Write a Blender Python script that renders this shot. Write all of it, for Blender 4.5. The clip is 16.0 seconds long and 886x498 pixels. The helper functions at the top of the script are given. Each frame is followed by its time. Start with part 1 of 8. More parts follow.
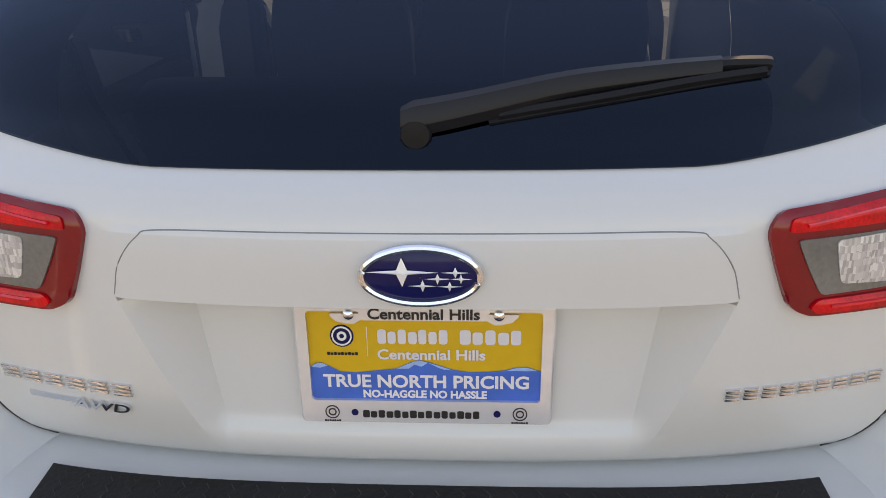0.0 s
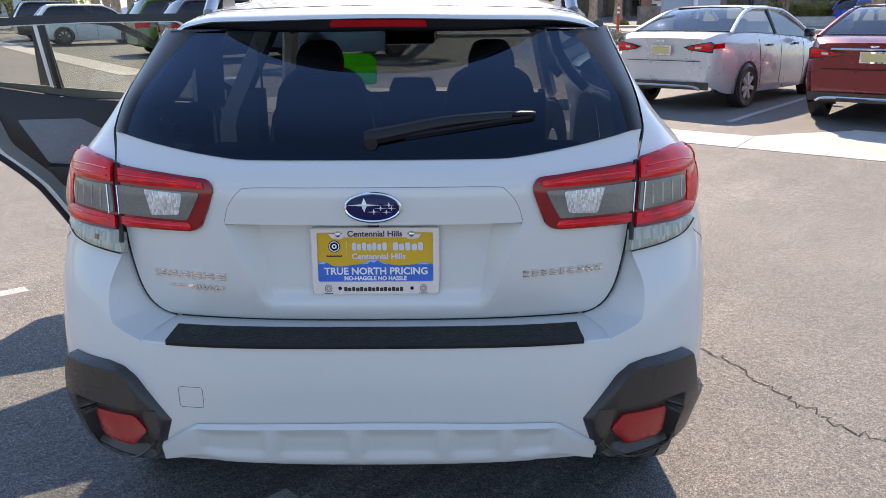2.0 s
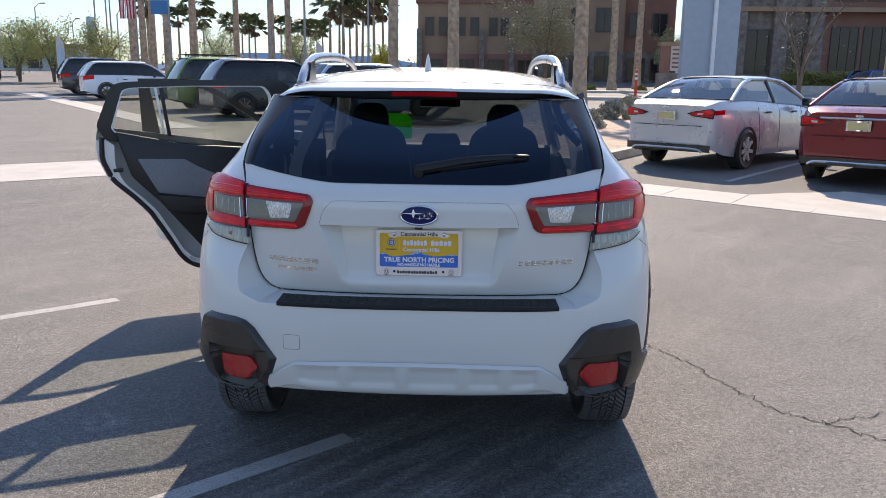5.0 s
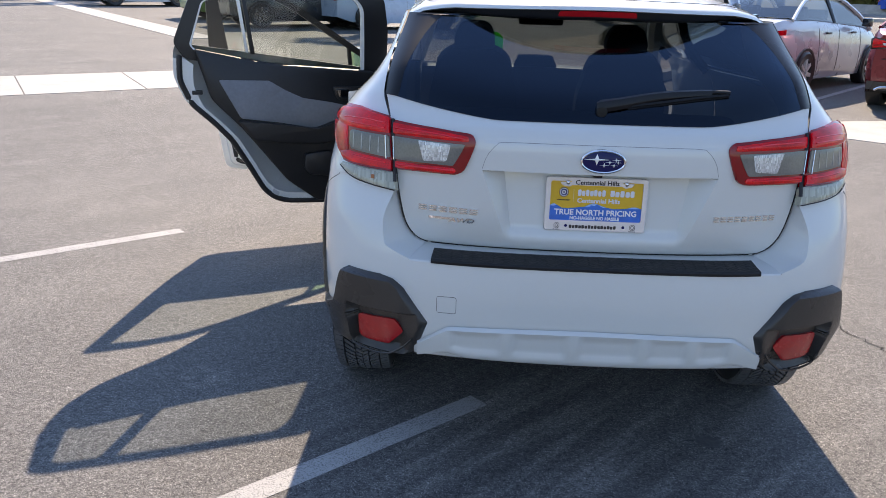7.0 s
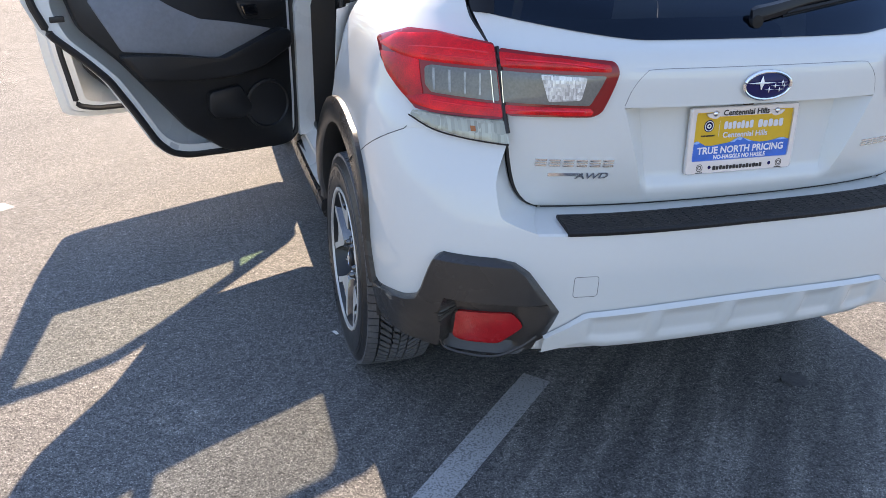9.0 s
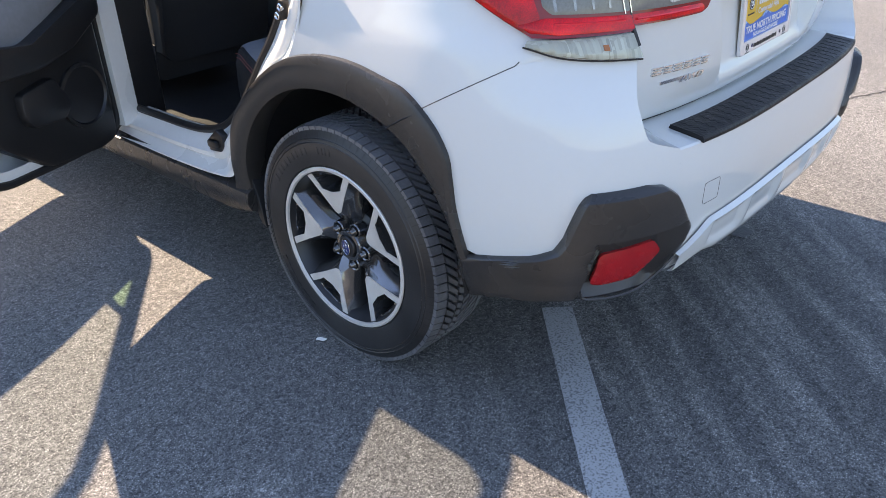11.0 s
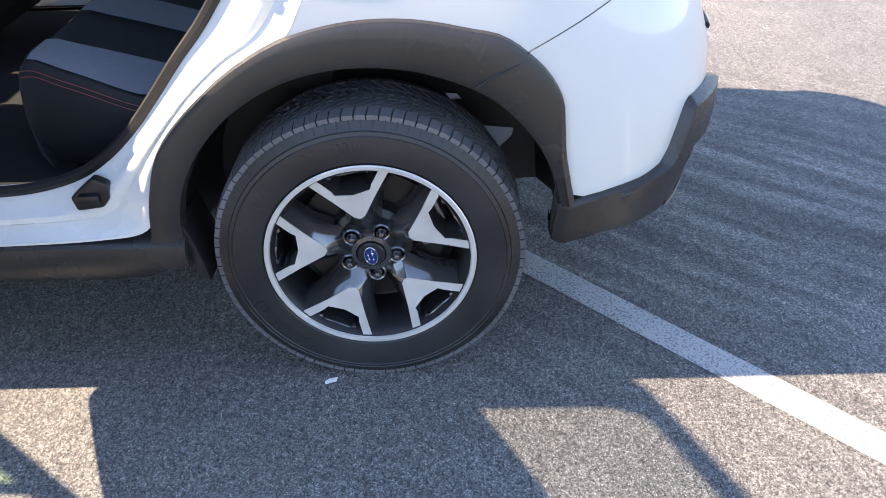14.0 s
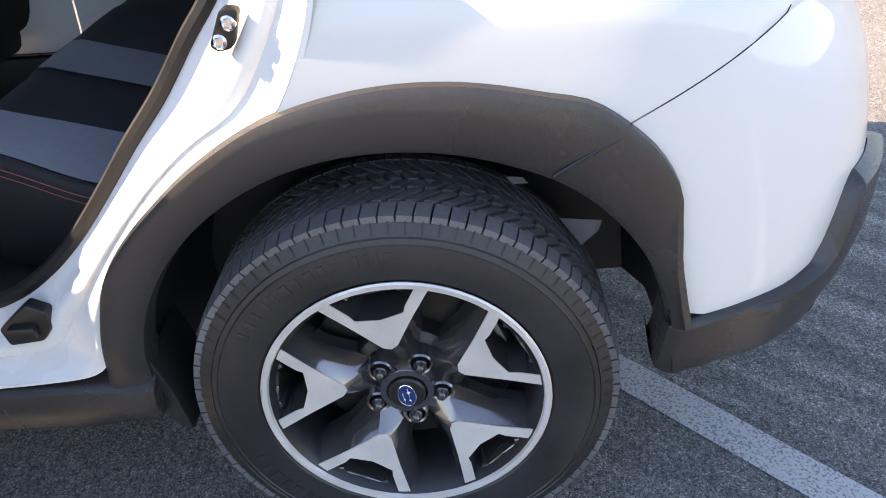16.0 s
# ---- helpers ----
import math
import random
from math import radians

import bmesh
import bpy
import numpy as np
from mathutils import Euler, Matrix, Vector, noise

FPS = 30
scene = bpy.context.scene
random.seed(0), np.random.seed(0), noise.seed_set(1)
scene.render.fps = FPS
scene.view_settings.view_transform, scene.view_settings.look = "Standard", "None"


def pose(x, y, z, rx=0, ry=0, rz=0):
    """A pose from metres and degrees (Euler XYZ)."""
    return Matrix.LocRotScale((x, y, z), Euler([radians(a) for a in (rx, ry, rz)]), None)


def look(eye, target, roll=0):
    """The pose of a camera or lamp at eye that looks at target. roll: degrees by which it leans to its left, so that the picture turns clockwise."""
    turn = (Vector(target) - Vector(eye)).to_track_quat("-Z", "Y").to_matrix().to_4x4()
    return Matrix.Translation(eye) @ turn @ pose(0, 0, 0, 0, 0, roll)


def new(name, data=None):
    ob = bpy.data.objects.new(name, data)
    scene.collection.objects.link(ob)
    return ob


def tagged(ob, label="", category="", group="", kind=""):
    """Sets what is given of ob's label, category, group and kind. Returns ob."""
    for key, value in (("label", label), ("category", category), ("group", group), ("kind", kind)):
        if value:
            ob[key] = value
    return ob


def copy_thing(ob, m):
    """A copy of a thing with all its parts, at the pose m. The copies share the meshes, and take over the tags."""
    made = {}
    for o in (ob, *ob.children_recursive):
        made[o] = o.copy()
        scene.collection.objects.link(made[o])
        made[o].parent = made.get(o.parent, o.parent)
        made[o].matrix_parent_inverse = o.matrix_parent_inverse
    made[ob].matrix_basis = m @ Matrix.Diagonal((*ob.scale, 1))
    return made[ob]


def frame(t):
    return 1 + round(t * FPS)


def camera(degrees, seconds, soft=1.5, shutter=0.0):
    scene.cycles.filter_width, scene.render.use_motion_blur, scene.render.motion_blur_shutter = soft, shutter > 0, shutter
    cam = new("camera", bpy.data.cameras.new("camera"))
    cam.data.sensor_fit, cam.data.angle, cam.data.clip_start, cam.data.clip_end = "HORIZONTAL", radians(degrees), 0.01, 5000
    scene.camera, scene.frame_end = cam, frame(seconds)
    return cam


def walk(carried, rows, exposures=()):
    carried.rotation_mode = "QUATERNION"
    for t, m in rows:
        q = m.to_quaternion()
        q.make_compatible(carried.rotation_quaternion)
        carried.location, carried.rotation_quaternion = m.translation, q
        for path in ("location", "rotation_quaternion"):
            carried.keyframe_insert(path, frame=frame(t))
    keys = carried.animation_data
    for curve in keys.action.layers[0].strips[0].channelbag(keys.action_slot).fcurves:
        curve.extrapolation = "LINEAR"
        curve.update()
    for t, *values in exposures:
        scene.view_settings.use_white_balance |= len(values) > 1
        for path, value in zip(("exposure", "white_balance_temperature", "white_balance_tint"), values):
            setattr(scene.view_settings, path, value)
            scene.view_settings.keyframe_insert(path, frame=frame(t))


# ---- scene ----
cam = camera(58.0, 16.0, soft=0.75)
PATH = [
    (0, (0.068, -1.525, 1.429), (-0.029, 0.287, 0.588), -1.0),
    (0.5, (0.123, -1.807, 1.429), (0.049, 0.071, 0.743), -0.2),
    (1, (0.148, -2.035, 1.449), (0.075, -0.119, 0.881), -0.0),
    (1.5, (0.09, -2.306, 1.474), (0.038, -0.388, 0.91), -0.2),
    (2, (0.178, -2.56, 1.464), (0.163, -0.639, 0.907), -0.4),
    (2.5, (0.222, -2.791, 1.472), (0.217, -0.867, 0.926), -0.0),
    (3, (0.175, -3.039, 1.478), (0.178, -1.106, 0.962), 0.2),
    (3.5, (0.251, -3.273, 1.469), (0.254, -1.325, 1.015), 0.4),
    (4, (0.305, -3.488, 1.499), (0.281, -1.533, 1.08), 0.7),
    (4.2, (0.282, -3.528, 1.501), (0.224, -1.571, 1.092), 0.7),
    (6.3, (-0.06, -3.258, 1.521), (-0.124, -1.317, 1.044), 0.7),
    (6.5, (-0.127, -3.2, 1.509), (-0.202, -1.265, 1.01), 1.3),
    (7, (-0.382, -3.099, 1.513), (-0.447, -1.198, 0.895), 1.7),
    (7.5, (-0.567, -2.92, 1.502), (-0.532, -1.031, 0.845), 1.3),
    (8, (-0.778, -2.726, 1.496), (-0.57, -0.86, 0.808), 2.4),
    (8.5, (-1.07, -2.583, 1.491), (-0.669, -0.775, 0.737), 2.4),
    (9, (-1.282, -2.339, 1.449), (-0.738, -0.599, 0.626), 1.5),
    (9.5, (-1.57, -2.163, 1.441), (-0.826, -0.509, 0.598), 2.6),
    (10, (-1.789, -2.008, 1.434), (-0.824, -0.5, 0.542), 2.8),
    (10.2, (-1.84, -1.905, 1.422), (-0.815, -0.448, 0.513), 1.6),
    (12.3, (-2.43, -0.861, 1.379), (-0.848, -0.253, 0.317), -3.0),
    (12.5, (-2.44, -0.77, 1.383), (-0.837, -0.236, 0.313), -2.8),
    (13, (-2.389, -0.509, 1.367), (-0.736, -0.175, 0.291), -1.6),
    (13.5, (-2.428, -0.273, 1.363), (-0.754, -0.171, 0.273), -1.3),
    (14, (-2.349, -0.146, 1.336), (-0.681, -0.162, 0.232), -1.0),
    (14.5, (-2.307, -0.078, 1.291), (-0.643, -0.148, 0.183), -1.7),
    (15, (-2.193, -0.125, 1.251), (-0.526, -0.194, 0.148), -2.3),
    (15.5, (-2.053, -0.18, 1.244), (-0.377, -0.152, 0.152), -3.4),
    (16, (-1.843, -0.12, 1.234), (-0.152, -0.042, 0.169), -4.0),
]
walk(cam, [(t, look(eye, target, roll)) for t, eye, target, roll in PATH],
     exposures=[(0, 1.92, 11600, 22), (0.7, 1.97, 9000, 18), (1.5, 1.67, 7800, 17), (2.5, 1.41, 7350, 16), (3.0, 1.33, 7350, 17), (3.5, 1.08, 7250, 17), (6.5, 1.16, 7150, 16), (7.2, 1.50, 7250, 16), (8.0, 1.77, 7350, 16), (9.5, 1.93, 7800, 17), (12.5, 2.27, 7650, 17), (13.5, 2.42, 7600, 18), (14.5, 2.47, 7550, 18), (15.5, 2.53, 7750, 19), (16, 2.53, 8500, 20)])

# ---- world and sun ----
SUN_ELEV, SUN_AZ = 39.8, 0.8
world = bpy.data.worlds.new("world")
scene.world = world
world.use_nodes = True
wt = world.node_tree
sky = wt.nodes.new("ShaderNodeTexSky")
sky.sky_type, sky.sun_disc = "NISHITA", False
sky.sun_elevation, sky.sun_rotation = radians(SUN_ELEV), radians(SUN_AZ)
sky.altitude, sky.air_density, sky.dust_density, sky.ozone_density = 700, 1.15, 0.0, 2.0
wt.nodes["Background"].inputs["Strength"].default_value = 0.125
clear = wt.nodes.new("ShaderNodeMix")
clear.data_type, clear.blend_type = "RGBA", "MULTIPLY"
clear.inputs["Factor"].default_value = 1.0
height, parts, haze = (wt.nodes.new(n) for n in ("ShaderNodeTexCoord", "ShaderNodeSeparateXYZ", "ShaderNodeValToRGB"))
haze.color_ramp.elements[0].position, haze.color_ramp.elements[0].color = 0.0, (0.30, 0.37, 0.46, 1)
haze.color_ramp.elements[1].position, haze.color_ramp.elements[1].color = 0.42, (0.975, 0.985, 1.035, 1)
wt.links.new(height.outputs["Generated"], parts.inputs[0])
wt.links.new(parts.outputs["Z"], haze.inputs[0])
wt.links.new(sky.outputs[0], clear.inputs["A"])
wt.links.new(haze.outputs[0], clear.inputs["B"])
wt.links.new(clear.outputs["Result"], wt.nodes["Background"].inputs["Color"])
lamp = bpy.data.lights.new("sun", "SUN")
lamp.energy, lamp.angle, lamp.color = 3.5, radians(0.53), (1.0, 0.89, 0.74)
sun = new("sun", lamp)
se, sa = radians(SUN_ELEV), radians(SUN_AZ)
sun.matrix_basis = look((0, 0, 30), Vector((0, 0, 30)) - Vector((math.sin(sa) * math.cos(se), math.cos(sa) * math.cos(se), math.sin(se))))


# ---- materials ----
def shader(name):
    m = bpy.data.materials.new(name)
    m.use_nodes = True
    return m, m.node_tree, m.node_tree.nodes["Principled BSDF"]


def put_in(b, **kw):
    for k, v in kw.items():
        b.inputs[k.replace("_", " ")].default_value = v


def rgb(c):
    return (*c, 1.0)


def paint(name, c, rough=0.3, metal=0.0, coat=0.0, vary=0.04, scale=3.0, bump=0.0, bscale=200.0, spec=0.5, flake=0.0):
    """A surface with a slight variation at two scales and a fine relief."""
    m, t, b = shader(name)
    co = t.nodes.new("ShaderNodeTexCoord")
    n1, n2 = t.nodes.new("ShaderNodeTexNoise"), t.nodes.new("ShaderNodeTexNoise")
    n1.inputs["Scale"].default_value, n2.inputs["Scale"].default_value = scale, scale * 23
    n1.inputs["Detail"].default_value, n2.inputs["Detail"].default_value = 5, 3
    mx = t.nodes.new("ShaderNodeMath"); mx.operation = "MULTIPLY_ADD"
    mx.inputs[1].default_value = 0.5
    t.links.new(co.outputs["Object"], n1.inputs["Vector"]); t.links.new(co.outputs["Object"], n2.inputs["Vector"])
    t.links.new(n2.outputs["Fac"], mx.inputs[0]); t.links.new(n1.outputs["Fac"], mx.inputs[2])
    ramp = t.nodes.new("ShaderNodeMapRange")
    ramp.inputs["From Min"].default_value, ramp.inputs["From Max"].default_value = 0.4, 1.1
    ramp.inputs["To Min"].default_value, ramp.inputs["To Max"].default_value = 1 - vary * 2.5, 1 + vary * 2.5
    t.links.new(mx.outputs[0], ramp.inputs["Value"])
    mul = t.nodes.new("ShaderNodeMix"); mul.data_type, mul.blend_type = "RGBA", "MULTIPLY"
    mul.inputs["Factor"].default_value = 1
    mul.inputs["A"].default_value = rgb(c)
    t.links.new(ramp.outputs[0], mul.inputs["B"])
    t.links.new(mul.outputs["Result"], b.inputs["Base Color"])
    rr = t.nodes.new("ShaderNodeMapRange")
    rr.inputs["From Min"].default_value, rr.inputs["From Max"].default_value = 0.3, 0.7
    rr.inputs["To Min"].default_value, rr.inputs["To Max"].default_value = max(rough * 0.8, 0.02), min(rough * 1.2, 1)
    t.links.new(n1.outputs["Fac"], rr.inputs["Value"]); t.links.new(rr.outputs[0], b.inputs["Roughness"])
    put_in(b, Metallic=metal)
    b.inputs["Specular IOR Level"].default_value = spec
    if coat:
        b.inputs["Coat Weight"].default_value, b.inputs["Coat Roughness"].default_value = coat, 0.03
    if bump:
        nb = t.nodes.new("ShaderNodeTexNoise"); nb.inputs["Scale"].default_value = bscale; nb.inputs["Detail"].default_value = 2
        t.links.new(co.outputs["Object"], nb.inputs["Vector"])
        bp = t.nodes.new("ShaderNodeBump"); bp.inputs["Strength"].default_value = bump; bp.inputs["Distance"].default_value = 0.002
        t.links.new(nb.outputs["Fac"], bp.inputs["Height"]); t.links.new(bp.outputs[0], b.inputs["Normal"])
    return m


def pane(name, tint, gloss=(1.0, 1.0, 1.0), ior=1.5, rough=0.0):
    """A thin sheet of tinted glass: what is behind shows through the tint, the sky mirrors in it by Fresnel."""
    m, t, b = shader(name)
    t.nodes.remove(b)
    tr, gl, mix, fr = (t.nodes.new(n) for n in ("ShaderNodeBsdfTransparent", "ShaderNodeBsdfGlossy", "ShaderNodeMixShader", "ShaderNodeFresnel"))
    tr.inputs["Color"].default_value = rgb(tint)
    gl.inputs["Roughness"].default_value = rough
    gl.inputs["Color"].default_value = rgb(gloss)
    fr.inputs["IOR"].default_value = ior
    t.links.new(fr.outputs[0], mix.inputs[0]); t.links.new(tr.outputs[0], mix.inputs[1]); t.links.new(gl.outputs[0], mix.inputs[2])
    t.links.new(mix.outputs[0], t.nodes["Material Output"].inputs["Surface"])
    return m


def asphalt_mat():
    m, t, b = shader("asphalt")
    co = t.nodes.new("ShaderNodeTexCoord")

    def tex(kind, scale, detail=3, **kw):
        n = t.nodes.new(kind)
        n.inputs["Scale"].default_value = scale
        if "Detail" in n.inputs:
            n.inputs["Detail"].default_value = detail
        t.links.new(co.outputs["Object"], n.inputs["Vector"])
        return n

    def ramp(src, *stops):
        r = t.nodes.new("ShaderNodeValToRGB")
        e = r.color_ramp.elements
        while len(e) < len(stops):
            e.new(0.5)
        for i, (p, c) in enumerate(stops):
            e[i].position, e[i].color = p, rgb(c)
        t.links.new(src, r.inputs[0])
        return r.outputs[0]

    def mul(a, c, f=1.0):
        x = t.nodes.new("ShaderNodeMix"); x.data_type, x.blend_type = "RGBA", "MULTIPLY"
        x.inputs["Factor"].default_value = f
        t.links.new(a, x.inputs["A"]); t.links.new(c, x.inputs["B"])
        return x.outputs["Result"]

    grain = tex("ShaderNodeTexVoronoi", 225)
    one = t.nodes.new("ShaderNodeSeparateColor")
    t.links.new(grain.outputs["Color"], one.inputs[0])
    stones = ramp(one.outputs[0], (0.05, (0.12, 0.118, 0.112)), (0.26, (0.29, 0.284, 0.266)), (0.60, (0.41, 0.40, 0.372)), (0.86, (0.48, 0.468, 0.435)), (0.98, (0.66, 0.64, 0.60)))
    gaps = ramp(grain.outputs["Distance"], (0.15, (1.15, 1.15, 1.15)), (0.45, (1.0, 1.0, 1.0)), (0.8, (0.28, 0.28, 0.29)))
    pits = ramp(tex("ShaderNodeTexNoise", 260, 2).outputs["Fac"], (0.36, (0.12, 0.12, 0.13)), (0.44, (1, 1, 1)))
    patches = ramp(tex("ShaderNodeTexNoise", 0.7, 6).outputs["Fac"], (0.3, (0.86, 0.86, 0.87)), (0.7, (1.12, 1.11, 1.09)))
    clumps = ramp(tex("ShaderNodeTexNoise", 110, 4).outputs["Fac"], (0.34, (0.54, 0.54, 0.55)), (0.5, (1, 1, 1)), (0.68, (1.30, 1.30, 1.28)))
    mottle = ramp(tex("ShaderNodeTexNoise", 38, 4).outputs["Fac"], (0.36, (0.80, 0.80, 0.80)), (0.64, (1.2, 1.2, 1.19)))
    blots = ramp(tex("ShaderNodeTexNoise", 5, 5).outputs["Fac"], (0.25, (0.9, 0.9, 0.9)), (0.75, (1.08, 1.08, 1.08)))
    mp = t.nodes.new("ShaderNodeMapping")
    mp.vector_type = "TEXTURE"
    mp.inputs["Rotation"].default_value, mp.inputs["Scale"].default_value = (0, 0, radians(-41)), (1, 9, 1)
    t.links.new(co.outputs["Object"], mp.inputs["Vector"])
    sn = t.nodes.new("ShaderNodeTexNoise"); sn.inputs["Scale"].default_value, sn.inputs["Detail"].default_value = 3.2, 5
    t.links.new(mp.outputs[0], sn.inputs["Vector"])
    streaks = ramp(sn.outputs["Fac"], (0.36, (0.86, 0.86, 0.86)), (0.55, (1, 1, 1)), (0.7, (1.32, 1.31, 1.29)))
    # dusty tyre streaks, with the dark shade behind the car painted in
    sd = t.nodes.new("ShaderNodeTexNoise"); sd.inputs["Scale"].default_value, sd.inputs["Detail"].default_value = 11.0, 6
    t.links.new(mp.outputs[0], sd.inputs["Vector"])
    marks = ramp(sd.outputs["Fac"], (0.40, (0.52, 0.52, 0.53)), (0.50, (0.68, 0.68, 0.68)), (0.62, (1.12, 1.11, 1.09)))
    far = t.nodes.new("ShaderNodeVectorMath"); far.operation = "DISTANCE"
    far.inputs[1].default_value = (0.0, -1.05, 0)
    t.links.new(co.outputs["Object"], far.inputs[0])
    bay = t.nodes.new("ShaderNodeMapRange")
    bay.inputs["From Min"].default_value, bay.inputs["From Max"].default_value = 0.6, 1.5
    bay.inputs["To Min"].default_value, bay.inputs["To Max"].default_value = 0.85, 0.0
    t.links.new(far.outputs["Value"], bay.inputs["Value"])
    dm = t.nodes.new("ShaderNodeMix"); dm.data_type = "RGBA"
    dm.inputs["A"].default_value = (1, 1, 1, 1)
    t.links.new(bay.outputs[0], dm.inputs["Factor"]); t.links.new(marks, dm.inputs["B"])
    dust_and_shade = dm.outputs["Result"]
    # a dusty smudge beside the car
    near = t.nodes.new("ShaderNodeVectorMath"); near.operation = "DISTANCE"
    near.inputs[1].default_value = (-1.43, -0.23, 0)
    t.links.new(co.outputs["Object"], near.inputs[0])
    spot = t.nodes.new("ShaderNodeMapRange")
    spot.inputs["From Min"].default_value, spot.inputs["From Max"].default_value = 0.03, 0.13
    spot.inputs["To Min"].default_value, spot.inputs["To Max"].default_value = 1.0, 0.0
    t.links.new(near.outputs["Value"], spot.inputs["Value"])
    powder = ramp(tex("ShaderNodeTexNoise", 17, 5).outputs["Fac"], (0.42, (1, 1, 1)), (0.6, (1.9, 1.87, 1.8)))
    sm = t.nodes.new("ShaderNodeMix"); sm.data_type = "RGBA"
    sm.inputs["A"].default_value = (1, 1, 1, 1)
    t.links.new(spot.outputs[0], sm.inputs["Factor"]); t.links.new(powder, sm.inputs["B"])
    dust_and_shade = mul(dust_and_shade, sm.outputs["Result"])
    t.links.new(mul(mul(mul(mul(mul(mul(mul(mul(stones, gaps), clumps), mottle), pits, 0.9), patches), blots), streaks, 0.45), dust_and_shade), b.inputs["Base Color"])
    put_in(b, Roughness=0.82)
    b.inputs["Specular IOR Level"].default_value = 0.35
    bp = t.nodes.new("ShaderNodeBump"); bp.inputs["Strength"].default_value, bp.inputs["Distance"].default_value = 0.45, 0.003
    h = t.nodes.new("ShaderNodeMath"); h.operation = "ADD"
    n3 = tex("ShaderNodeTexNoise", 260, 3)
    t.links.new(n3.outputs["Fac"], h.inputs[0]); t.links.new(grain.outputs["Distance"], h.inputs[1])
    t.links.new(h.outputs[0], bp.inputs["Height"]); t.links.new(bp.outputs[0], b.inputs["Normal"])
    return m


WHITE = paint("white_pearl_paint", (0.63, 0.635, 0.615), 0.4, coat=1.0, vary=0.006, spec=0.3)
JAMB = paint("white_jamb_paint", (0.74, 0.74, 0.71), 0.3, coat=0.5, vary=0.02)
CLAD = paint("black_textured_plastic", (0.034, 0.031, 0.029), 0.28, vary=0.12, scale=4, bump=0.25, bscale=700)
BLACK = paint("gloss_black", (0.008, 0.008, 0.009), 0.12, coat=0.6, vary=0.05)
FIN = paint("fin_black", (0.008, 0.008, 0.010), 0.3, vary=0.05, spec=0.25)
SATIN = paint("satin_black", (0.014, 0.014, 0.015), 0.38, vary=0.1)
# light on the lugs is put into the colour, paler than the tyre below
TREAD = paint("lit_tread_rubber", (0.11, 0.11, 0.115), 0.42, vary=0.2, scale=6)
RUBBER = paint("tyre_rubber", (0.024, 0.0235, 0.024), 0.36, vary=0.2, scale=6, bump=0.2, bscale=300)
SEAL = paint("seal_rubber", (0.013, 0.013, 0.014), 0.5, vary=0.1)
TRIM = paint("black_door_trim", (0.013, 0.013, 0.014), 0.42, vary=0.12, bump=0.3, bscale=500)
GREYCLOTH = paint("grey_insert", (0.19, 0.2, 0.22), 0.7, vary=0.08, bump=0.3, bscale=900)
STEP = paint("ribbed_black_pad", (0.012, 0.012, 0.013), 0.55, vary=0.25, scale=25, bump=0.9, bscale=130, spec=0.35)
SEATCLOTH = paint("dark_seat_cloth", (0.015, 0.016, 0.019), 0.75, vary=0.12, bump=0.4, bscale=900)
SEATGREY = paint("grey_seat_leather", (0.19, 0.205, 0.235), 0.5, vary=0.08, bump=0.3, bscale=400)
CARPET = paint("black_carpet", (0.01, 0.01, 0.011), 0.95, vary=0.2, bump=0.6, bscale=400)
WIPERBLACK = paint("wiper_black", (0.009, 0.009, 0.01), 0.5, vary=0.1, spec=0.25)
WIPERGLOSS = paint("wiper_arm_black", (0.007, 0.007, 0.009), 0.34, vary=0.1, spec=0.3)
BADGE = paint("bright_badge", (0.88, 0.87, 0.85), 0.3, metal=0.15, vary=0.02)
CHROME = paint("chrome", (0.75, 0.75, 0.76), 0.08, metal=1, vary=0.02)
MACHINED = paint("machined_alloy", (0.66, 0.63, 0.59), 0.38, metal=0.35, vary=0.05, scale=20)
GUNMETAL = paint("gloss_dark_alloy", (0.15, 0.148, 0.15), 0.12, metal=0.8, coat=1.0, vary=0.05)
IRON = paint("brake_iron", (0.045, 0.042, 0.04), 0.5, metal=0.8, vary=0.2, scale=20)
NAVY = paint("emblem_navy", (0.006, 0.009, 0.075), 0.15, coat=0.15, vary=0.02, spec=0.2)
REDLENS = paint("red_lens", (0.66, 0.001, 0.006), 0.10, coat=0.25, vary=0.3, scale=14, bump=0.15, bscale=120, spec=0.3)
DARKRED = paint("dark_red_lens", (0.24, 0.001, 0.005), 0.10, spec=0.35, coat=0.4, vary=0.1, scale=12)
REFLECTOR = paint("red_reflector", (0.40, 0.008, 0.012), 0.25, coat=0.4, vary=0.06, scale=30, bump=0.5, bscale=260)
SMOKE = paint("smoked_lens", (0.155, 0.148, 0.135), 0.15, coat=0.4, vary=0.15, scale=8)
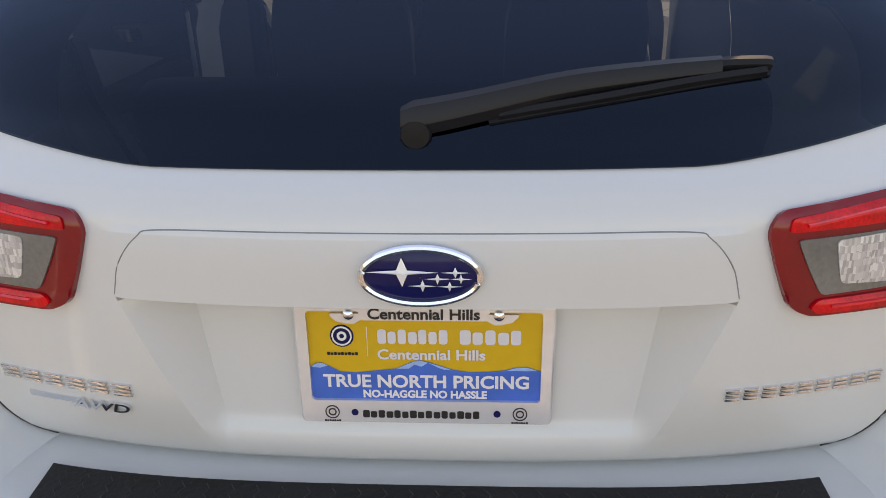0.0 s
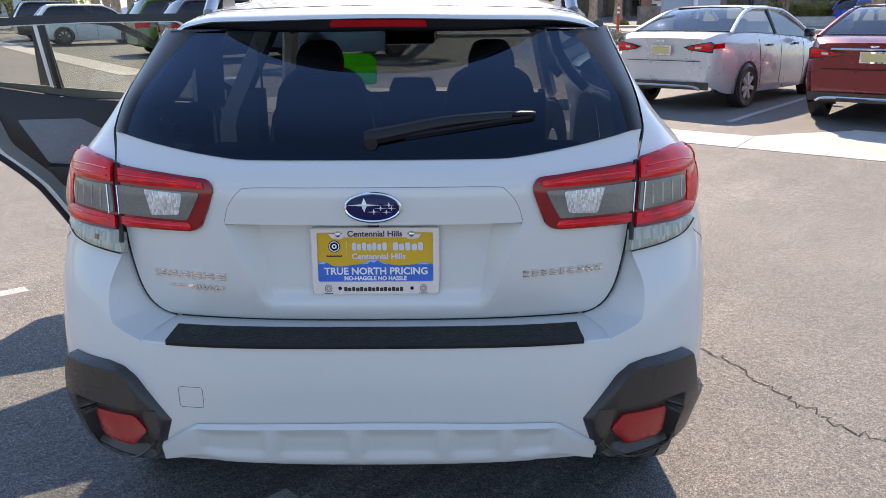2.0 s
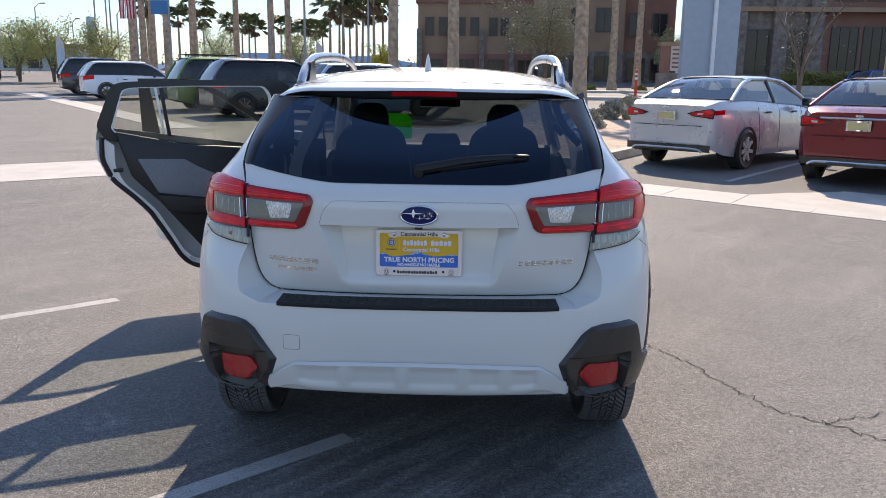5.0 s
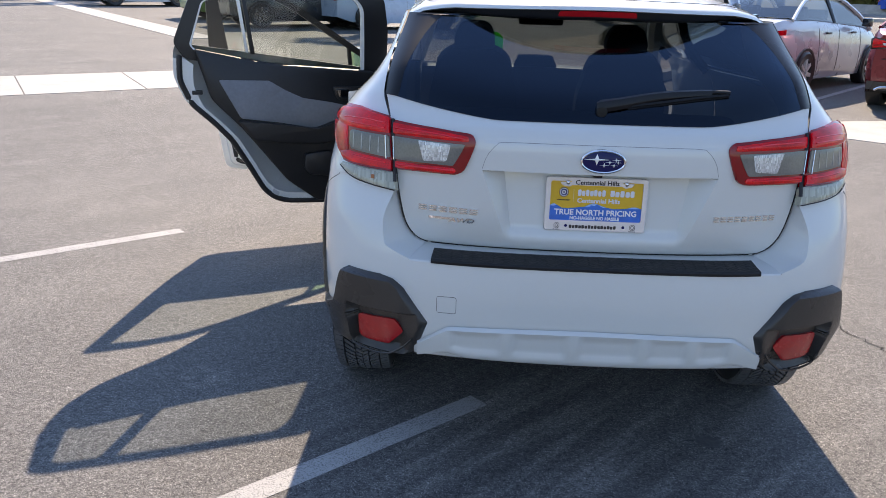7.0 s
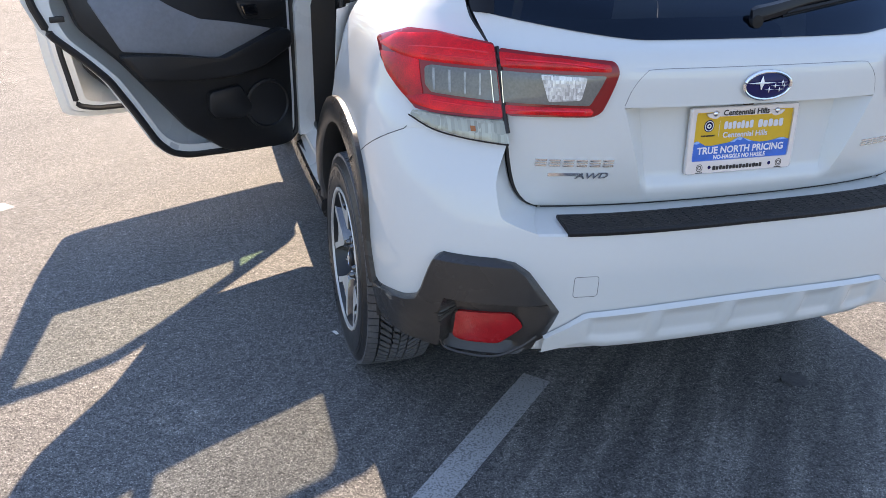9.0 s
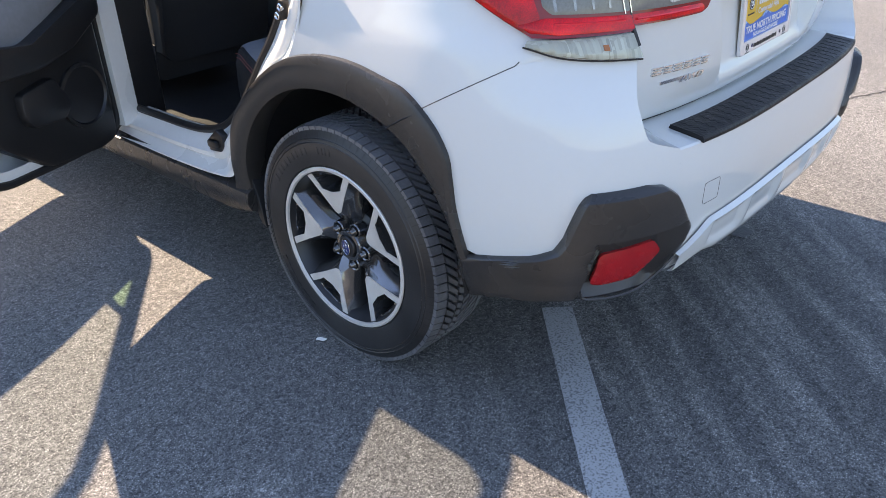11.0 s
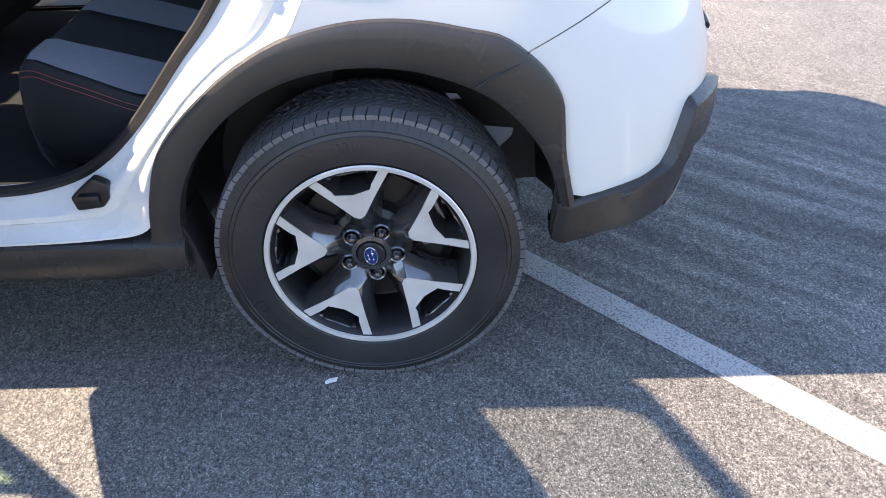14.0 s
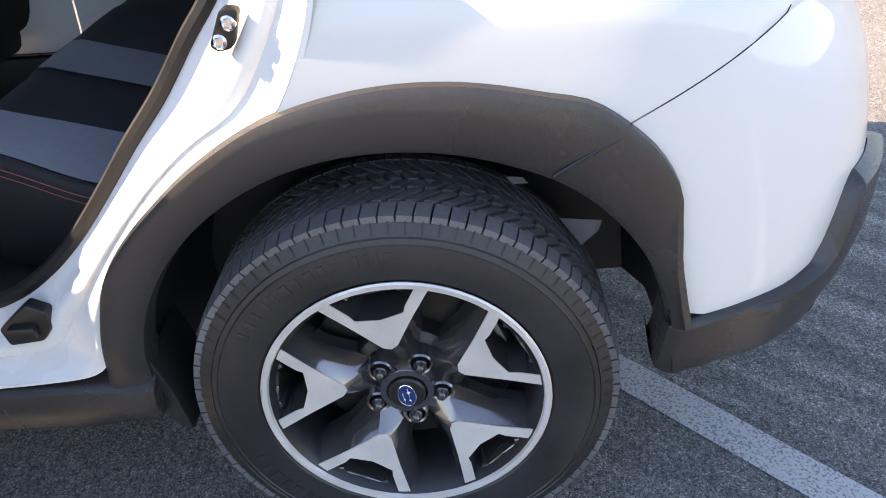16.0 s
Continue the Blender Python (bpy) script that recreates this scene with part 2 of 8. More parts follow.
def cell_lens(name, cells, dark, light, metal, warm=1.0):
    """A silvered reflector under a clear lens, broken into small bright and dark optic cells."""
    m, t, b = shader(name)
    co, mp, vo = (t.nodes.new(n) for n in ("ShaderNodeTexCoord", "ShaderNodeMapping", "ShaderNodeTexVoronoi"))
    mp.inputs["Scale"].default_value = cells
    vo.distance = "CHEBYCHEV"
    vo.inputs["Scale"].default_value, vo.inputs["Randomness"].default_value = 1.0, 0.35
    rp = t.nodes.new("ShaderNodeValToRGB")
    rp.color_ramp.elements[0].color, rp.color_ramp.elements[1].color = (dark, dark, dark * warm, 1), (light, light, light * warm, 1)
    bp = t.nodes.new("ShaderNodeBump"); bp.inputs["Strength"].default_value, bp.inputs["Distance"].default_value = 0.6, 0.002
    t.links.new(co.outputs["Object"], mp.inputs["Vector"]); t.links.new(mp.outputs[0], vo.inputs["Vector"])
    t.links.new(vo.outputs["Color"], rp.inputs[0]); t.links.new(rp.outputs[0], b.inputs["Base Color"])
    t.links.new(vo.outputs["Distance"], bp.inputs["Height"]); t.links.new(bp.outputs[0], b.inputs["Normal"])
    b.inputs["Metallic"].default_value, b.inputs["Roughness"].default_value, b.inputs["Coat Weight"].default_value = metal, 0.2, 0.4
    return m


CLEARLENS = cell_lens("clear_lens", (300, 20, 120), 0.32, 0.8, 0.35)
TURNLENS = cell_lens("indicator_clear_lens", (150, 20, 40), 0.26, 0.50, 0.05, 0.80)
# sky-blue reflection is coloured in through the gloss tint
PRIVACY = pane("privacy_glass", (0.092, 0.108, 0.117), gloss=(0.5, 0.72, 1.0), ior=1.5)
DOORGLASS = pane("tinted_door_glass", (0.60, 0.63, 0.60))
CLEARGLASS = pane("clear_glass", (0.82, 0.86, 0.83))
GREENGLASS = pane("green_quarter_glass", (0.50, 0.78, 0.53))
MIRROR = paint("mirror_face", (0.8, 0.8, 0.8), 0.02, metal=1, vary=0)


def thin_paper(name, c):
    """Paper that glows through when the sun is behind it."""
    m, t, b = shader(name)
    t.nodes.remove(b)
    d, tl, mix = (t.nodes.new(n) for n in ("ShaderNodeBsdfDiffuse", "ShaderNodeBsdfTranslucent", "ShaderNodeMixShader"))
    d.inputs["Color"].default_value = tl.inputs["Color"].default_value = rgb(c)
    mix.inputs[0].default_value = 0.5
    t.links.new(d.outputs[0], mix.inputs[1]); t.links.new(tl.outputs[0], mix.inputs[2])
    t.links.new(mix.outputs[0], t.nodes["Material Output"].inputs["Surface"])
    return m


def worn_line(name):
    """White road paint worn down to the stones in specks and larger patches."""
    m, t, b = shader(name)
    co = t.nodes.new("ShaderNodeTexCoord")
    ns = []
    for sc, dt in ((170, 3), (7, 5)):
        n = t.nodes.new("ShaderNodeTexNoise")
        n.inputs["Scale"].default_value, n.inputs["Detail"].default_value = sc, dt
        t.links.new(co.outputs["Object"], n.inputs["Vector"])
        ns.append(n)
    ad = t.nodes.new("ShaderNodeMath"); ad.operation = "MULTIPLY_ADD"; ad.inputs[1].default_value = 0.25
    t.links.new(ns[1].outputs["Fac"], ad.inputs[0]); t.links.new(ns[0].outputs["Fac"], ad.inputs[2])
    r = t.nodes.new("ShaderNodeValToRGB")
    e = r.color_ramp.elements
    e[0].position, e[0].color = 0.48, (0.17, 0.17, 0.167, 1)
    e[1].position, e[1].color = 0.62, (0.38, 0.375, 0.365, 1)
    t.links.new(ad.outputs[0], r.inputs[0]); t.links.new(r.outputs[0], b.inputs["Base Color"])
    put_in(b, Roughness=0.8)
    bp = t.nodes.new("ShaderNodeBump"); bp.inputs["Strength"].default_value, bp.inputs["Distance"].default_value = 0.8, 0.003
    t.links.new(ns[0].outputs["Fac"], bp.inputs["Height"]); t.links.new(bp.outputs[0], b.inputs["Normal"])
    return m


GREENPAPER = thin_paper("green_paper", (0.12, 0.92, 0.08))
ASPHALT = asphalt_mat()
LINEPAINT = worn_line("worn_white_line")
CONCRETE = paint("concrete", (0.42, 0.40, 0.37), 0.85, vary=0.12, scale=2.2, bump=0.4, bscale=60)


# ---- mesh helpers ----
def link_mesh(name, me, mat, parent, label="", angle=35):
    me.materials.append(mat)
    me.polygons.foreach_set("use_smooth", [True] * len(me.polygons))
    me.set_sharp_from_angle(angle=radians(angle))
    ob = new(name, me)
    ob.parent = parent
    if label:
        ob["label"] = label
    return ob


def part(name, bm, mat, parent, label="", angle=35, normals=True):
    """Links a bmesh as one mesh object under a thing or a part."""
    if normals:
        bmesh.ops.recalc_face_normals(bm, faces=bm.faces)
    me = bpy.data.meshes.new(name)
    bm.to_mesh(me)
    bm.free()
    return link_mesh(name, me, mat, parent, label, angle)


def thing(name, loc=(0, 0, 0), rz=0.0, label="", category="", group="", kind=""):
    ob = new(name)
    ob.matrix_basis = pose(*loc, 0, 0, rz)
    ob.empty_display_size = 0.1
    return tagged(ob, label, category, group, kind)


def pchip(xs, ys):
    """A smooth curve through a few knots that does not overshoot."""
    xs, ys = np.array(xs, float), np.array(ys, float)
    h, d = np.diff(xs), np.diff(ys) / np.diff(xs)
    m = np.zeros(len(xs))
    for i in range(1, len(xs) - 1):
        if d[i - 1] * d[i] > 0:
            w1, w2 = 2 * h[i] + h[i - 1], h[i] + 2 * h[i - 1]
            m[i] = (w1 + w2) / (w1 / d[i - 1] + w2 / d[i])
    m[0], m[-1] = d[0], d[-1]

    def f(x):
        x = min(max(x, xs[0]), xs[-1])
        i = min(max(int(np.searchsorted(xs, x)) - 1, 0), len(h) - 1)
        s = (x - xs[i]) / h[i]
        return float((1 + 2 * s) * (1 - s) ** 2 * ys[i] + s * (1 - s) ** 2 * h[i] * m[i] + s * s * (3 - 2 * s) * ys[i + 1] + s * s * (s - 1) * h[i] * m[i + 1])
    return f


def grid(bm, rows, close=False):
    """Quads through rows of points."""
    vs = [[bm.verts.new(p) for p in r] for r in rows]
    for a, b in zip(vs, vs[1:]):
        n = len(a)
        for i in range(n if close else n - 1):
            j = (i + 1) % n
            try:
                bm.faces.new((a[i], a[j], b[j], b[i]))
            except ValueError:
                pass
    return vs


def cap(bm, ring):
    c = bm.verts.new(sum((v.co for v in ring), Vector()) / len(ring))
    for i in range(len(ring)):
        bm.faces.new((ring[i], ring[(i + 1) % len(ring)], c))


def rounded(poly, r, n=4):
    """A polygon with its corners rounded."""
    out = []
    k = len(poly)
    for i in range(k):
        p, a, b = Vector(poly[i]), Vector(poly[i - 1]), Vector(poly[(i + 1) % k])
        rr = r[i] if isinstance(r, (list, tuple)) else r
        if rr <= 0:
            out.append(tuple(p))
            continue
        la, lb = (a - p).length, (b - p).length
        d = min(rr, la * 0.45, lb * 0.45)
        pa, pb = p + (a - p) / la * d, p + (b - p) / lb * d
        for j in range(n + 1):
            s = j / n
            out.append(tuple(pa * (1 - s) ** 2 + p * 2 * s * (1 - s) + pb * s * s))
    return out


def prism(bm, poly, y0, y1, bevel=0.0, f=None):
    """A polygon in x, z drawn out from y0 to y1, with the edge at y1 bevelled."""
    f = f or (lambda x, y, z: (x, y, z))
    c = sum((Vector(p) for p in poly), Vector((0, 0))) / len(poly)

    def ring(y, s):
        return [bm.verts.new(f(p[0] + (c.x - p[0]) * min(s / max((Vector(p) - c).length, 1e-4), 0.9), y, p[1] + (c.y - p[1]) * min(s / max((Vector(p) - c).length, 1e-4), 0.9))) for p in poly]
    sgn = 1 if y1 > y0 else -1
    rings = [ring(y0, 0)]
    if bevel:
        rings += [ring(y1 - sgn * bevel, 0), ring(y1 - sgn * bevel * 0.3, bevel * 0.3), ring(y1, bevel)]
    else:
        rings += [ring(y1, 0)]
    n = len(poly)
    for a, b in zip(rings, rings[1:]):
        for i in range(n):
            bm.faces.new((a[i], a[(i + 1) % n], b[(i + 1) % n], b[i]))
    bm.faces.new(rings[0])
    bm.faces.new(rings[-1])
    return bm


def box(bm, x0, y0, z0, x1, y1, z1, bevel=0.0, m=None):
    vs = bmesh.ops.create_cube(bm, size=1)["verts"]
    for v in vs:
        v.co = Vector(((x0 + x1) / 2 + v.co.x * (x1 - x0), (y0 + y1) / 2 + v.co.y * (y1 - y0), (z0 + z1) / 2 + v.co.z * (z1 - z0)))
        if m:
            v.co = m @ v.co
    if bevel:
        es = list({e for v in vs for e in v.link_edges})
        bmesh.ops.bevel(bm, geom=es, offset=bevel, segments=2, profile=0.6, affect="EDGES", clamp_overlap=True)
    return bm


def tube(bm, pts, r, n=6, closed=False, flat=1.0):
    """A round strip along points."""
    pts = [Vector(p) for p in pts]
    rings = []
    k = len(pts)
    for i, p in enumerate(pts):
        a = pts[i - 1] if (i or closed) else p
        b = pts[(i + 1) % k] if (i < k - 1 or closed) else p
        d = (b - a).normalized()
        up = Vector((0, 0, 1)) if abs(d.z) < 0.9 else Vector((1, 0, 0))
        s = d.cross(up).normalized()
        u = s.cross(d)
        rr = r[i] if isinstance(r, (list, tuple)) else r
        rings.append([bm.verts.new(p + (s * math.cos(t) + u * math.sin(t) * flat) * rr) for t in (2 * math.pi * j / n for j in range(n))])
    pairs = list(zip(rings, rings[1:])) + ([(rings[-1], rings[0])] if closed else [])
    for a, b in pairs:
        for j in range(n):
            bm.faces.new((a[j], a[(j + 1) % n], b[(j + 1) % n], b[j]))
    if not closed:
        bm.faces.new(rings[0]); bm.faces.new(rings[-1])
    return bm


def lathe(bm, prof, n=48, m=None):
    """Turns (radius, x) round the x axis."""
    rows = [[(x, r * math.cos(2 * math.pi * i / n), r * math.sin(2 * math.pi * i / n)) for i in range(n)] for r, x in prof]
    if m:
        rows = [[m @ Vector(p) for p in r] for r in rows]
    return grid(bm, rows, close=True)


def smooth_line(pts, n=6):
    """Catmull-Rom through points."""
    P = [Vector(p) for p in pts]
    P = [P[0] * 2 - P[1]] + P + [P[-1] * 2 - P[-2]]
    out = []
    for i in range(1, len(P) - 2):
        a, b, c, d = P[i - 1:i + 3]
        for j in range(n):
            s = j / n
            out.append(0.5 * ((2 * b) + (c - a) * s + (2 * a - 5 * b + 4 * c - d) * s * s + (3 * b - a - 3 * c + d) * s ** 3))
    out.append(P[-2])
    return out


def text_mesh(words, size, extrude=0.0, align="CENTER", bold=0.0):
    cu = bpy.data.curves.new("words", "FONT")
    cu.body, cu.size, cu.extrude, cu.align_x, cu.align_y, cu.offset = words, size, extrude, align, "CENTER", bold
    cu.resolution_u = 3
    ob = bpy.data.objects.new("words", cu)
    scene.collection.objects.link(ob)
    me = bpy.data.meshes.new_from_object(ob.evaluated_get(bpy.context.evaluated_depsgraph_get()))
    bpy.data.objects.remove(ob)
    return me

# ---- the white crossover ----
car = thing("crossover_car", label="white compact crossover with black cladding, both driver-side doors open", category="car")

# plan contour of the tail by height: half width, rearmost y, start of the corner, squareness
_W = pchip([0.34, 0.40, 0.50, 0.62, 0.72, 0.80, 0.93, 1.00, 1.06, 1.10, 1.14, 1.18, 1.22, 1.30, 1.43, 1.50], [0.84, 0.865, 0.883, 0.889, 0.890, 0.890, 0.883, 0.871, 0.858, 0.844, 0.820, 0.783, 0.744, 0.690, 0.645, 0.622])
_YB = pchip([0.34, 0.40, 0.50, 0.62, 0.72, 0.80, 0.86, 0.93, 1.00, 1.06, 1.09, 1.12, 1.145, 1.20, 1.30, 1.43, 1.50], [-0.775, -0.80, -0.825, -0.832, -0.826, -0.812, -0.792, -0.767, -0.756, -0.754, -0.750, -0.735, -0.71, -0.664, -0.53, -0.33, -0.23])
_YH = pchip([0.73, 0.76, 0.80, 0.87, 0.95, 1.00, 1.05, 1.09, 1.12, 1.145, 1.20, 1.30, 1.43, 1.50], [-0.69, -0.716, -0.732, -0.745, -0.752, -0.755, -0.755, -0.750, -0.735, -0.71, -0.664, -0.53, -0.33, -0.23])
_Y0 = pchip([0.34, 0.92, 1.0, 1.10, 1.20, 1.30, 1.43, 1.50], [-0.25, -0.25, -0.225, -0.22, -0.20, -0.14, -0.03, 0.0])
_N = pchip([0.34, 0.62, 0.80, 0.93, 1.06, 1.16, 1.22, 1.30, 1.5], [3.4, 3.35, 3.08, 2.76, 2.58, 2.75, 3.4, 4.6, 4.6])


def tail(x, z, hatch=False):
    """y of the tail's skin at x, z."""
    w, y0 = _W(z), _Y0(z)
    yc, n = (_YH(z), 2.58 if z < 1.06 else _N(z)) if hatch else (_YB(z), _N(z))
    s = min(abs(x) / w, 0.9999)
    return y0 + (yc - y0) * (1 - s ** n) ** (1 / n)


def skin(u, z):
    """A point of the skin: u 0 at the tail's middle, 1 where the corner ends, then metres forward along the side; u < 0 is the driver side."""
    w, y0, yc, n = _W(z), _Y0(z), _YB(z), _N(z)
    a = abs(u)
    sg = -1 if u < 0 else 1
    if a >= 1:
        return Vector((sg * w, y0 + (a - 1), z))
    p = a * math.pi / 2
    return Vector((sg * w * math.sin(p) ** (2 / n), y0 + (yc - y0) * math.cos(p) ** (2 / n), z))


def skin_off(u, z, d):
    e = 0.004
    p = skin(u, z)
    n = (skin(u + e, z) - skin(u - e, z)).cross(skin(u, z + e) - skin(u, z - e)).normalized()
    if n.x * p.x + n.y * (p.y - 0.3) < 0:
        n = -n
    return p + n * d


def u_x(x, z):
    return math.copysign(math.asin(min(abs(x) / _W(z), 1) ** (_N(z) / 2)) * 2 / math.pi, x)


def u_y(y, z, sg=-1):
    y0 = _Y0(z)
    if y >= y0:
        return sg * (1 + y - y0)
    return sg * math.acos(min(max((y - y0) / (_YB(z) - y0), 0), 1) ** (_N(z) / 2)) * 2 / math.pi


def clip_patch(poly, f, step, d, rim=0.0, dome=0.0):
    """A convex outline on a curved skin, filled with a fine grid, its edge turned in by rim and its middle raised by dome."""
    xs, zs = [p[0] for p in poly], [p[1] for p in poly]
    bm = bmesh.new()
    sx, sz = step
    nx, nz = max(2, int((max(xs) - min(xs)) / sx) + 1), max(2, int((max(zs) - min(zs)) / sz) + 1)
    rows = [[(min(xs) + (max(xs) - min(xs)) * i / nx, 0, min(zs) + (max(zs) - min(zs)) * j / nz) for i in range(nx + 1)] for j in range(nz + 1)]
    grid(bm, rows)
    c = Vector((sum(xs) / len(xs), 0, sum(zs) / len(zs)))
    k = len(poly)
    for i in range(k):
        a, b = Vector((poly[i][0], 0, poly[i][1])), Vector((poly[(i + 1) % k][0], 0, poly[(i + 1) % k][1]))
        if (b - a).length < 1e-5:
            continue
        n = (b - a).cross(Vector((0, 1, 0)))
        if n.dot(c - a) > 0:
            n = -n
        bmesh.ops.bisect_plane(bm, geom=bm.verts[:] + bm.edges[:] + bm.faces[:], dist=1e-6, plane_co=a, plane_no=n, clear_outer=True)
    bmesh.ops.remove_doubles(bm, verts=bm.verts, dist=1e-5)
    edge = [e for e in bm.edges if len(e.link_faces) == 1]
    bv = {v for e in edge for v in e.verts}
    if rim:
        new_e = bmesh.ops.extrude_edge_only(bm, edges=edge)["geom"]
        low = {v for v in new_e if isinstance(v, bmesh.types.BMVert)}
    else:
        low = set()
    span = (max(xs) - min(xs), max(zs) - min(zs))
    for v in bm.verts:
        x, z = v.co.x, v.co.z
        if v in low:
            v.co = f(x, z, d - rim)
        else:
            q = 0 if v in bv else dome * max(0, 1 - (abs(x - c.x) * 2 / span[0]) ** 4) * max(0, 1 - (abs(z - c.z) * 2 / span[1]) ** 4)
            v.co = f(x, z, d + q)
    return bm


# rear bumper: middle band, corners up to the lamps, the ledge under the hatch
GAPX = pchip([0.735, 0.76, 0.80, 0.834, 0.918, 1.0, 1.121, 1.198, 1.30, 1.43], [0.50, 0.552, 0.583, 0.595, 0.611, 0.622, 0.642, 0.670, 0.660, 0.625])
EDGE = pchip([0.722, 0.76, 0.82, 0.93], [0.565, 0.645, 0.652, 0.615])
bm = bmesh.new()
zs = [0.395, 0.402, 0.415] + list(np.linspace(0.43, 0.71, 15)) + [0.719, 0.7235]
rows = []
for z in zs:
    xs = np.linspace(-0.565, 0.565, 57)
    rows.append([Vector((x, tail(x, z) + (0.012 if z < 0.4 else 0.003 if z < 0.41 else 0) + (0.003 if z > 0.722 else 0) + (0.05 if abs(x) > 0.56 and z < 0.565 else 0), z)) for x in xs])
grid(bm, rows)
ledge = []
for q in np.linspace(0, 1, 12):
    ledge.append([Vector((x, tail(x, 0.7235) + 0.003 + q * 0.24, 0.7235 + 0.014 * min(1, q * 1.85))) for x in np.linspace(-0.565, 0.565, 57)])
grid(bm, ledge)
for sg in (-1, 1):
    rows = []
    for z in list(np.linspace(0.40, 0.7235, 22)) + list(np.linspace(0.7235, 0.93, 28))[1:]:
        x0 = 0.565 if z < 0.7236 else EDGE(z)
        u0 = u_x(x0, z)
        ytop = np.interp(z, [0.40, 0.475, 0.49, 0.66, 0.70, 0.809, 0.925, 0.93], [-0.50, -0.50, -0.435, -0.40, -0.395, -0.325, -0.535, -0.56])
        u1 = abs(u_y(ytop, z))
        row = []
        for i in range(41):
            p = skin(sg * (u0 + (u1 - u0) * i / 40), z)
            if z < 0.565 and abs(p.x) < 0.778 and p.y < -0.5:
                p = skin_off(sg * (u0 + (u1 - u0) * i / 40), z, -0.05)
            row.append(p)
        rows.append(row)
    grid(bm, rows)
    fac = []
    for z in np.linspace(0.7235, 0.93, 28):
        p, q = skin(sg * u_x(0.565 if z < 0.7236 else EDGE(z), z), z), Vector((sg * (GAPX(max(z, 0.735)) + 0.004), tail(GAPX(max(z, 0.735)), max(z, 0.735), True) + 0.012, z + 0.002))
        fac.append([p.lerp(q, i / 5) for i in range(6)])
    grid(bm, fac)
for sg in (-1, 1):
    grid(bm, [[Vector((sg * x, tail(min(x, 0.62), 0.7235) + 0.012 + q * 0.13, 0.7205 + 0.014 * q)) for x in np.linspace(0.54, 0.64, 6)] for q in np.linspace(0, 1, 5)])
bumper = part("rear_bumper", bm, WHITE, car, "white painted rear bumper", angle=28)

# lower bumper apron with its moulded pockets
bm = bmesh.new()
top = lambda x: 0.527 - 0.012 * (abs(x) / 0.5) ** 2
bot = lambda x: 0.398 + 0.006 * (abs(x) / 0.38) ** 2 if abs(x) < 0.38 else 0.404 + 0.02 * math.sin(min((abs(x) - 0.38) / 0.11, 1) * math.pi / 2)
rows = []
for q in np.linspace(0, 1, 13):
    row = []
    for x in np.linspace(-0.535, 0.535, 108):
        side = max(0, (abs(x) - 0.44) / 0.095)
        zt, zb = top(x) - side * 0.06, bot(x) - side * 0.025
        z = zb + (zt - zb) * q
        d = 0.016 if 0.05 < q < 0.93 else 0.004
        for a, b in ((-0.43, -0.27), (-0.24, -0.065), (-0.035, 0.15), (0.18, 0.30), (0.33, 0.43)):
            if a < x < b and 0.28 < q < 0.86:
                e = min(1, min(x - a, b - x) / 0.012, (q - 0.28) / 0.07, (0.86 - q) / 0.07)
                d -= 0.010 * e
        row.append(Vector((x, tail(x, max(z, 0.40)) - d, z)))
    rows.append(row)
grid(bm, rows)
part("bumper_apron", bm, WHITE, bumper, angle=50)
bm = bmesh.new()
tube(bm, [skin_off(u_x(x, z), z, 0.0002) for x, z in rounded([(-0.475, 0.616), (-0.415, 0.616), (-0.415, 0.562), (-0.475, 0.562)], 0.008)], 0.0006, 4, closed=True)
part("tow_cover_joint", bm, SEAL, bumper)

# ribbed step pad on the ledge
bm = bmesh.new()
rows = []
for y, dz, s in ((0.006, -0.004, 0.0), (-0.005, -0.004, 0.0), (-0.006, 0.004, 0.0), (-0.002, 0.0095, 0.0), (0.03, 0.0135, 0.007), (0.08, 0.0185, 0.011), (0.084, 0.008, 0.012)):
    rows.append([Vector((x * (1 - s), tail(x, 0.7235) + y, 0.7235 + dz)) for x in np.linspace(-0.497, 0.497, 61)])
vs = grid(bm, rows)
for k in (0, -1):
    bm.faces.new([r[k] for r in vs])
part("step_pad", bm, STEP, bumper, "black ribbed plastic step pad")
bm = bmesh.new()
for k in range(30):
    x0 = -0.465 + 0.032 * k
    pts = []
    for i in range(9):
        q = 0.006 + 0.066 * i / 8
        x = x0 + 0.006 * (i % 2) - 0.004
        pts.append((x, tail(x, 0.7235) + q, 0.7235 + np.interp(q, [-0.002, 0.03, 0.08], [0.0095, 0.0135, 0.0185]) + 0.0002))
    tube(bm, pts, 0.0008, 4)
part("pad_groove_pattern", bm, SEAL, bumper)["kind"] = "stuff"

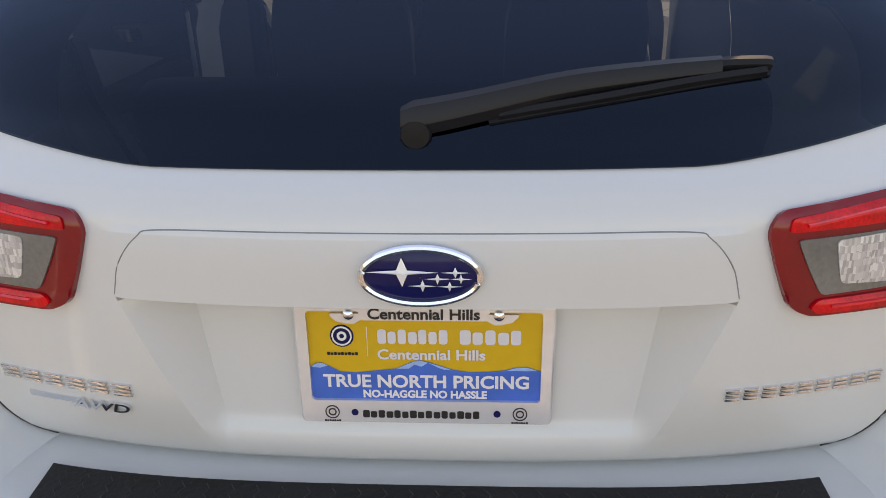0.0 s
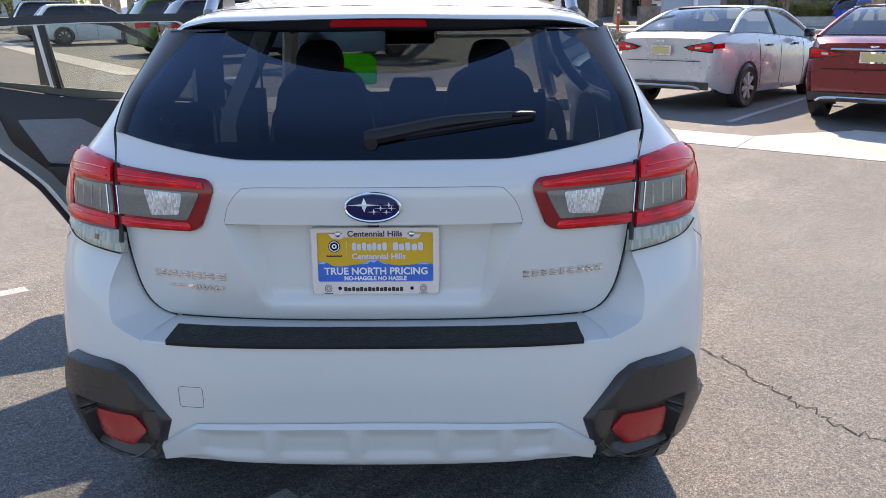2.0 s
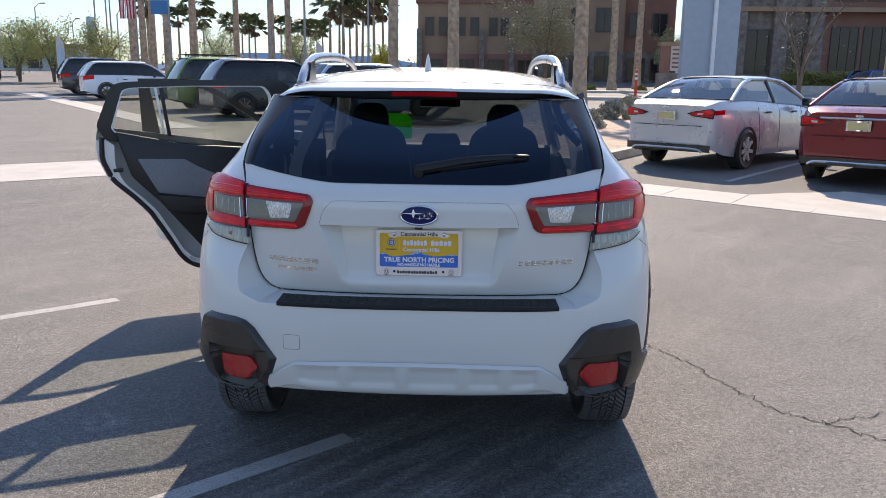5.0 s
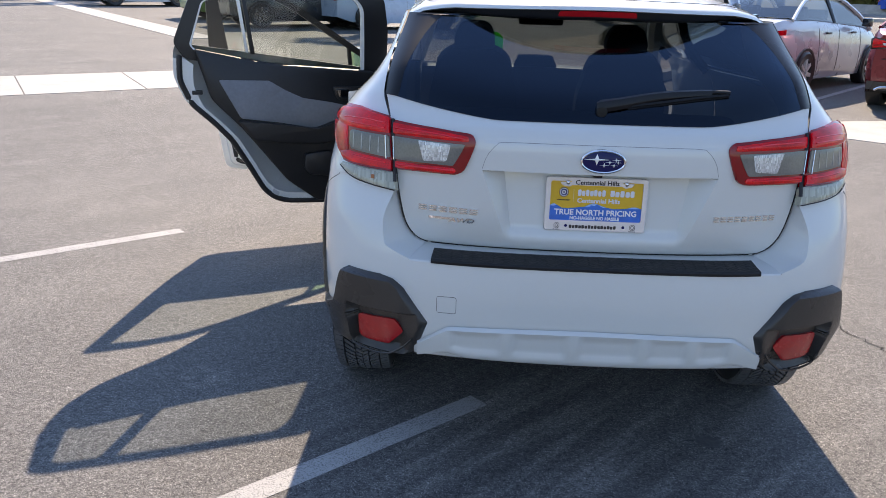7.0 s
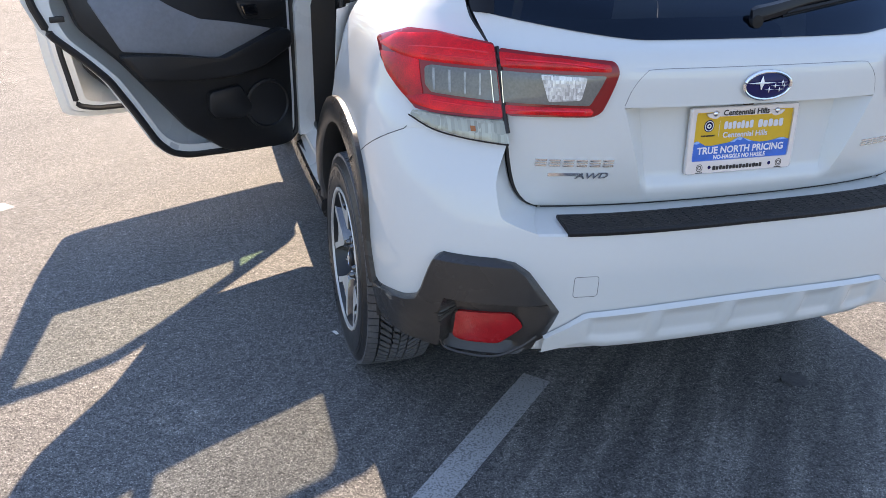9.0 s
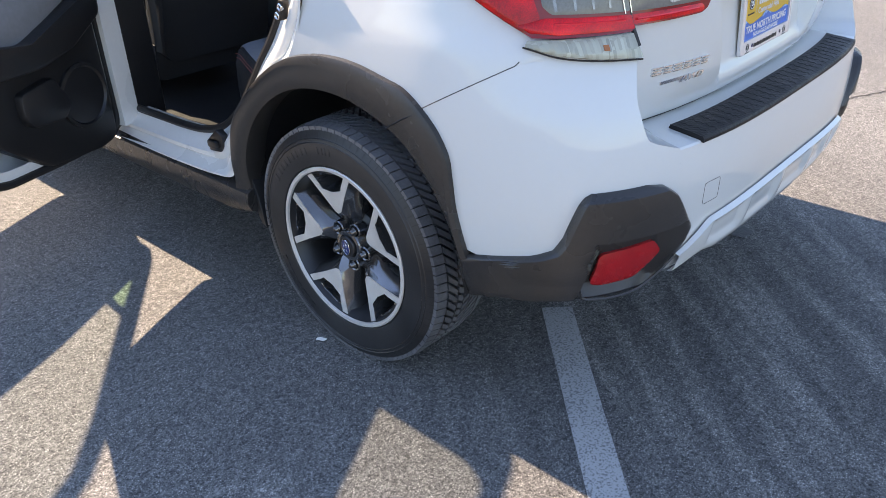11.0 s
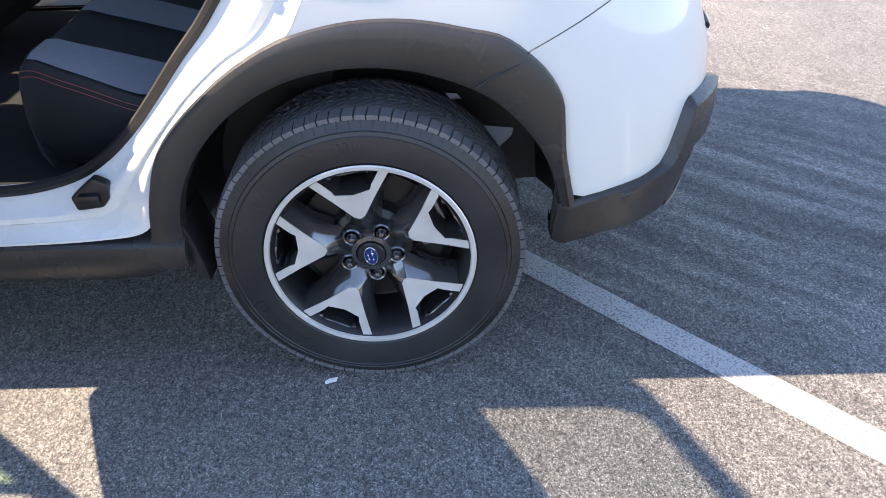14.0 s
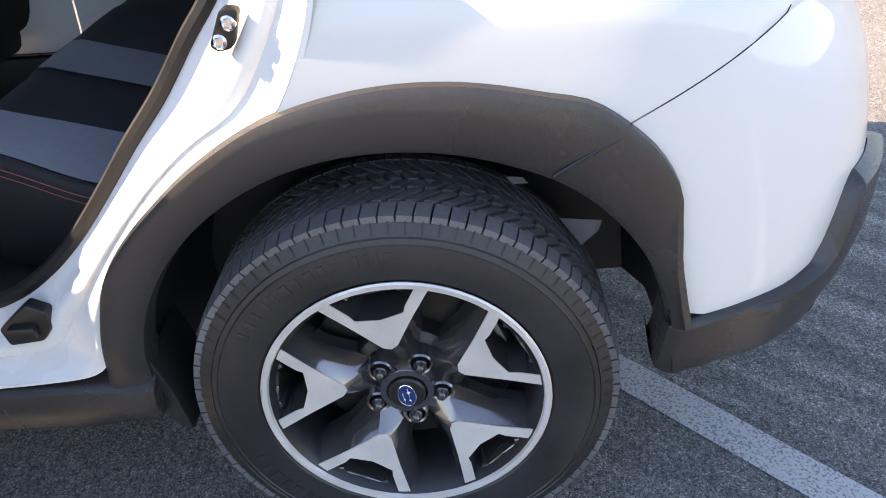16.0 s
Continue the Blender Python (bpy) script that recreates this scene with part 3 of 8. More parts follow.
# black cladding on both bumper corners, with recess and reflector
for sg in (-1, 1):
    bm = bmesh.new()
    rows = []
    zsl = list(np.linspace(0.362, 0.40, 4)) + list(np.linspace(0.41, 0.655, 40)) + [0.660, 0.6635]
    for z in zsl:
        xin = np.interp(z, [0.362, 0.40, 0.522, 0.632, 0.655, 0.664], [0.60, 0.545, 0.502, 0.582, 0.615, 0.66])
        yout = np.interp(z, [0.35, 0.466, 0.478, 0.488, 0.50, 0.512, 0.53, 0.56, 0.60, 0.64, 0.656, 0.664], [-0.402, -0.408, -0.43, -0.475, -0.53, -0.595, -0.632, -0.648, -0.66, -0.672, -0.68, -0.69])
        u0, u1 = u_x(xin, z), abs(u_y(yout, z))
        row = []
        for i in range(67):
            q = i / 66
            u = u0 + (u1 - u0) * q
            ed = min(q, 1 - q) * 66 / 3
            at_tail = skin(u, z).y < -0.55
            x = abs(skin(u, z).x)
            # the upper lobe stands proud towards the tail
            lobe = 0.012 * min(1, max(0, (x - 0.52) / 0.06)) * min(1, max(0, (z - 0.44) / 0.10)) if at_tail else 0
            d = (0.014 + lobe) * math.sin(min(1, ed) * math.pi / 2) * (1 if z < 0.652 else 0.7 if z < 0.657 else 0.35 if z < 0.6625 else 0.05)
            if 0.53 < x < 0.757 and 0.378 < z < 0.552 and at_tail:
                d -= 0.036 * max(0, min(1, (x - 0.53) / 0.07, (0.757 - x) / 0.011, (z - 0.378) / 0.03, (0.552 - z) / 0.014))
            row.append(skin_off(sg * u, z, d))
        row.append(row[-1] + Vector((-sg * 0.02, 0.001, 0)))
        row.append(row[-1] + Vector((-sg * 0.09, -0.012, 0)))
        rows.append(row)
    for r in rows:
        for p in r:
            zb = np.interp(p.y, [-0.62, -0.50, -0.41], [0.386, 0.374, 0.35])
            if p.z < zb:
                p.z = zb
    vs = grid(bm, rows)
    under = [bm.verts.new(v.co + Vector((-sg * 0.03, 0.05 if v.co.y < -0.5 else 0.0, 0.006))) for v in vs[0]]
    for i in range(len(under) - 1):
        bm.faces.new((vs[0][i], vs[0][i + 1], under[i + 1], under[i]))
    clad = part("bumper_corner_cladding", bm, CLAD, bumper, "unpainted black plastic corner cladding", angle=32)
    poly = rounded([(0.737, 0.505), (0.737, 0.42), (0.715, 0.411), (0.632, 0.413), (0.581, 0.474), (0.612, 0.513)], 0.012)
    bm = clip_patch([(sg * x, z) for x, z in poly], lambda x, z, d: skin_off(u_x(x, z), z, d), (0.01, 0.01), -0.006, 0.008, 0.003)
    part("reflector", bm, REFLECTOR, clad, "red plastic bumper reflector")
    bm = bmesh.new()
    tube(bm, [skin_off(sg * u_x(x, z), z, 0.012) for x, z in smooth_line([(0.757, 0.42), (0.735, 0.390), (0.64, 0.386), (0.585, 0.42), (0.55, 0.46)], 4)], 0.0035, 5)
    part("recess_rim", bm, CLAD, clad)

# tailgate with its number plate recess
bm = bmesh.new()
FLOOR = lambda z: -0.692 - (0.985 - z) * 0.10
XO = lambda z: np.interp(z, [0.77, 1.0], [0.268, 0.352])
XI = lambda z: np.interp(z, [0.77, 1.0], [0.250, 0.285])


def gate_y(x, z):
    y = tail(x, z, True)
    if 0.77 < z < 0.999:
        dep = max(0, FLOOR(z) - tail(0, z, True)) * min(1, (0.999 - z) / 0.004, (z - 0.77) / 0.045)
        y += dep * min(1, max(0, (XO(z) - abs(x)) / (XO(z) - XI(z))))
    if z >= 0.999:
        q = min(1, max(0, (0.352 - abs(x)) / 0.012)) * min(1, max(0, (1.088 - z) / 0.006))
        y -= 0.003 * q
    return y


GLZ = lambda x: 1.145 + 0.047 * max(0, (abs(x) - 0.30) / 0.335) ** 1.25
rows = []
for z in [0.7365, 0.743, 0.75, 0.76] + list(np.linspace(0.77, 0.99, 23)) + [0.9945, 0.9988, 1.0, 1.006] + list(np.linspace(1.01, 1.08, 8)) + [1.082, 1.088, 1.092]:
    xi, xo, xg = XI(min(max(z, 0.77), 1)), XO(min(max(z, 0.77), 1)), GAPX(max(z, 0.74)) - 0.003
    half = list(np.linspace(0, xi, 14)) + list(np.linspace(xi, xo, 7)[1:]) + list(np.linspace(xo, xg, 16)[1:])
    lip = 0.016 if z < 0.74 else 0.004 if z < 0.745 else 0
    rows.append([Vector((x, gate_y(x, z) + lip, z)) for x in [-v for v in half[:0:-1]] + half])
cols = [p.x for p in rows[-1]]
for q in np.linspace(0, 1, 12)[1:]:
    r = []
    for x0 in cols:
        x = x0 * (1 + 0.050 * q ** 1.2)
        z = 1.092 + (GLZ(x) - 1.092) * q
        r.append(Vector((x, tail(x, z, True), z)))
    rows.append(r)
grid(bm, rows)
gate = part("tailgate", bm, WHITE, car, "white tailgate panel with recessed plate area", angle=30)
bm = bmesh.new()
line = smooth_line([(-0.352, 1.003), (-0.338, 1.045), (-0.312, 1.077), (-0.285, 1.0855), (-0.15, 1.087), (0, 1.087), (0.15, 1.087), (0.285, 1.0855), (0.312, 1.077), (0.338, 1.045), (0.352, 1.003)], 6)
tube(bm, [(p[0], gate_y(p[0], p[1]) + 0.0004, p[1]) for p in ((q.x, q.y) for q in [Vector((a.x, a.y)) for a in line])], 0.0010, 4)
part("garnish_joint", bm, paint("joint_grey", (0.22, 0.22, 0.22), 0.6), gate)
for sg in (-1, 1):
    bm = bmesh.new()
    zz = np.linspace(0.742, 1.2, 40)
    tube(bm, [(sg * GAPX(z), tail(GAPX(z), z, True) + 0.003, z) for z in zz], 0.0032, 5)
    part("tailgate_gap", bm, SEAL, gate)
bm = bmesh.new()
tube(bm, [(x, tail(x, 0.738, True) + 0.008, 0.7375) for x in np.linspace(-0.505, 0.505, 31)], 0.003, 5)
part("tailgate_lower_gap", bm, SEAL, gate)

# rear window and its gloss black surround
GX = pchip([1.14, 1.192, 1.268, 1.35, 1.408, 1.44], [0.655, 0.641, 0.626, 0.588, 0.545, 0.51])
rows = []
for q in np.linspace(0, 1, 25):
    r = []
    for i in range(49):
        s = i / 24 - 1
        zb = GLZ(s * 0.637)
        z = zb + (1.436 - zb) * q
        x = s * GX(z)
        r.append(Vector((x, tail(x, z, True) - 0.003, z)))
    rows.append(r)
bm = bmesh.new(); grid(bm, rows)
glass = part("rear_window", bm, PRIVACY, gate, "dark tinted rear window", normals=False)
for sg in (-1, 1):
    rows = []
    for z in np.linspace(1.192, 1.436, 18):
        a, b = GX(z) - 0.018, GAPX(z) - 0.004
        rows.append([Vector((sg * (a + (b - a) * i / 8), tail(a + (b - a) * i / 8, z, True) - 0.007 * math.sin(math.pi * (0.15 + 0.85 * i / 8)), z)) for i in range(9)])
    bm = bmesh.new(); grid(bm, rows)
    part("window_surround", bm, FIN, gate, "satin black side fin")
ZR = pchip([-0.45, -0.2, 0.0, 0.4, 0.8, 1.3, 1.75], [1.474, 1.513, 1.538, 1.562, 1.568, 1.552, 1.50])
drop = lambda x: 0.14 * abs(x) ** 2 + 0.42 * max(0, abs(x) - 0.45) ** 1.6 + 0.25 * max(0, abs(x) - 0.58)
LIPY = lambda x: -0.442 + 0.21 * (abs(x) / 0.54) ** 2.4
LIPZ = lambda x: ZR(LIPY(x)) - drop(x)
bm = bmesh.new()
rows = []
for dy, dz in ((0.006, -0.010), (0.012, -0.016), (0.020, -0.034), (0.030, -0.042), (0.075, -0.046)):
    rows.append([Vector((x, LIPY(x) + dy, LIPZ(x) + dz * (1 - 0.8 * (abs(x) / 0.61) ** 3))) for x in np.linspace(-0.61, 0.61, 45)])
rows.append([Vector((x * 0.97, tail(x * 0.97, 1.43, True) - 0.006, 1.432)) for x in np.linspace(-0.61, 0.61, 45)])
grid(bm, rows)
spoiler_face = part("spoiler_underside", bm, SATIN, gate, "black panel under the roof spoiler")
bm = clip_patch(rounded([(-0.128, -0.033), (0.125, -0.033), (0.12, -0.016), (-0.122, -0.016)], 0.006), lambda x, z, d: Vector((x, LIPY(x) + 0.012 - d - (z + 0.016) * 0.45, LIPZ(x) + z)), (0.01, 0.006), 0.004, 0.008)
part("high_brake_light", bm, paint("brake_light_red", (0.42, 0.006, 0.012), 0.5, vary=0.1, scale=30, spec=0.15), gate, "long red high-level brake light")

# rear wiper: pivot cover, flat arm with a stepped cover, blade
bm = bmesh.new()
wip = lambda x, z, d: Vector((x, tail(x, z, True) - d, z))
lathe(bm, [(0.0001, 0.0), (0.017, 0.0), (0.0175, 0.011), (0.015, 0.015), (0.0001, 0.016)], 20, Matrix.Translation(wip(-0.004, 1.179, 0.0)) @ Matrix.Rotation(radians(-90), 4, "Z") @ Matrix.Scale(-1, 4, (0, 1, 0)))
wiper = part("rear_wiper", bm, WIPERBLACK, car, "black rear wiper resting on the window")
bm = bmesh.new()
axis = smooth_line([wip(-0.020, 1.192, 0.016), wip(0.05, 1.204, 0.021), wip(0.16, 1.223, 0.022), wip(0.26, 1.232, 0.019), wip(0.33, 1.236, 0.015)], 5)
rows = []
for i, p in enumerate(axis):
    q = i / (len(axis) - 1)
    hw, th = 0.018 - 0.007 * q, 0.011 - 0.004 * q
    if i == 0:
        hw, th = 0.014, 0.007
    rows.append([p + Vector((0, -a * th, b * hw - a * 0.2 * th)) for a, b in ((-0.6, -1), (0.6, -1), (1.05, -0.2), (0.95, 0.25), (0.5, 0.9), (-0.6, 1))])
vs = grid(bm, rows, close=True)
bm.faces.new(vs[0]); bm.faces.new(vs[-1])
part("wiper_arm", bm, WIPERGLOSS, wiper, angle=25)
bm = bmesh.new()
tube(bm, smooth_line([wip(0.25, 1.234, 0.016), wip(0.33, 1.2385, 0.014), wip(0.375, 1.2385, 0.012), wip(0.386, 1.237, 0.010)], 5), 0.009, 8, flat=0.9)
tube(bm, smooth_line([wip(0.085, 1.196, 0.009), wip(0.2, 1.211, 0.010), wip(0.3, 1.224, 0.010), wip(0.38, 1.231, 0.009)], 5), 0.0065, 6)
tube(bm, smooth_line([wip(0.075, 1.188, 0.004), wip(0.2, 1.205, 0.004), wip(0.385, 1.227, 0.004)], 5), 0.004, 5)
part("wiper_blade", bm, WIPERBLACK, wiper)

# emblem: oval navy shield, chrome ring, plain pointed glints
emb = lambda x, z, d: Vector((x, gate_y(x, z) - d, z))
EC = (0.0025, 1.043)
bm = bmesh.new()
ring = [emb(EC[0] + 0.064 * math.cos(a), EC[1] + 0.0325 * math.sin(a), 0.006) for a in np.linspace(0, 2 * math.pi, 49)[:-1]]
tube(bm, ring, 0.0042, 8, closed=True)
badge = part("emblem", bm, CHROME, car, "oval navy emblem with a chrome ring")
bm = bmesh.new()
rings = [[emb(EC[0] + 0.0625 * k * math.cos(a), EC[1] + 0.031 * k * math.sin(a), 0.005 + 0.004 * (1 - k * k)) for a in np.linspace(0, 2 * math.pi, 41)[:-1]] for k in (1, 0.85, 0.6, 0.3, 0.02)]
grid(bm, rings, close=True)
part("emblem_field", bm, NAVY, badge)
bm = bmesh.new()
for cx, cz, rx, rz in ((-0.017, 1.050, 0.040, 0.017), (0.040, 1.050, 0.016, 0.0065), (0.021, 1.0425, 0.015, 0.0065), (0.046, 1.0425, 0.012, 0.006), (0.005, 1.034, 0.016, 0.0075), (0.034, 1.0335, 0.014, 0.006)):
    pts = []
    for i in range(8):
        a = i * math.pi / 4
        k = 1 if i % 2 == 0 else 0.21
        pts.append(emb(cx + rx * k * math.cos(a), cz + rz * k * math.sin(a), 0.0105))
    c = bm.verts.new(emb(cx, cz, 0.0135))
    v = [bm.verts.new(p) for p in pts]
    for i in range(8):
        bm.faces.new((v[i], v[(i + 1) % 8], c))
part("emblem_glints", bm, BADGE, badge, angle=5)


def letter_bars(x0, x1, z, hgt, n, slant, label):
    """Raised chrome bars on thin dark edges in place of a brand name, one for each character."""
    k = (x1 - x0) / (n + 0.2 * (n - 1))
    on = lambda px, py, pz: Vector((px, gate_y(px, pz) - py + 0.001, pz))
    for i in range(n):
        a = x0 + i * 1.2 * k
        b = a + k
        zz = z + slant * ((a + b) / 2 - (x0 + x1) / 2)
        bm = bmesh.new()
        # two strokes and a bridge, open between, as thick as the badge's own strokes
        h, w = hgt / 2, hgt * 0.26
        prism(bm, rounded([(a, zz - h), (b, zz - h), (b, zz - h + w), (a, zz - h + w)], w * 0.3, 2), 0.0, 0.005, 0.0012, f=on)
        prism(bm, rounded([(a, zz + h - w), (b, zz + h - w), (b, zz + h), (a, zz + h)], w * 0.3, 2), 0.0, 0.005, 0.0012, f=on)
        prism(bm, rounded([(a, zz - h * 0.2), (b, zz - h * 0.2), (b, zz + h * 0.2), (a, zz + h * 0.2)], w * 0.3, 2), 0.0, 0.005, 0.0012, f=on)
        c = part("badge_character", bm, CHROME, gate, label)


letter_bars(-0.545, -0.36, 0.866, 0.018, 6, -0.02, "raised chrome badge bar")
letter_bars(0.355, 0.553, 0.872, 0.017, 9, 0.02, "raised chrome badge bar")
bm = bmesh.new()
prism(bm, [(-0.513, 0.8325), (-0.447, 0.8325), (-0.437, 0.8405), (-0.513, 0.8405)], 0, 0.004, 0.001, f=lambda px, py, pz: Vector((px, gate_y(px, pz) - py + 0.001, pz)))
drive = part("drive_badge", bm, CHROME, car, "small chrome drive badge")
me = text_mesh("AWD", 0.0205, 0.002, "LEFT", 0.0004)
for v in me.vertices:
    x, z, d = -0.447 + v.co.x * 1.55 + v.co.y * 0.35, 0.833 + v.co.y, v.co.z
    v.co = Vector((x, gate_y(x, z) - 0.003 - d, z))
link_mesh("badge_letters", me, CHROME, drive)

# plate camera bump over the plate
bm = bmesh.new()
box(bm, -0.016, gate_y(0, 0.992) - 0.028, 0.984, 0.012, gate_y(0, 0.992) + 0.01, 0.997, 0.004)
part("reversing_camera", bm, BLACK, gate)

# tail lamps: an outer unit on the body and an inner one on the tailgate
AMBER = paint("amber_bulb", (0.38, 0.12, 0.03), 0.2)
LEDGLASS = paint("led_cell", (0.30, 0.295, 0.29), 0.15, metal=0.3, coat=0.5, vary=0.2, scale=30)
GUIDE = paint("bright_red_guide", (0.85, 0.015, 0.03), 0.2, coat=0.5, vary=0.1, scale=60)
lampf = lambda a, z, d: skin_off(a, z, d)


def lens(name, pts, d, mat, parent, label="", rim=0.02, dome=0.004, r=0.0, sg=-1, step=(0.014, 0.008)):
    """pts: (x, z) on the tail, the x measured to the driver side, or (x, z, y) round the corner."""
    P = [(u_x(p[0], p[1]) if len(p) == 2 else u_y(p[2], p[1]), p[1]) for p in pts]
    P = rounded(P, r) if r else P
    return part(name, clip_patch([(sg * -a if sg > 0 else a, z) for a, z in P], lampf, step, d, rim, dome), mat, parent, label, angle=40)


for sg in (-1, 1):
    o = lens("outer_tail_lamp", [(-0.632, 1.126), (-0.622, 0.968), (-0.755, 0.968), (-0.80, 0.972), (-0.84, 1.04, -0.44), (-0.85, 1.098, -0.345), (-0.845, 1.112, -0.365), (-0.78, 1.138), (-0.735, 1.140)], 0.016, DARKRED, car, "red outer tail lamp", 0.03, 0.004, 0.012, sg)
    lens("red_band", [(-0.634, 1.121), (-0.631, 1.083), (-0.76, 1.080), (-0.80, 1.082), (-0.83, 1.095), (-0.80, 1.122), (-0.735, 1.133)], 0.0225, REDLENS, o, "", 0.006, 0.002, 0.006, sg)
    lens("red_band", [(-0.625, 1.003), (-0.623, 0.973), (-0.755, 0.973), (-0.79, 0.979), (-0.80, 0.995), (-0.765, 1.008)], 0.0225, REDLENS, o, "", 0.006, 0.002, 0.004, sg)
    lens("red_band", [(-0.772, 1.08), (-0.77, 1.01), (-0.785, 0.985), (-0.80, 0.99), (-0.828, 1.04), (-0.832, 1.08), (-0.80, 1.085)], 0.0215, REDLENS, o, "", 0.006, 0.002, 0.004, sg)
    lens("smoked_window", [(-0.632, 1.076), (-0.627, 1.010), (-0.755, 1.014), (-0.764, 1.03), (-0.762, 1.068), (-0.75, 1.074)], 0.0235, SMOKE, o, "grey smoked lamp window", 0.006, 0.001, 0.006, sg)
    for i in range(4):
        x = -0.660 - i * 0.028
        lens("lamp_rib", [(x, 1.068), (x - 0.002, 1.020), (x - 0.006, 1.020), (x - 0.004, 1.068)], 0.0252, LEDGLASS, o, "", 0.003, 0.0, 0.0, sg, (0.03, 0.03))
    w = lens("indicator_lens", [(-0.621, 0.966), (-0.613, 0.917), (-0.70, 0.925), (-0.765, 0.937), (-0.803, 0.957), (-0.797, 0.967)], 0.012, TURNLENS, o, "clear lower indicator lens", 0.025, 0.003, 0.004, sg)
    if sg < 0:
        lens("indicator_bulb", [(-0.68, 0.95), (-0.68, 0.939), (-0.69, 0.939), (-0.69, 0.95)], 0.0165, AMBER, o, "", 0.003, 0, 0, sg, (0.03, 0.03))
    i_ = lens("inner_tail_lamp", [(-0.628, 1.122), (-0.616, 0.978), (-0.43, 0.979), (-0.408, 0.99), (-0.372, 1.082), (-0.383, 1.102), (-0.50, 1.112)], 0.007, DARKRED, car, "red inner tail lamp on the tailgate", 0.02, 0.003, 0.014, sg)
    lens("red_band", [(-0.627, 1.113), (-0.624, 1.084), (-0.392, 1.080), (-0.394, 1.094), (-0.50, 1.105)], 0.012, REDLENS, i_, "", 0.005, 0.002, 0.005, sg)
    lens("red_band", [(-0.620, 1.002), (-0.617, 0.982), (-0.435, 0.983), (-0.428, 0.99), (-0.436, 1.0)], 0.012, REDLENS, i_, "", 0.005, 0.002, 0.004, sg)
    lens("smoked_window", [(-0.624, 1.077), (-0.620, 1.008), (-0.438, 1.006), (-0.403, 1.072)], 0.0125, SMOKE, i_, "grey smoked lamp window", 0.005, 0.001, 0.004, sg)
    lens("reversing_lens", [(-0.545, 1.073), (-0.528, 1.013), (-0.458, 1.018), (-0.446, 1.069)], 0.0145, CLEARLENS, i_, "clear reversing lamp lens", 0.005, 0.001, 0.006, sg)
    bm = bmesh.new()
    tube(bm, [skin_off(sg * abs(u_x(x, z)), z, 0.008) for x, z in zip(np.linspace(0.630, 0.6165, 12), np.linspace(1.122, 0.94, 12))], 0.0060, 6)
    part("lamp_joint", bm, SEAL, o)
    for own, pts, d in ((o, [(0.645, 1.106), (0.70, 1.108), (0.76, 1.105), (0.785, 1.10)], 0.0245), (o, [(0.645, 1.094), (0.70, 1.095), (0.765, 1.092)], 0.0245), (o, [(0.64, 0.992), (0.70, 0.993), (0.755, 0.995)], 0.0245), (i_, [(0.615, 1.099), (0.50, 1.096), (0.41, 1.087)], 0.0145), (i_, [(0.61, 0.992), (0.53, 0.992), (0.45, 0.992)], 0.0145)):
        bm = bmesh.new()
        tube(bm, [skin_off(sg * abs(u_x(p.x, p.y)), p.y, d) for p in smooth_line([(a, b, 0) for a, b in pts], 5)], 0.0022, 5)
        part("light_guide", bm, GUIDE, own)
    for k, (xa, xb) in enumerate(((0.642, 0.638), (0.6235, 0.6195))):
        bm = bmesh.new()
        tube(bm, [skin_off(sg * abs(u_x(x, z)), z, 0.0145 if k else 0.0255) for x, z in zip(np.linspace(xa, xb, 8), np.linspace(1.076, 1.006, 8))], 0.0016, 5)
        part("lamp_bezel_line", bm, CHROME, i_ if k else o)
    bm = bmesh.new()
    tube(bm, [skin_off(sg * abs(u_x(x, z)), z, 0.011) for x, z in smooth_line([(0.616, 0.914), (0.70, 0.922), (0.765, 0.934), (0.806, 0.955)], 4)], 0.002, 5)
    part("lens_edge", bm, SEAL, o)

# quarter panels with the roof pillars
AX = 0.342
SEAMY = lambda z: np.interp(z, [0.809, 0.925], [-0.325, -0.535])
DOORREAR = pchip([0.80, 0.83, 0.90, 1.0, 1.1, 1.2, 1.3, 1.42, 1.48], [0.16, 0.137, 0.095, 0.06, 0.045, 0.05, 0.09, 0.16, 0.22])
for sg in (-1, 1):
    rows = []
    for z in list(np.linspace(0.812, 0.93, 8)) + list(np.linspace(0.945, 1.2, 16)) + list(np.linspace(1.22, 1.438, 14)):
        u0 = abs(u_y(SEAMY(z) + 0.002, z)) if z < 0.926 else 0
        ug = u_x(GAPX(max(z, 0.93)) + 0.003, max(z, 0.93))
        u1 = 1 + DOORREAR(z) - _Y0(z)
        us = list(np.linspace(ug, 1.0, 40)) + list(np.linspace(1.0, u1, 16))[1:]
        rows.append([skin(sg * max(u, u0), z) for u in us])
    bm = bmesh.new(); grid(bm, rows)
    # strip between the wheel arch and the upper panel
    rows = []
    for y in np.linspace(-0.33, 0.14, 14):
        zt = 0.812 if y > -0.31 else 0.81
        zl = AX + math.sqrt(0.525 ** 2 - y * y) - 0.03
        rows.append([skin(sg * (1 + y - _Y0(z)) if y >= _Y0(z) else u_y(y, z, sg), z) for z in np.linspace(min(zl, zt), zt + 0.002, 4)])
    grid(bm, rows)
    bmesh.ops.remove_doubles(bm, verts=bm.verts, dist=1e-5)
    q = part("quarter_panel", bm, WHITE, car, "white rear quarter panel", angle=30)
    bm = bmesh.new()
    tube(bm, [skin_off(u_y(SEAMY(z), z, sg), z, 0.0) for z in np.linspace(0.808, 0.93, 16)], 0.0011, 4)
    part("panel_joint", bm, SEAL, q)

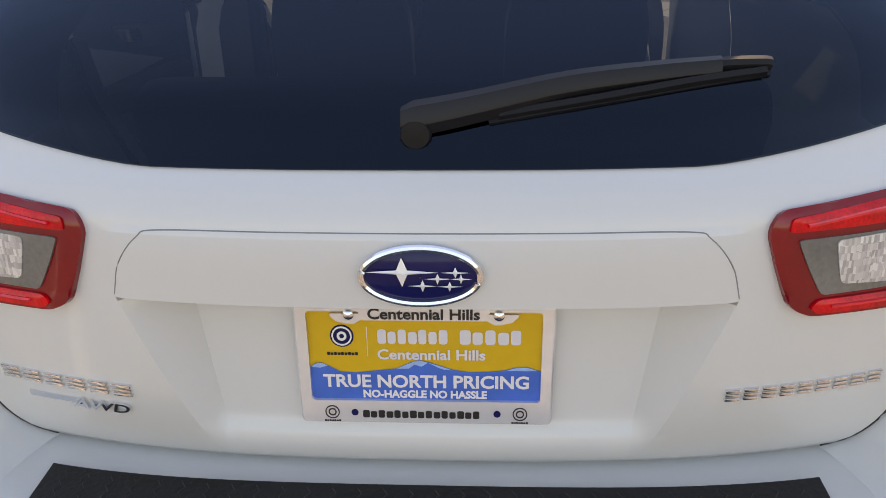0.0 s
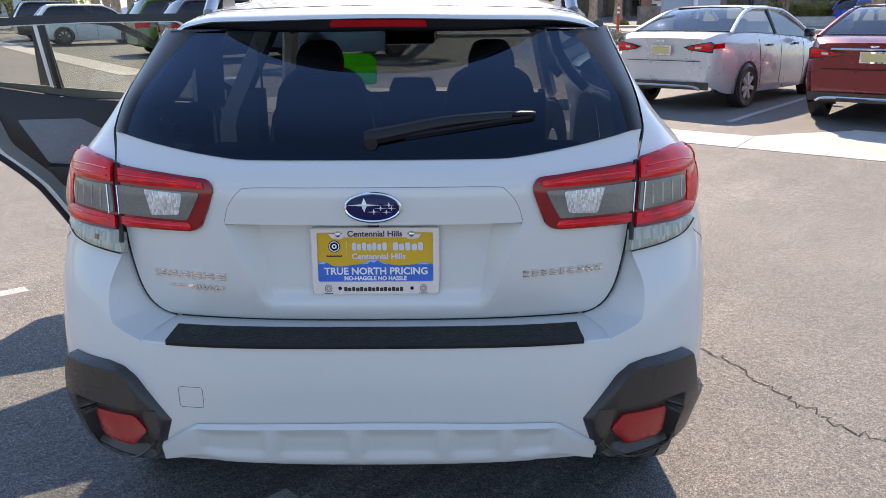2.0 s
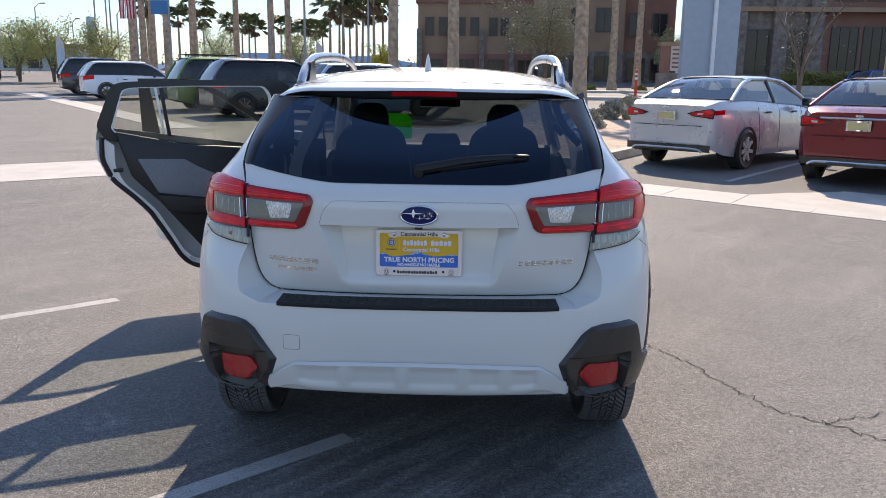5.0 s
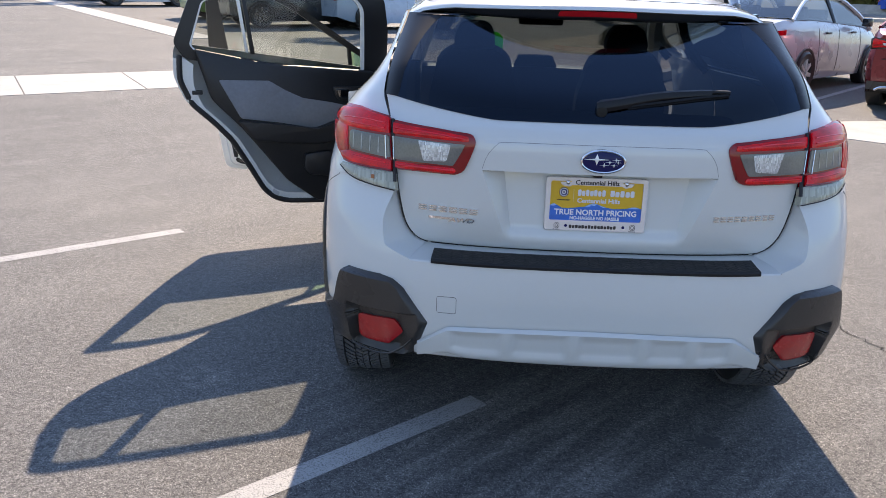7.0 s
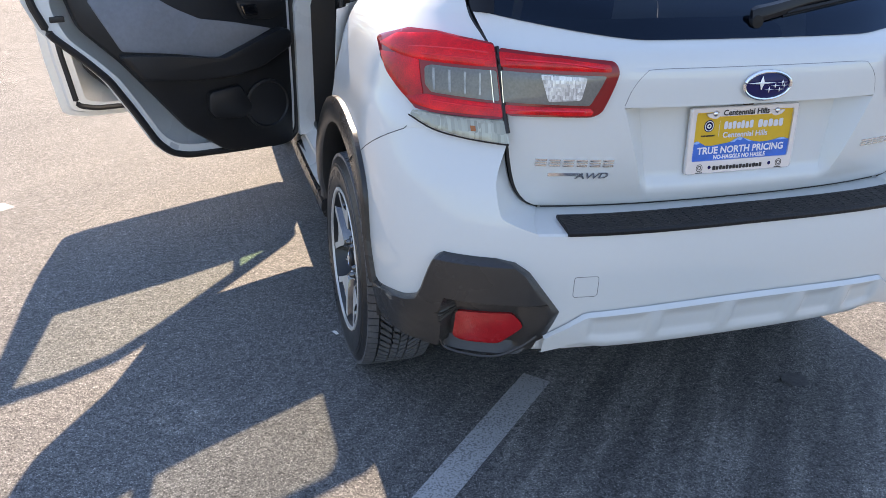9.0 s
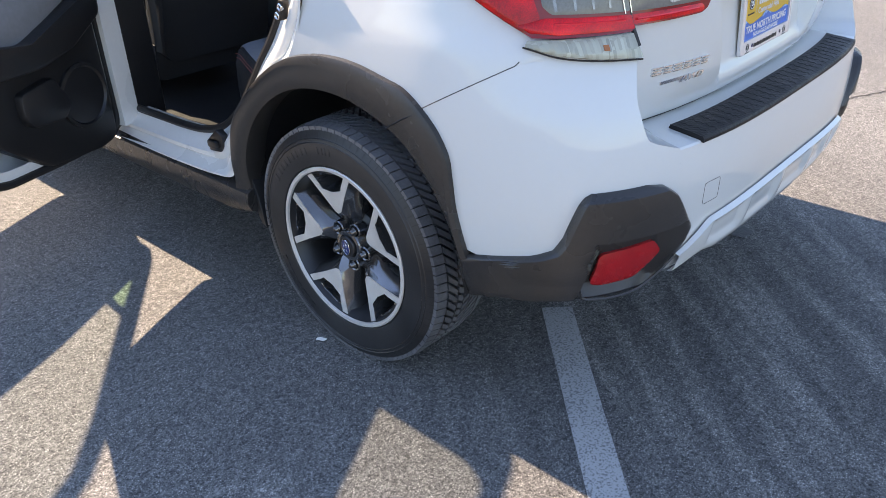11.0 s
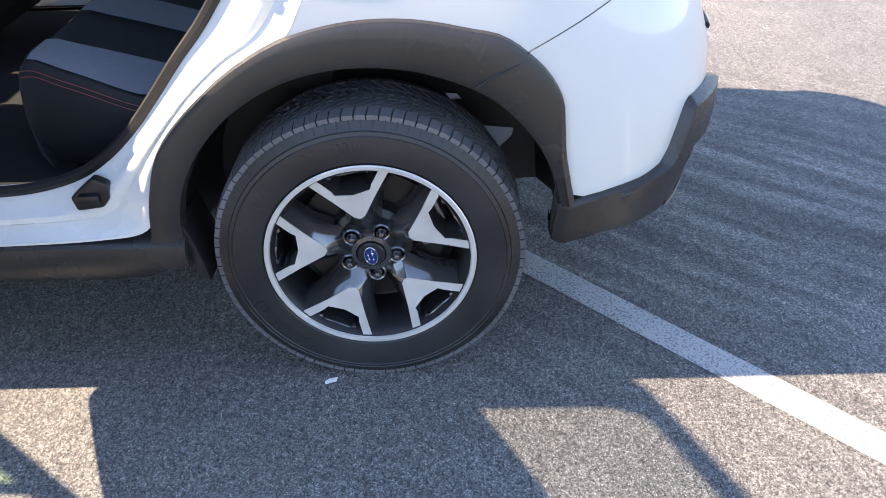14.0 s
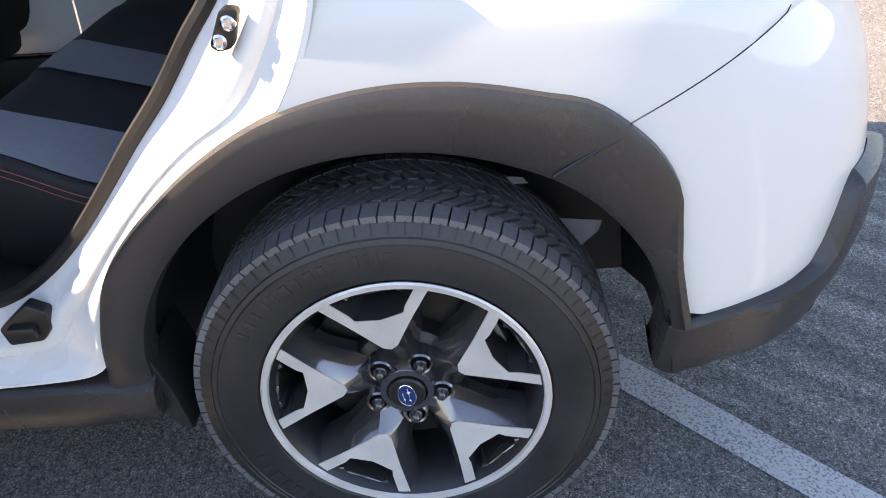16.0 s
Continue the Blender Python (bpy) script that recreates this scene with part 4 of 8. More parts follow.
# black wheel arch cladding; radius by angle from the axle, 0 forward, 180 aft
RO = pchip([-12, 0, 10, 22, 35, 47, 60, 75, 85, 100, 112, 120, 128, 137, 142, 150, 160, 172], [0.50, 0.487, 0.478, 0.485, 0.498, 0.497, 0.505, 0.522, 0.531, 0.546, 0.560, 0.576, 0.571, 0.550, 0.520, 0.484, 0.466, 0.46])
RI = pchip([-12, 0, 14, 30, 45, 60, 75, 90, 110, 125, 140, 155, 172], [0.405, 0.402, 0.415, 0.425, 0.432, 0.438, 0.443, 0.446, 0.452, 0.458, 0.452, 0.440, 0.425])
AX = 0.342
for sg in (-1, 1):
    rows = []
    for a in np.linspace(3, 163.5, 72):
        c, s = math.cos(radians(a)), math.sin(radians(a))
        ro, ri = RO(a), RI(a)
        r = []
        for rad, dx in ((ro, -0.006), (ro - 0.003, 0.012), (ro - 0.014, 0.018), (ri + (ro - ri) * 0.45, 0.014), (ri + 0.012, 0.012), (ri, 0.004), (ri - 0.004, -0.03), (ri + 0.004, -0.07)):
            y, z = rad * c, AX + rad * s
            zz = max(z, 0.42)
            x = abs(skin(1 + y - _Y0(zz) if y >= _Y0(zz) else abs(u_y(y, zz)), zz).x) if y < 0.2 else _W(zz) - 0.0
            r.append(Vector((sg * (max(x, 0.865) + dx), y, z)))
        rows.append(r)
    bm = bmesh.new(); grid(bm, rows)
    arch = part("wheel_arch_cladding", bm, CLAD, car, "unpainted black plastic wheel arch", angle=40)
    bm = bmesh.new()
    a = 121.5
    pts = [Vector((sg * (0.888 + 0.0174), r * math.cos(radians(a + (r - 0.5) * 60)), AX + r * math.sin(radians(a + (r - 0.5) * 60)))) for r in np.linspace(0.465, 0.56, 6)]
    tube(bm, pts, 0.0018, 4)
    part("arch_joint", bm, SEAL, arch)
    bm = bmesh.new()
    rows = [[(sg * x, RI(a) * k * math.cos(radians(a)), AX + RI(a) * k * math.sin(radians(a))) for a in np.linspace(-2, 177.5, 46)] for x, k in ((0.872, 1.0), (0.8, 1.02), (0.62, 1.02), (0.55, 0.95), (0.545, 0.3))]
    grid(bm, rows)
    part("wheel_arch_liner", bm, SEAL, car)
CLIP = paint("zinc_grey", (0.13, 0.14, 0.16), 0.4, metal=0.3, vary=0.1)
for pts, x in (([(-0.252, 0.617), (-0.316, 0.610), (-0.312, 0.592), (-0.286, 0.566)], 0.79), ([(-0.172, 0.692), (-0.196, 0.690), (-0.204, 0.680), (-0.182, 0.679)], 0.79)):
    bm = bmesh.new()
    prism(bm, pts, x - 0.012, x, 0.001, f=lambda a, b, c: Vector((-b, a, c + (b - 0.79) * 0.6)))
    part("liner_bracket", bm, CLIP, car, "small bare metal bracket in the wheel arch")
bm = bmesh.new()
prism(bm, [(0.405, 0.44), (0.405, 0.33), (0.385, 0.29), (0.365, 0.285), (0.38, 0.36)], 0.72, 0.868, 0.004, f=lambda a, b, c: Vector((-b, a, c)))
part("mud_flap", bm, SEAL, car)

# roof, spoiler lip, rails, aerial
bm = bmesh.new()
rows = []
for q in [0, 0.004, 0.012] + list(np.linspace(0.03, 1, 40)):
    r = []
    for x in np.linspace(-0.632, 0.632, 45):
        ye = LIPY(x)
        y = ye + (1.72 - ye) * q
        r.append(Vector((x, y, ZR(y) - drop(x) - (0.012 if q == 0 else 0.003 if q < 0.005 else 0))))
    rows.append(r)
vs = grid(bm, rows)
lipv = [bm.verts.new(v.co + Vector((0, 0.02, -0.004))) for v in vs[0]]
for i in range(len(lipv) - 1):
    bm.faces.new((vs[0][i], vs[0][i + 1], lipv[i + 1], lipv[i]))
roof = part("roof", bm, WHITE, car, "white roof with a rear spoiler", angle=40)
bm = bmesh.new()
tube(bm, [(x, LIPY(x) + 0.13, ZR(LIPY(x) + 0.13) - drop(x) + 0.0002) for x in np.linspace(-0.60, 0.60, 31)], 0.0012, 5)
part("tailgate_top_gap", bm, SEAL, roof)
bm = bmesh.new()
rows = []
for k in np.linspace(0, 1, 8):
    rows.append([Vector((-0.013 + 0.016 * math.cos(a) * (1 - k) ** 0.7, 0.06 + (-0.035 + 0.03 * k) * (1 if math.sin(a) < 0 else 0) * abs(math.sin(a)) + (0.085 - 0.075 * k) * max(0, math.sin(a)), 1.538 + 0.078 * k)) for a in np.linspace(0, 2 * math.pi, 17)[:-1]])
vs = grid(bm, rows, close=True); bm.faces.new(vs[-1])
part("shark_fin_aerial", bm, WHITE, roof)
for sg in (-1, 1):
    pts = smooth_line([(sg * 0.565, 0.03, 1.478), (sg * 0.563, 0.10, 1.53), (sg * 0.56, 0.24, 1.582), (sg * 0.555, 0.45, 1.603), (sg * 0.545, 0.85, 1.615), (sg * 0.535, 1.15, 1.605), (sg * 0.53, 1.35, 1.575), (sg * 0.528, 1.45, 1.53)], 5)
    bm = bmesh.new()
    tube(bm, pts, 0.019, 10, flat=1.15)
    rail = part("roof_rail", bm, paint("satin_silver", (0.42, 0.43, 0.45), 0.3, metal=0.9), roof, "raised silver roof rail")
    for y in (0.16, 1.33):
        bm = bmesh.new()
        prism(bm, rounded([(y - 0.09, 1.47), (y + 0.10, 1.49), (y + 0.06, 1.585), (y - 0.02, 1.575)], 0.02), -0.012, 0.012, f=lambda a, b, c: Vector((sg * 0.55 + b, a, c)))
        part("rail_foot", bm, SATIN, rail)


NUT = paint("black_chrome", (0.16, 0.155, 0.15), 0.22, metal=0.9, vary=0.1)


# wheels
def build_wheel():
    w = new("wheel")
    w.parent = car
    bm = bmesh.new()
    R = 0.3475
    lathe(bm, [(0.232, -0.100), (0.240, -0.109), (0.262, -0.1125), (0.285, -0.1135), (0.300, -0.1122), (0.3015, -0.1138), (0.303, -0.112), (0.310, -0.1098), (0.3115, -0.1112), (0.313, -0.1088), (0.322, -0.1045), (0.331, -0.1005), (0.3345, -0.096), (0.335, -0.088), (0.335, -0.06), (0.335, 0.06), (0.330, 0.094), (0.30, 0.111), (0.26, 0.112), (0.228, 0.10)], 96)
    ty = part("tyre", bm, RUBBER, w, "black all-season tyre", angle=25)
    ty["label"] = "black rubber all-season tyre"
    # tread: chevron lugs
    bm = bmesh.new()
    n = 84
    for i in range(n):
        for x0, x1, lag, frac in ((-0.1, -0.069, 0.15, 0.88), (-0.063, -0.028, 1.3, 0.62), (-0.022, -0.002, 0.9, 0.64), (0.002, 0.022, -0.9, 0.64), (0.028, 0.063, -1.3, 0.62), (0.069, 0.1, -0.15, 0.88)):
            da = 2 * math.pi / n
            a0 = i * da
            off = (0.5 if abs(x0 + x1) > 0.13 else 0.0) * da
            ring = []
            for x, k in ((x0, 0), (x1, 1)):
                sh = (x - x0) / 0.036 * lag * da + off
                for q in (0, frac):
                    ring.append((x, a0 + sh + q * da))
            top, low = [], []
            for x, a in (ring[0], ring[1], ring[3], ring[2]):
                rr = R - max(0, (abs(x) - 0.082)) * 0.32
                top.append(bm.verts.new((x, rr * math.cos(a), rr * math.sin(a))))
                low.append(bm.verts.new((x, (rr - 0.014) * math.cos(a), (rr - 0.014) * math.sin(a))))
            bm.faces.new(top)
            for j in range(4):
                bm.faces.new((top[j], top[(j + 1) % 4], low[(j + 1) % 4], low[j]))
    tr = part("tread", bm, TREAD, ty, angle=20)
    tr["kind"] = "stuff"
    # thin cuts across the shoulder, and raised marks in place of the maker's name
    bm = bmesh.new()
    for i in range(n):
        a = 2 * math.pi * (i + 0.02) / n
        prof = [(0.316, -0.1080), (0.3225, -0.1052), (0.3315, -0.1010), (0.3355, -0.0975), (0.3418, -0.0985)]
        lo, hi = ([bm.verts.new((x - 0.0006, r * math.cos(a + e), r * math.sin(a + e))) for r, x in prof] for e in (-0.0030, 0.0030))
        for j in range(len(prof) - 1):
            bm.faces.new((lo[j], lo[j + 1], hi[j + 1], hi[j]))
    ribs = part("shoulder_groove", bm, SEAL, ty); ribs["kind"] = "stuff"
    bm = bmesh.new()
    for c0, nn, wd in ((53, 9, 4.6), (86, 4, 3.0), (-38, 8, 4.8)):
        for i in range(nn):
            m = Matrix.Rotation(radians(c0 - 90 + (i - nn / 2) * wd), 4, "X")
            k = wd / 4.6 * 0.0075
            box(bm, -0.1144, -k * (0.55 + 0.4 * (i % 2)), 0.2705, -0.108, k * (0.9 - 0.3 * (i % 3 == 1)), 0.2895, 0.0006, m)
    raised = part("sidewall_marking", bm, RUBBER, ty, "raised marks on the sidewall"); raised["kind"] = "stuff"
    bm = bmesh.new()
    lathe(bm, [(0.2335, -0.104), (0.2345, -0.108), (0.2315, -0.1105), (0.2235, -0.1095), (0.2215, -0.104), (0.2195, -0.095)], 72)
    rim = part("rim", bm, MACHINED, w, "machined and dark alloy wheel rim")
    bm = bmesh.new()
    lathe(bm, [(0.2213, -0.104), (0.210, -0.088), (0.203, -0.02), (0.195, 0.06), (0.215, 0.09), (0.228, 0.1)], 60)
    part("rim_barrel", bm, SATIN, rim)
    RR = 0.226
    # half outlines of a forked spoke, from the hub out and back down the fork: machined face, foot of the chamfer
    face = [(0.43, 0.0), (0.455, 0.052), (0.67, 0.205), (0.955, 0.418), (0.985, 0.352), (0.95, 0.312), (0.79, 0.192), (0.74, 0.170), (0.71, 0.0)]
    foot = [(0.17, 0.0), (0.19, 0.135), (0.60, 0.262), (0.90, 0.475), (1.0, 0.335), (0.925, 0.268), (0.80, 0.145), (0.765, 0.125), (0.75, 0.0)]
    face, foot = ([(r * min(1, 1.012 / math.hypot(r, t)), t * min(1, 1.012 / math.hypot(r, t))) for r, t in pts] for pts in (face, foot))
    for k in range(5):
        m = Matrix.Rotation(radians(80 + 72 * k - 90), 4, "X")
        sp = lambda r, t, x: Vector((x + 0.024 * max(0, 1 - r) ** 1.3, 0, 0)) + m @ Vector((0, -t * RR, r * RR))
        bm = bmesh.new()
        for sgn in (1, -1):
            rows = []
            for q in (1.0, 0.97, 0.5, 0.0):
                rows.append([sp(a[0] * q + b[0] * (1 - q), sgn * (a[1] * q + b[1] * (1 - q)), -0.1003 + 0.040 * (1 - q) ** 0.9) for a, b in zip(face, foot)])
            rows.append([sp(b[0], sgn * b[1], -0.030) for b in foot])
            grid(bm, rows)
        bmesh.ops.remove_doubles(bm, verts=bm.verts, dist=1e-5)
        spoke = part("spoke", bm, GUNMETAL, rim, "gloss dark spoke with a bright machined face", angle=28)
        bm = bmesh.new()
        for sgn in (1, -1):
            prism(bm, [(r * RR, sgn * t * RR) for r, t in face], -0.099, -0.1022, 0.0, f=lambda a, b, c: sp(a / RR, c / RR, b))
        part("machined_face", bm, MACHINED, spoke, angle=30)
        bm = bmesh.new()
        # a stepped gloss web closes the fork at the rim
        for sgn in (1, -1):
            prism(bm, [(r * RR, sgn * t * RR) for r, t in ((1.0, 0.0), (0.985, 0.29), (0.94, 0.262), (0.89, 0.18), (0.92, 0.15), (0.92, 0.0))], -0.05, -0.092, 0.003, f=lambda a, b, c: sp(a / RR, c / RR, b))
        part("fork_web", bm, GUNMETAL, spoke, angle=30)
    bm = bmesh.new()
    lathe(bm, [(0.048, -0.04), (0.048, -0.076), (0.044, -0.082), (0.034, -0.083), (0.030, -0.078)], 40)
    hub = part("hub", bm, GUNMETAL, rim)
    bm = bmesh.new()
    lathe(bm, [(0.031, -0.076), (0.031, -0.087), (0.028, -0.0905), (0.0001, -0.092)], 32)
    capo = part("centre_cap", bm, SATIN, rim, "dark centre cap with a small navy oval")
    bm = bmesh.new()
    lathe(bm, [(0.0225, -0.0905), (0.0225, -0.0928), (0.0001, -0.0938)], 28, Matrix.Rotation(radians(-8), 4, "X") @ Matrix.Diagonal((1, 0.64, 1, 1)))
    part("cap_oval", bm, paint("cap_blue", (0.010, 0.030, 0.14), 0.15, coat=1), capo)
    bm = bmesh.new()
    cm = Matrix.Rotation(radians(-8), 4, "X") @ Matrix.Diagonal((1, 0.64, 1, 1))
    tube(bm, [cm @ Vector((-0.0932, 0.0225 * math.cos(q), 0.0225 * math.sin(q))) for q in np.linspace(0, 2 * math.pi, 29)[:-1]], 0.0011, 5, closed=True)
    part("cap_ring", bm, CHROME, capo)
    for py, pz, pr in ((-0.006, 0.007, 0.013), (0.009, 0.004, 0.007), (0.008, -0.007, 0.008), (-0.006, -0.010, 0.008)):
        bm = bmesh.new()
        v = [bm.verts.new(cm @ Vector((-0.0945, py + pr * (1 if q % 2 == 0 else 0.2) * 0.5 * math.cos(q * math.pi / 4), pz + pr * (1 if q % 2 == 0 else 0.2) * math.sin(q * math.pi / 4)))) for q in range(8)]
        c0 = bm.verts.new(cm @ Vector((-0.0952, py, pz)))
        for q in range(8):
            bm.faces.new((v[q], v[(q + 1) % 8], c0))
        part("cap_glint", bm, BADGE, capo)
    for k in range(5):
        a = radians(80 + 36 - 90 + 72 * k)
        bm = bmesh.new()
        m = Matrix.Translation((0, -0.057 * math.sin(a), 0.057 * math.cos(a)))
        lathe(bm, [(0.021, -0.045), (0.021, -0.076), (0.0185, -0.079), (0.0155, -0.077), (0.0145, -0.070)], 24, m)
        part("nut_boss", bm, GUNMETAL, rim)
        bm = bmesh.new()
        lathe(bm, [(0.0115, -0.060), (0.0115, -0.081), (0.0095, -0.0835), (0.0085, -0.090), (0.0055, -0.0935), (0.0001, -0.0945)], 18, m)
        part("wheel_nut", bm, NUT, rim, "dark chrome wheel nut")
    bm = bmesh.new()
    lathe(bm, [(0.165, -0.005), (0.165, 0.012), (0.10, 0.012), (0.085, -0.03), (0.05, -0.03), (0.05, -0.005), (0.165, -0.005)], 48)
    part("brake_disc", bm, IRON, w)
    # added dark disc that stands for the shade behind the spokes
    bm = bmesh.new()
    lathe(bm, [(0.0001, 0.030), (0.10, 0.030), (0.175, 0.034), (0.196, 0.028), (0.197, 0.060)], 48)
    part("dust_shield", bm, SEAL, w)
    bm = bmesh.new()
    lathe(bm, [(0.050, -0.048), (0.078, -0.046), (0.092, -0.036), (0.098, -0.018), (0.098, 0.0)], 40)
    part("disc_hat", bm, SATIN, w)
    bm = bmesh.new()
    m = Matrix.Rotation(radians(68), 4, "X")
    box(bm, -0.035, -0.06, 0.10, 0.03, 0.06, 0.178, 0.012, m)
    box(bm, -0.045, -0.022, 0.125, -0.03, 0.022, 0.15, 0.006, m)
    part("brake_caliper", bm, paint("caliper_silver", (0.22, 0.22, 0.21), 0.4, metal=0.7), w)
    return w


wheel = build_wheel()
wheel.matrix_basis = pose(-0.7785, 0, 0.3435)
for x, y, rz in ((0.7785, 0, 180), (-0.7785, 2.665, 0), (0.7785, 2.665, 180)):
    copy_thing(wheel, pose(x, y, 0.3435, 0, 0, rz))

# rocker cladding and white sill, driver side open, passenger side closed
for sg in (-1, 1):
    bm = bmesh.new()
    rows = []
    for y in [0.40, 0.44, 0.48, 0.52] + list(np.linspace(0.56, 2.22, 12)):
        rows.append([(sg * x, y, z) for x, z in ((0.80, 0.43), (0.872, 0.405), (0.893, 0.392), (0.897, 0.36), (0.885, 0.315 + 0.02 * max(0, 1 - (y - 0.40) / 0.12)), (0.85, 0.282 + 0.04 * max(0, 1 - (y - 0.40) / 0.12)), (0.70, 0.27 + 0.05 * max(0, 1 - (y - 0.40) / 0.12)))])
    vs = grid(bm, rows)
    bm.faces.new(vs[0]); bm.faces.new(vs[-1])
    part("rocker_cladding", bm, CLAD, car, "black plastic rocker panel")

# driver-side rear door aperture: jamb, sill, seal, striker
bm = bmesh.new()
outer = smooth_line([(0.05, 1.12), (0.057, 0.99), (0.095, 0.885), (0.137, 0.829), (0.215, 0.792), (0.29, 0.738), (0.355, 0.668), (0.408, 0.59), (0.448, 0.50), (0.475, 0.43), (0.58, 0.408), (0.80, 0.398), (1.20, 0.392)], 6)
inner = smooth_line([(0.12, 1.14), (0.185, 1.0), (0.245, 0.92), (0.30, 0.845), (0.36, 0.775), (0.42, 0.70), (0.48, 0.63), (0.545, 0.57), (0.62, 0.523), (0.72, 0.493), (0.83, 0.482), (1.0, 0.478), (1.20, 0.476)], 6)
rows = []
for a, b in zip(outer, inner):
    r = []
    for k, x in ((0, 0.884), (0.06, 0.884), (0.12, 0.872), (0.30, 0.852), (0.36, 0.846), (0.42, 0.852), (0.55, 0.85), (0.62, 0.838), (0.85, 0.812), (0.93, 0.81), (1.0, 0.80), (1.0, 0.76)):
        p = a.lerp(b, k)
        xx = x - 0.05 * max(0, p.y - 1.0) ** 1.0 * (1 if p.y > 1 else 0)
        r.append(Vector((-xx, p.x, p.y)))
    rows.append(r)
grid(bm, rows)
jamb = part("door_jamb", bm, JAMB, car, "glossy white door jamb and sill", angle=50)
bm = bmesh.new()
tube(bm, [(-0.80 + 0.05 * max(0, p.y - 1.0), p.x + 0.004, p.y + 0.004) for p in inner], 0.013, 8)
part("aperture_seal", bm, SEAL, jamb)
bm = bmesh.new()
prism(bm, rounded([(0.157, 0.975), (0.180, 0.977), (0.202, 0.93), (0.192, 0.922), (0.172, 0.926)], 0.008), 0.84, 0.858, 0.002, f=lambda a, b, c: Vector((-b, a, c)))
st = part("door_striker", bm, IRON, jamb, "metal door striker plate")
for y, z in ((0.172, 0.959), (0.187, 0.936)):
    bm = bmesh.new()
    lathe(bm, [(0.010, -0.855), (0.010, -0.861), (0.007, -0.863), (0.005, -0.860), (0.0001, -0.860)], 16, Matrix.Translation((0, y, z)))
    part("striker_bolt", bm, CHROME, jamb)
bm = bmesh.new()
prism(bm, rounded([(0.545, 0.53), (0.548, 0.495), (0.565, 0.475), (0.622, 0.468), (0.63, 0.50), (0.575, 0.545)], 0.006), 0.835, 0.858, 0.003, f=lambda a, b, c: Vector((-b, a, c)))
box(bm, -0.872, 0.565, 0.488, -0.852, 0.61, 0.51, 0.005)
part("door_stop", bm, SATIN, jamb, "black plastic door stop")
# pillar between the doors, cant rail
bm = bmesh.new()
rows = []
for z in np.linspace(0.44, 1.47, 16):
    x = 0.874 if z < 1.02 else 0.874 - (z - 1.02) * 0.5
    rows.append([(-x + 0.07, 1.14, z), (-x, 1.12, z), (-x - 0.012, 1.17, z), (-x - 0.012, 1.24, z), (-x, 1.30, z), (-x + 0.07, 1.29, z)])
grid(bm, rows)
pil = part("centre_pillar", bm, JAMB, car)
# inner trim added extra deep, to keep direct sun off the sill
bm = bmesh.new()
grid(bm, [[(-x, y, z) for x, y in ((0.835, 1.285), (0.70, 1.285), (0.68, 1.26), (0.68, 1.18), (0.70, 1.145), (0.835, 1.145))] for z in np.linspace(0.42, 1.15, 8)])
part("pillar_trim", bm, TRIM, pil, "black inner pillar trim")
for sg in (-1, 1):
    bm = bmesh.new()
    tube(bm, smooth_line([(sg * 0.59, 0.15, 1.44), (sg * 0.615, 0.6, 1.475), (sg * 0.63, 1.2, 1.48), (sg * 0.63, 1.65, 1.44), (sg * 0.71, 2.05, 1.22), (sg * 0.79, 2.35, 1.03)], 6), 0.045, 8)
    part("cant_rail", bm, JAMB if sg < 0 else WHITE, car)
# passenger side doors, closed
for y0, y1 in ((0.06, 1.20), (1.207, 2.17)):
    bm = bmesh.new()
    grid(bm, [[(0.005 + _W(max(z, 0.42)), y, z) for y in np.linspace(y0, y1, 9)] for z in np.linspace(0.40, 1.17, 20)])
    dr = part("passenger_door", bm, WHITE, car, "closed white side door")
    bm = bmesh.new()
    grid(bm, [[(_W(z) - 0.004, y, z) for y in np.linspace(y0 + 0.05, y1 - 0.04 - (0.25 * (z - 1.17) / 0.27 if y1 > 2 else 0), 7)] for z in np.linspace(1.17, 1.44, 7)])
    part("side_window", bm, PRIVACY if y0 < 1 else DOORGLASS, dr, normals=False)
    for y in (y0 + 0.02, y1 - 0.015 - (0.0 if y1 < 2 else 0.1)):
        bm = bmesh.new()
        tube(bm, [(_W(z), y, z) for z in np.linspace(1.15, 1.45, 6)], 0.03, 6)
        part("window_post", bm, BLACK, dr)
# front of the body
for sg in (-1, 1):
    bm = bmesh.new()
    rows = []
    for y in list(np.linspace(2.17, 3.3, 14)) + [3.42, 3.5]:
        w = 0.885 * (1 - max(0, (y - 2.9) / 0.75) ** 3 * 0.35)
        zt = 1.0 - 0.10 * max(0, (y - 2.4) / 1.1)
        wl = 0.40 if abs(y - 2.665) > 0.42 else AX + math.sqrt(max(0, 0.42 ** 2 - (y - 2.665) ** 2))
        rows.append([(sg * (w - 0.02 * (1 - k) ** 2 - 0.07 * k ** 6), y, wl + (zt - wl) * k) for k in np.linspace(0, 1, 8)])
    grid(bm, rows)
    part("front_wing", bm, WHITE, car)
bm = bmesh.new()
rows = []
for y in np.linspace(2.25, 3.48, 14):
    rows.append([(x, y, 1.04 - 0.14 * max(0, (y - 2.3) / 1.2) ** 1.5 - 0.06 * abs(x / 0.8) ** 2.5) for x in np.linspace(-0.82, 0.82, 17)])
grid(bm, rows)
part("bonnet", bm, WHITE, car)
bm = bmesh.new()
rows = [[(x, 3.5 + 0.09 * (1 - (x / 0.8) ** 2) - (0.04 if z > 0.8 else 0), z) for x in np.linspace(-0.78, 0.78, 15)] for z in np.linspace(0.25, 0.9, 8)]
grid(bm, rows)
part("front_bumper", bm, WHITE, car)
bm = bmesh.new()
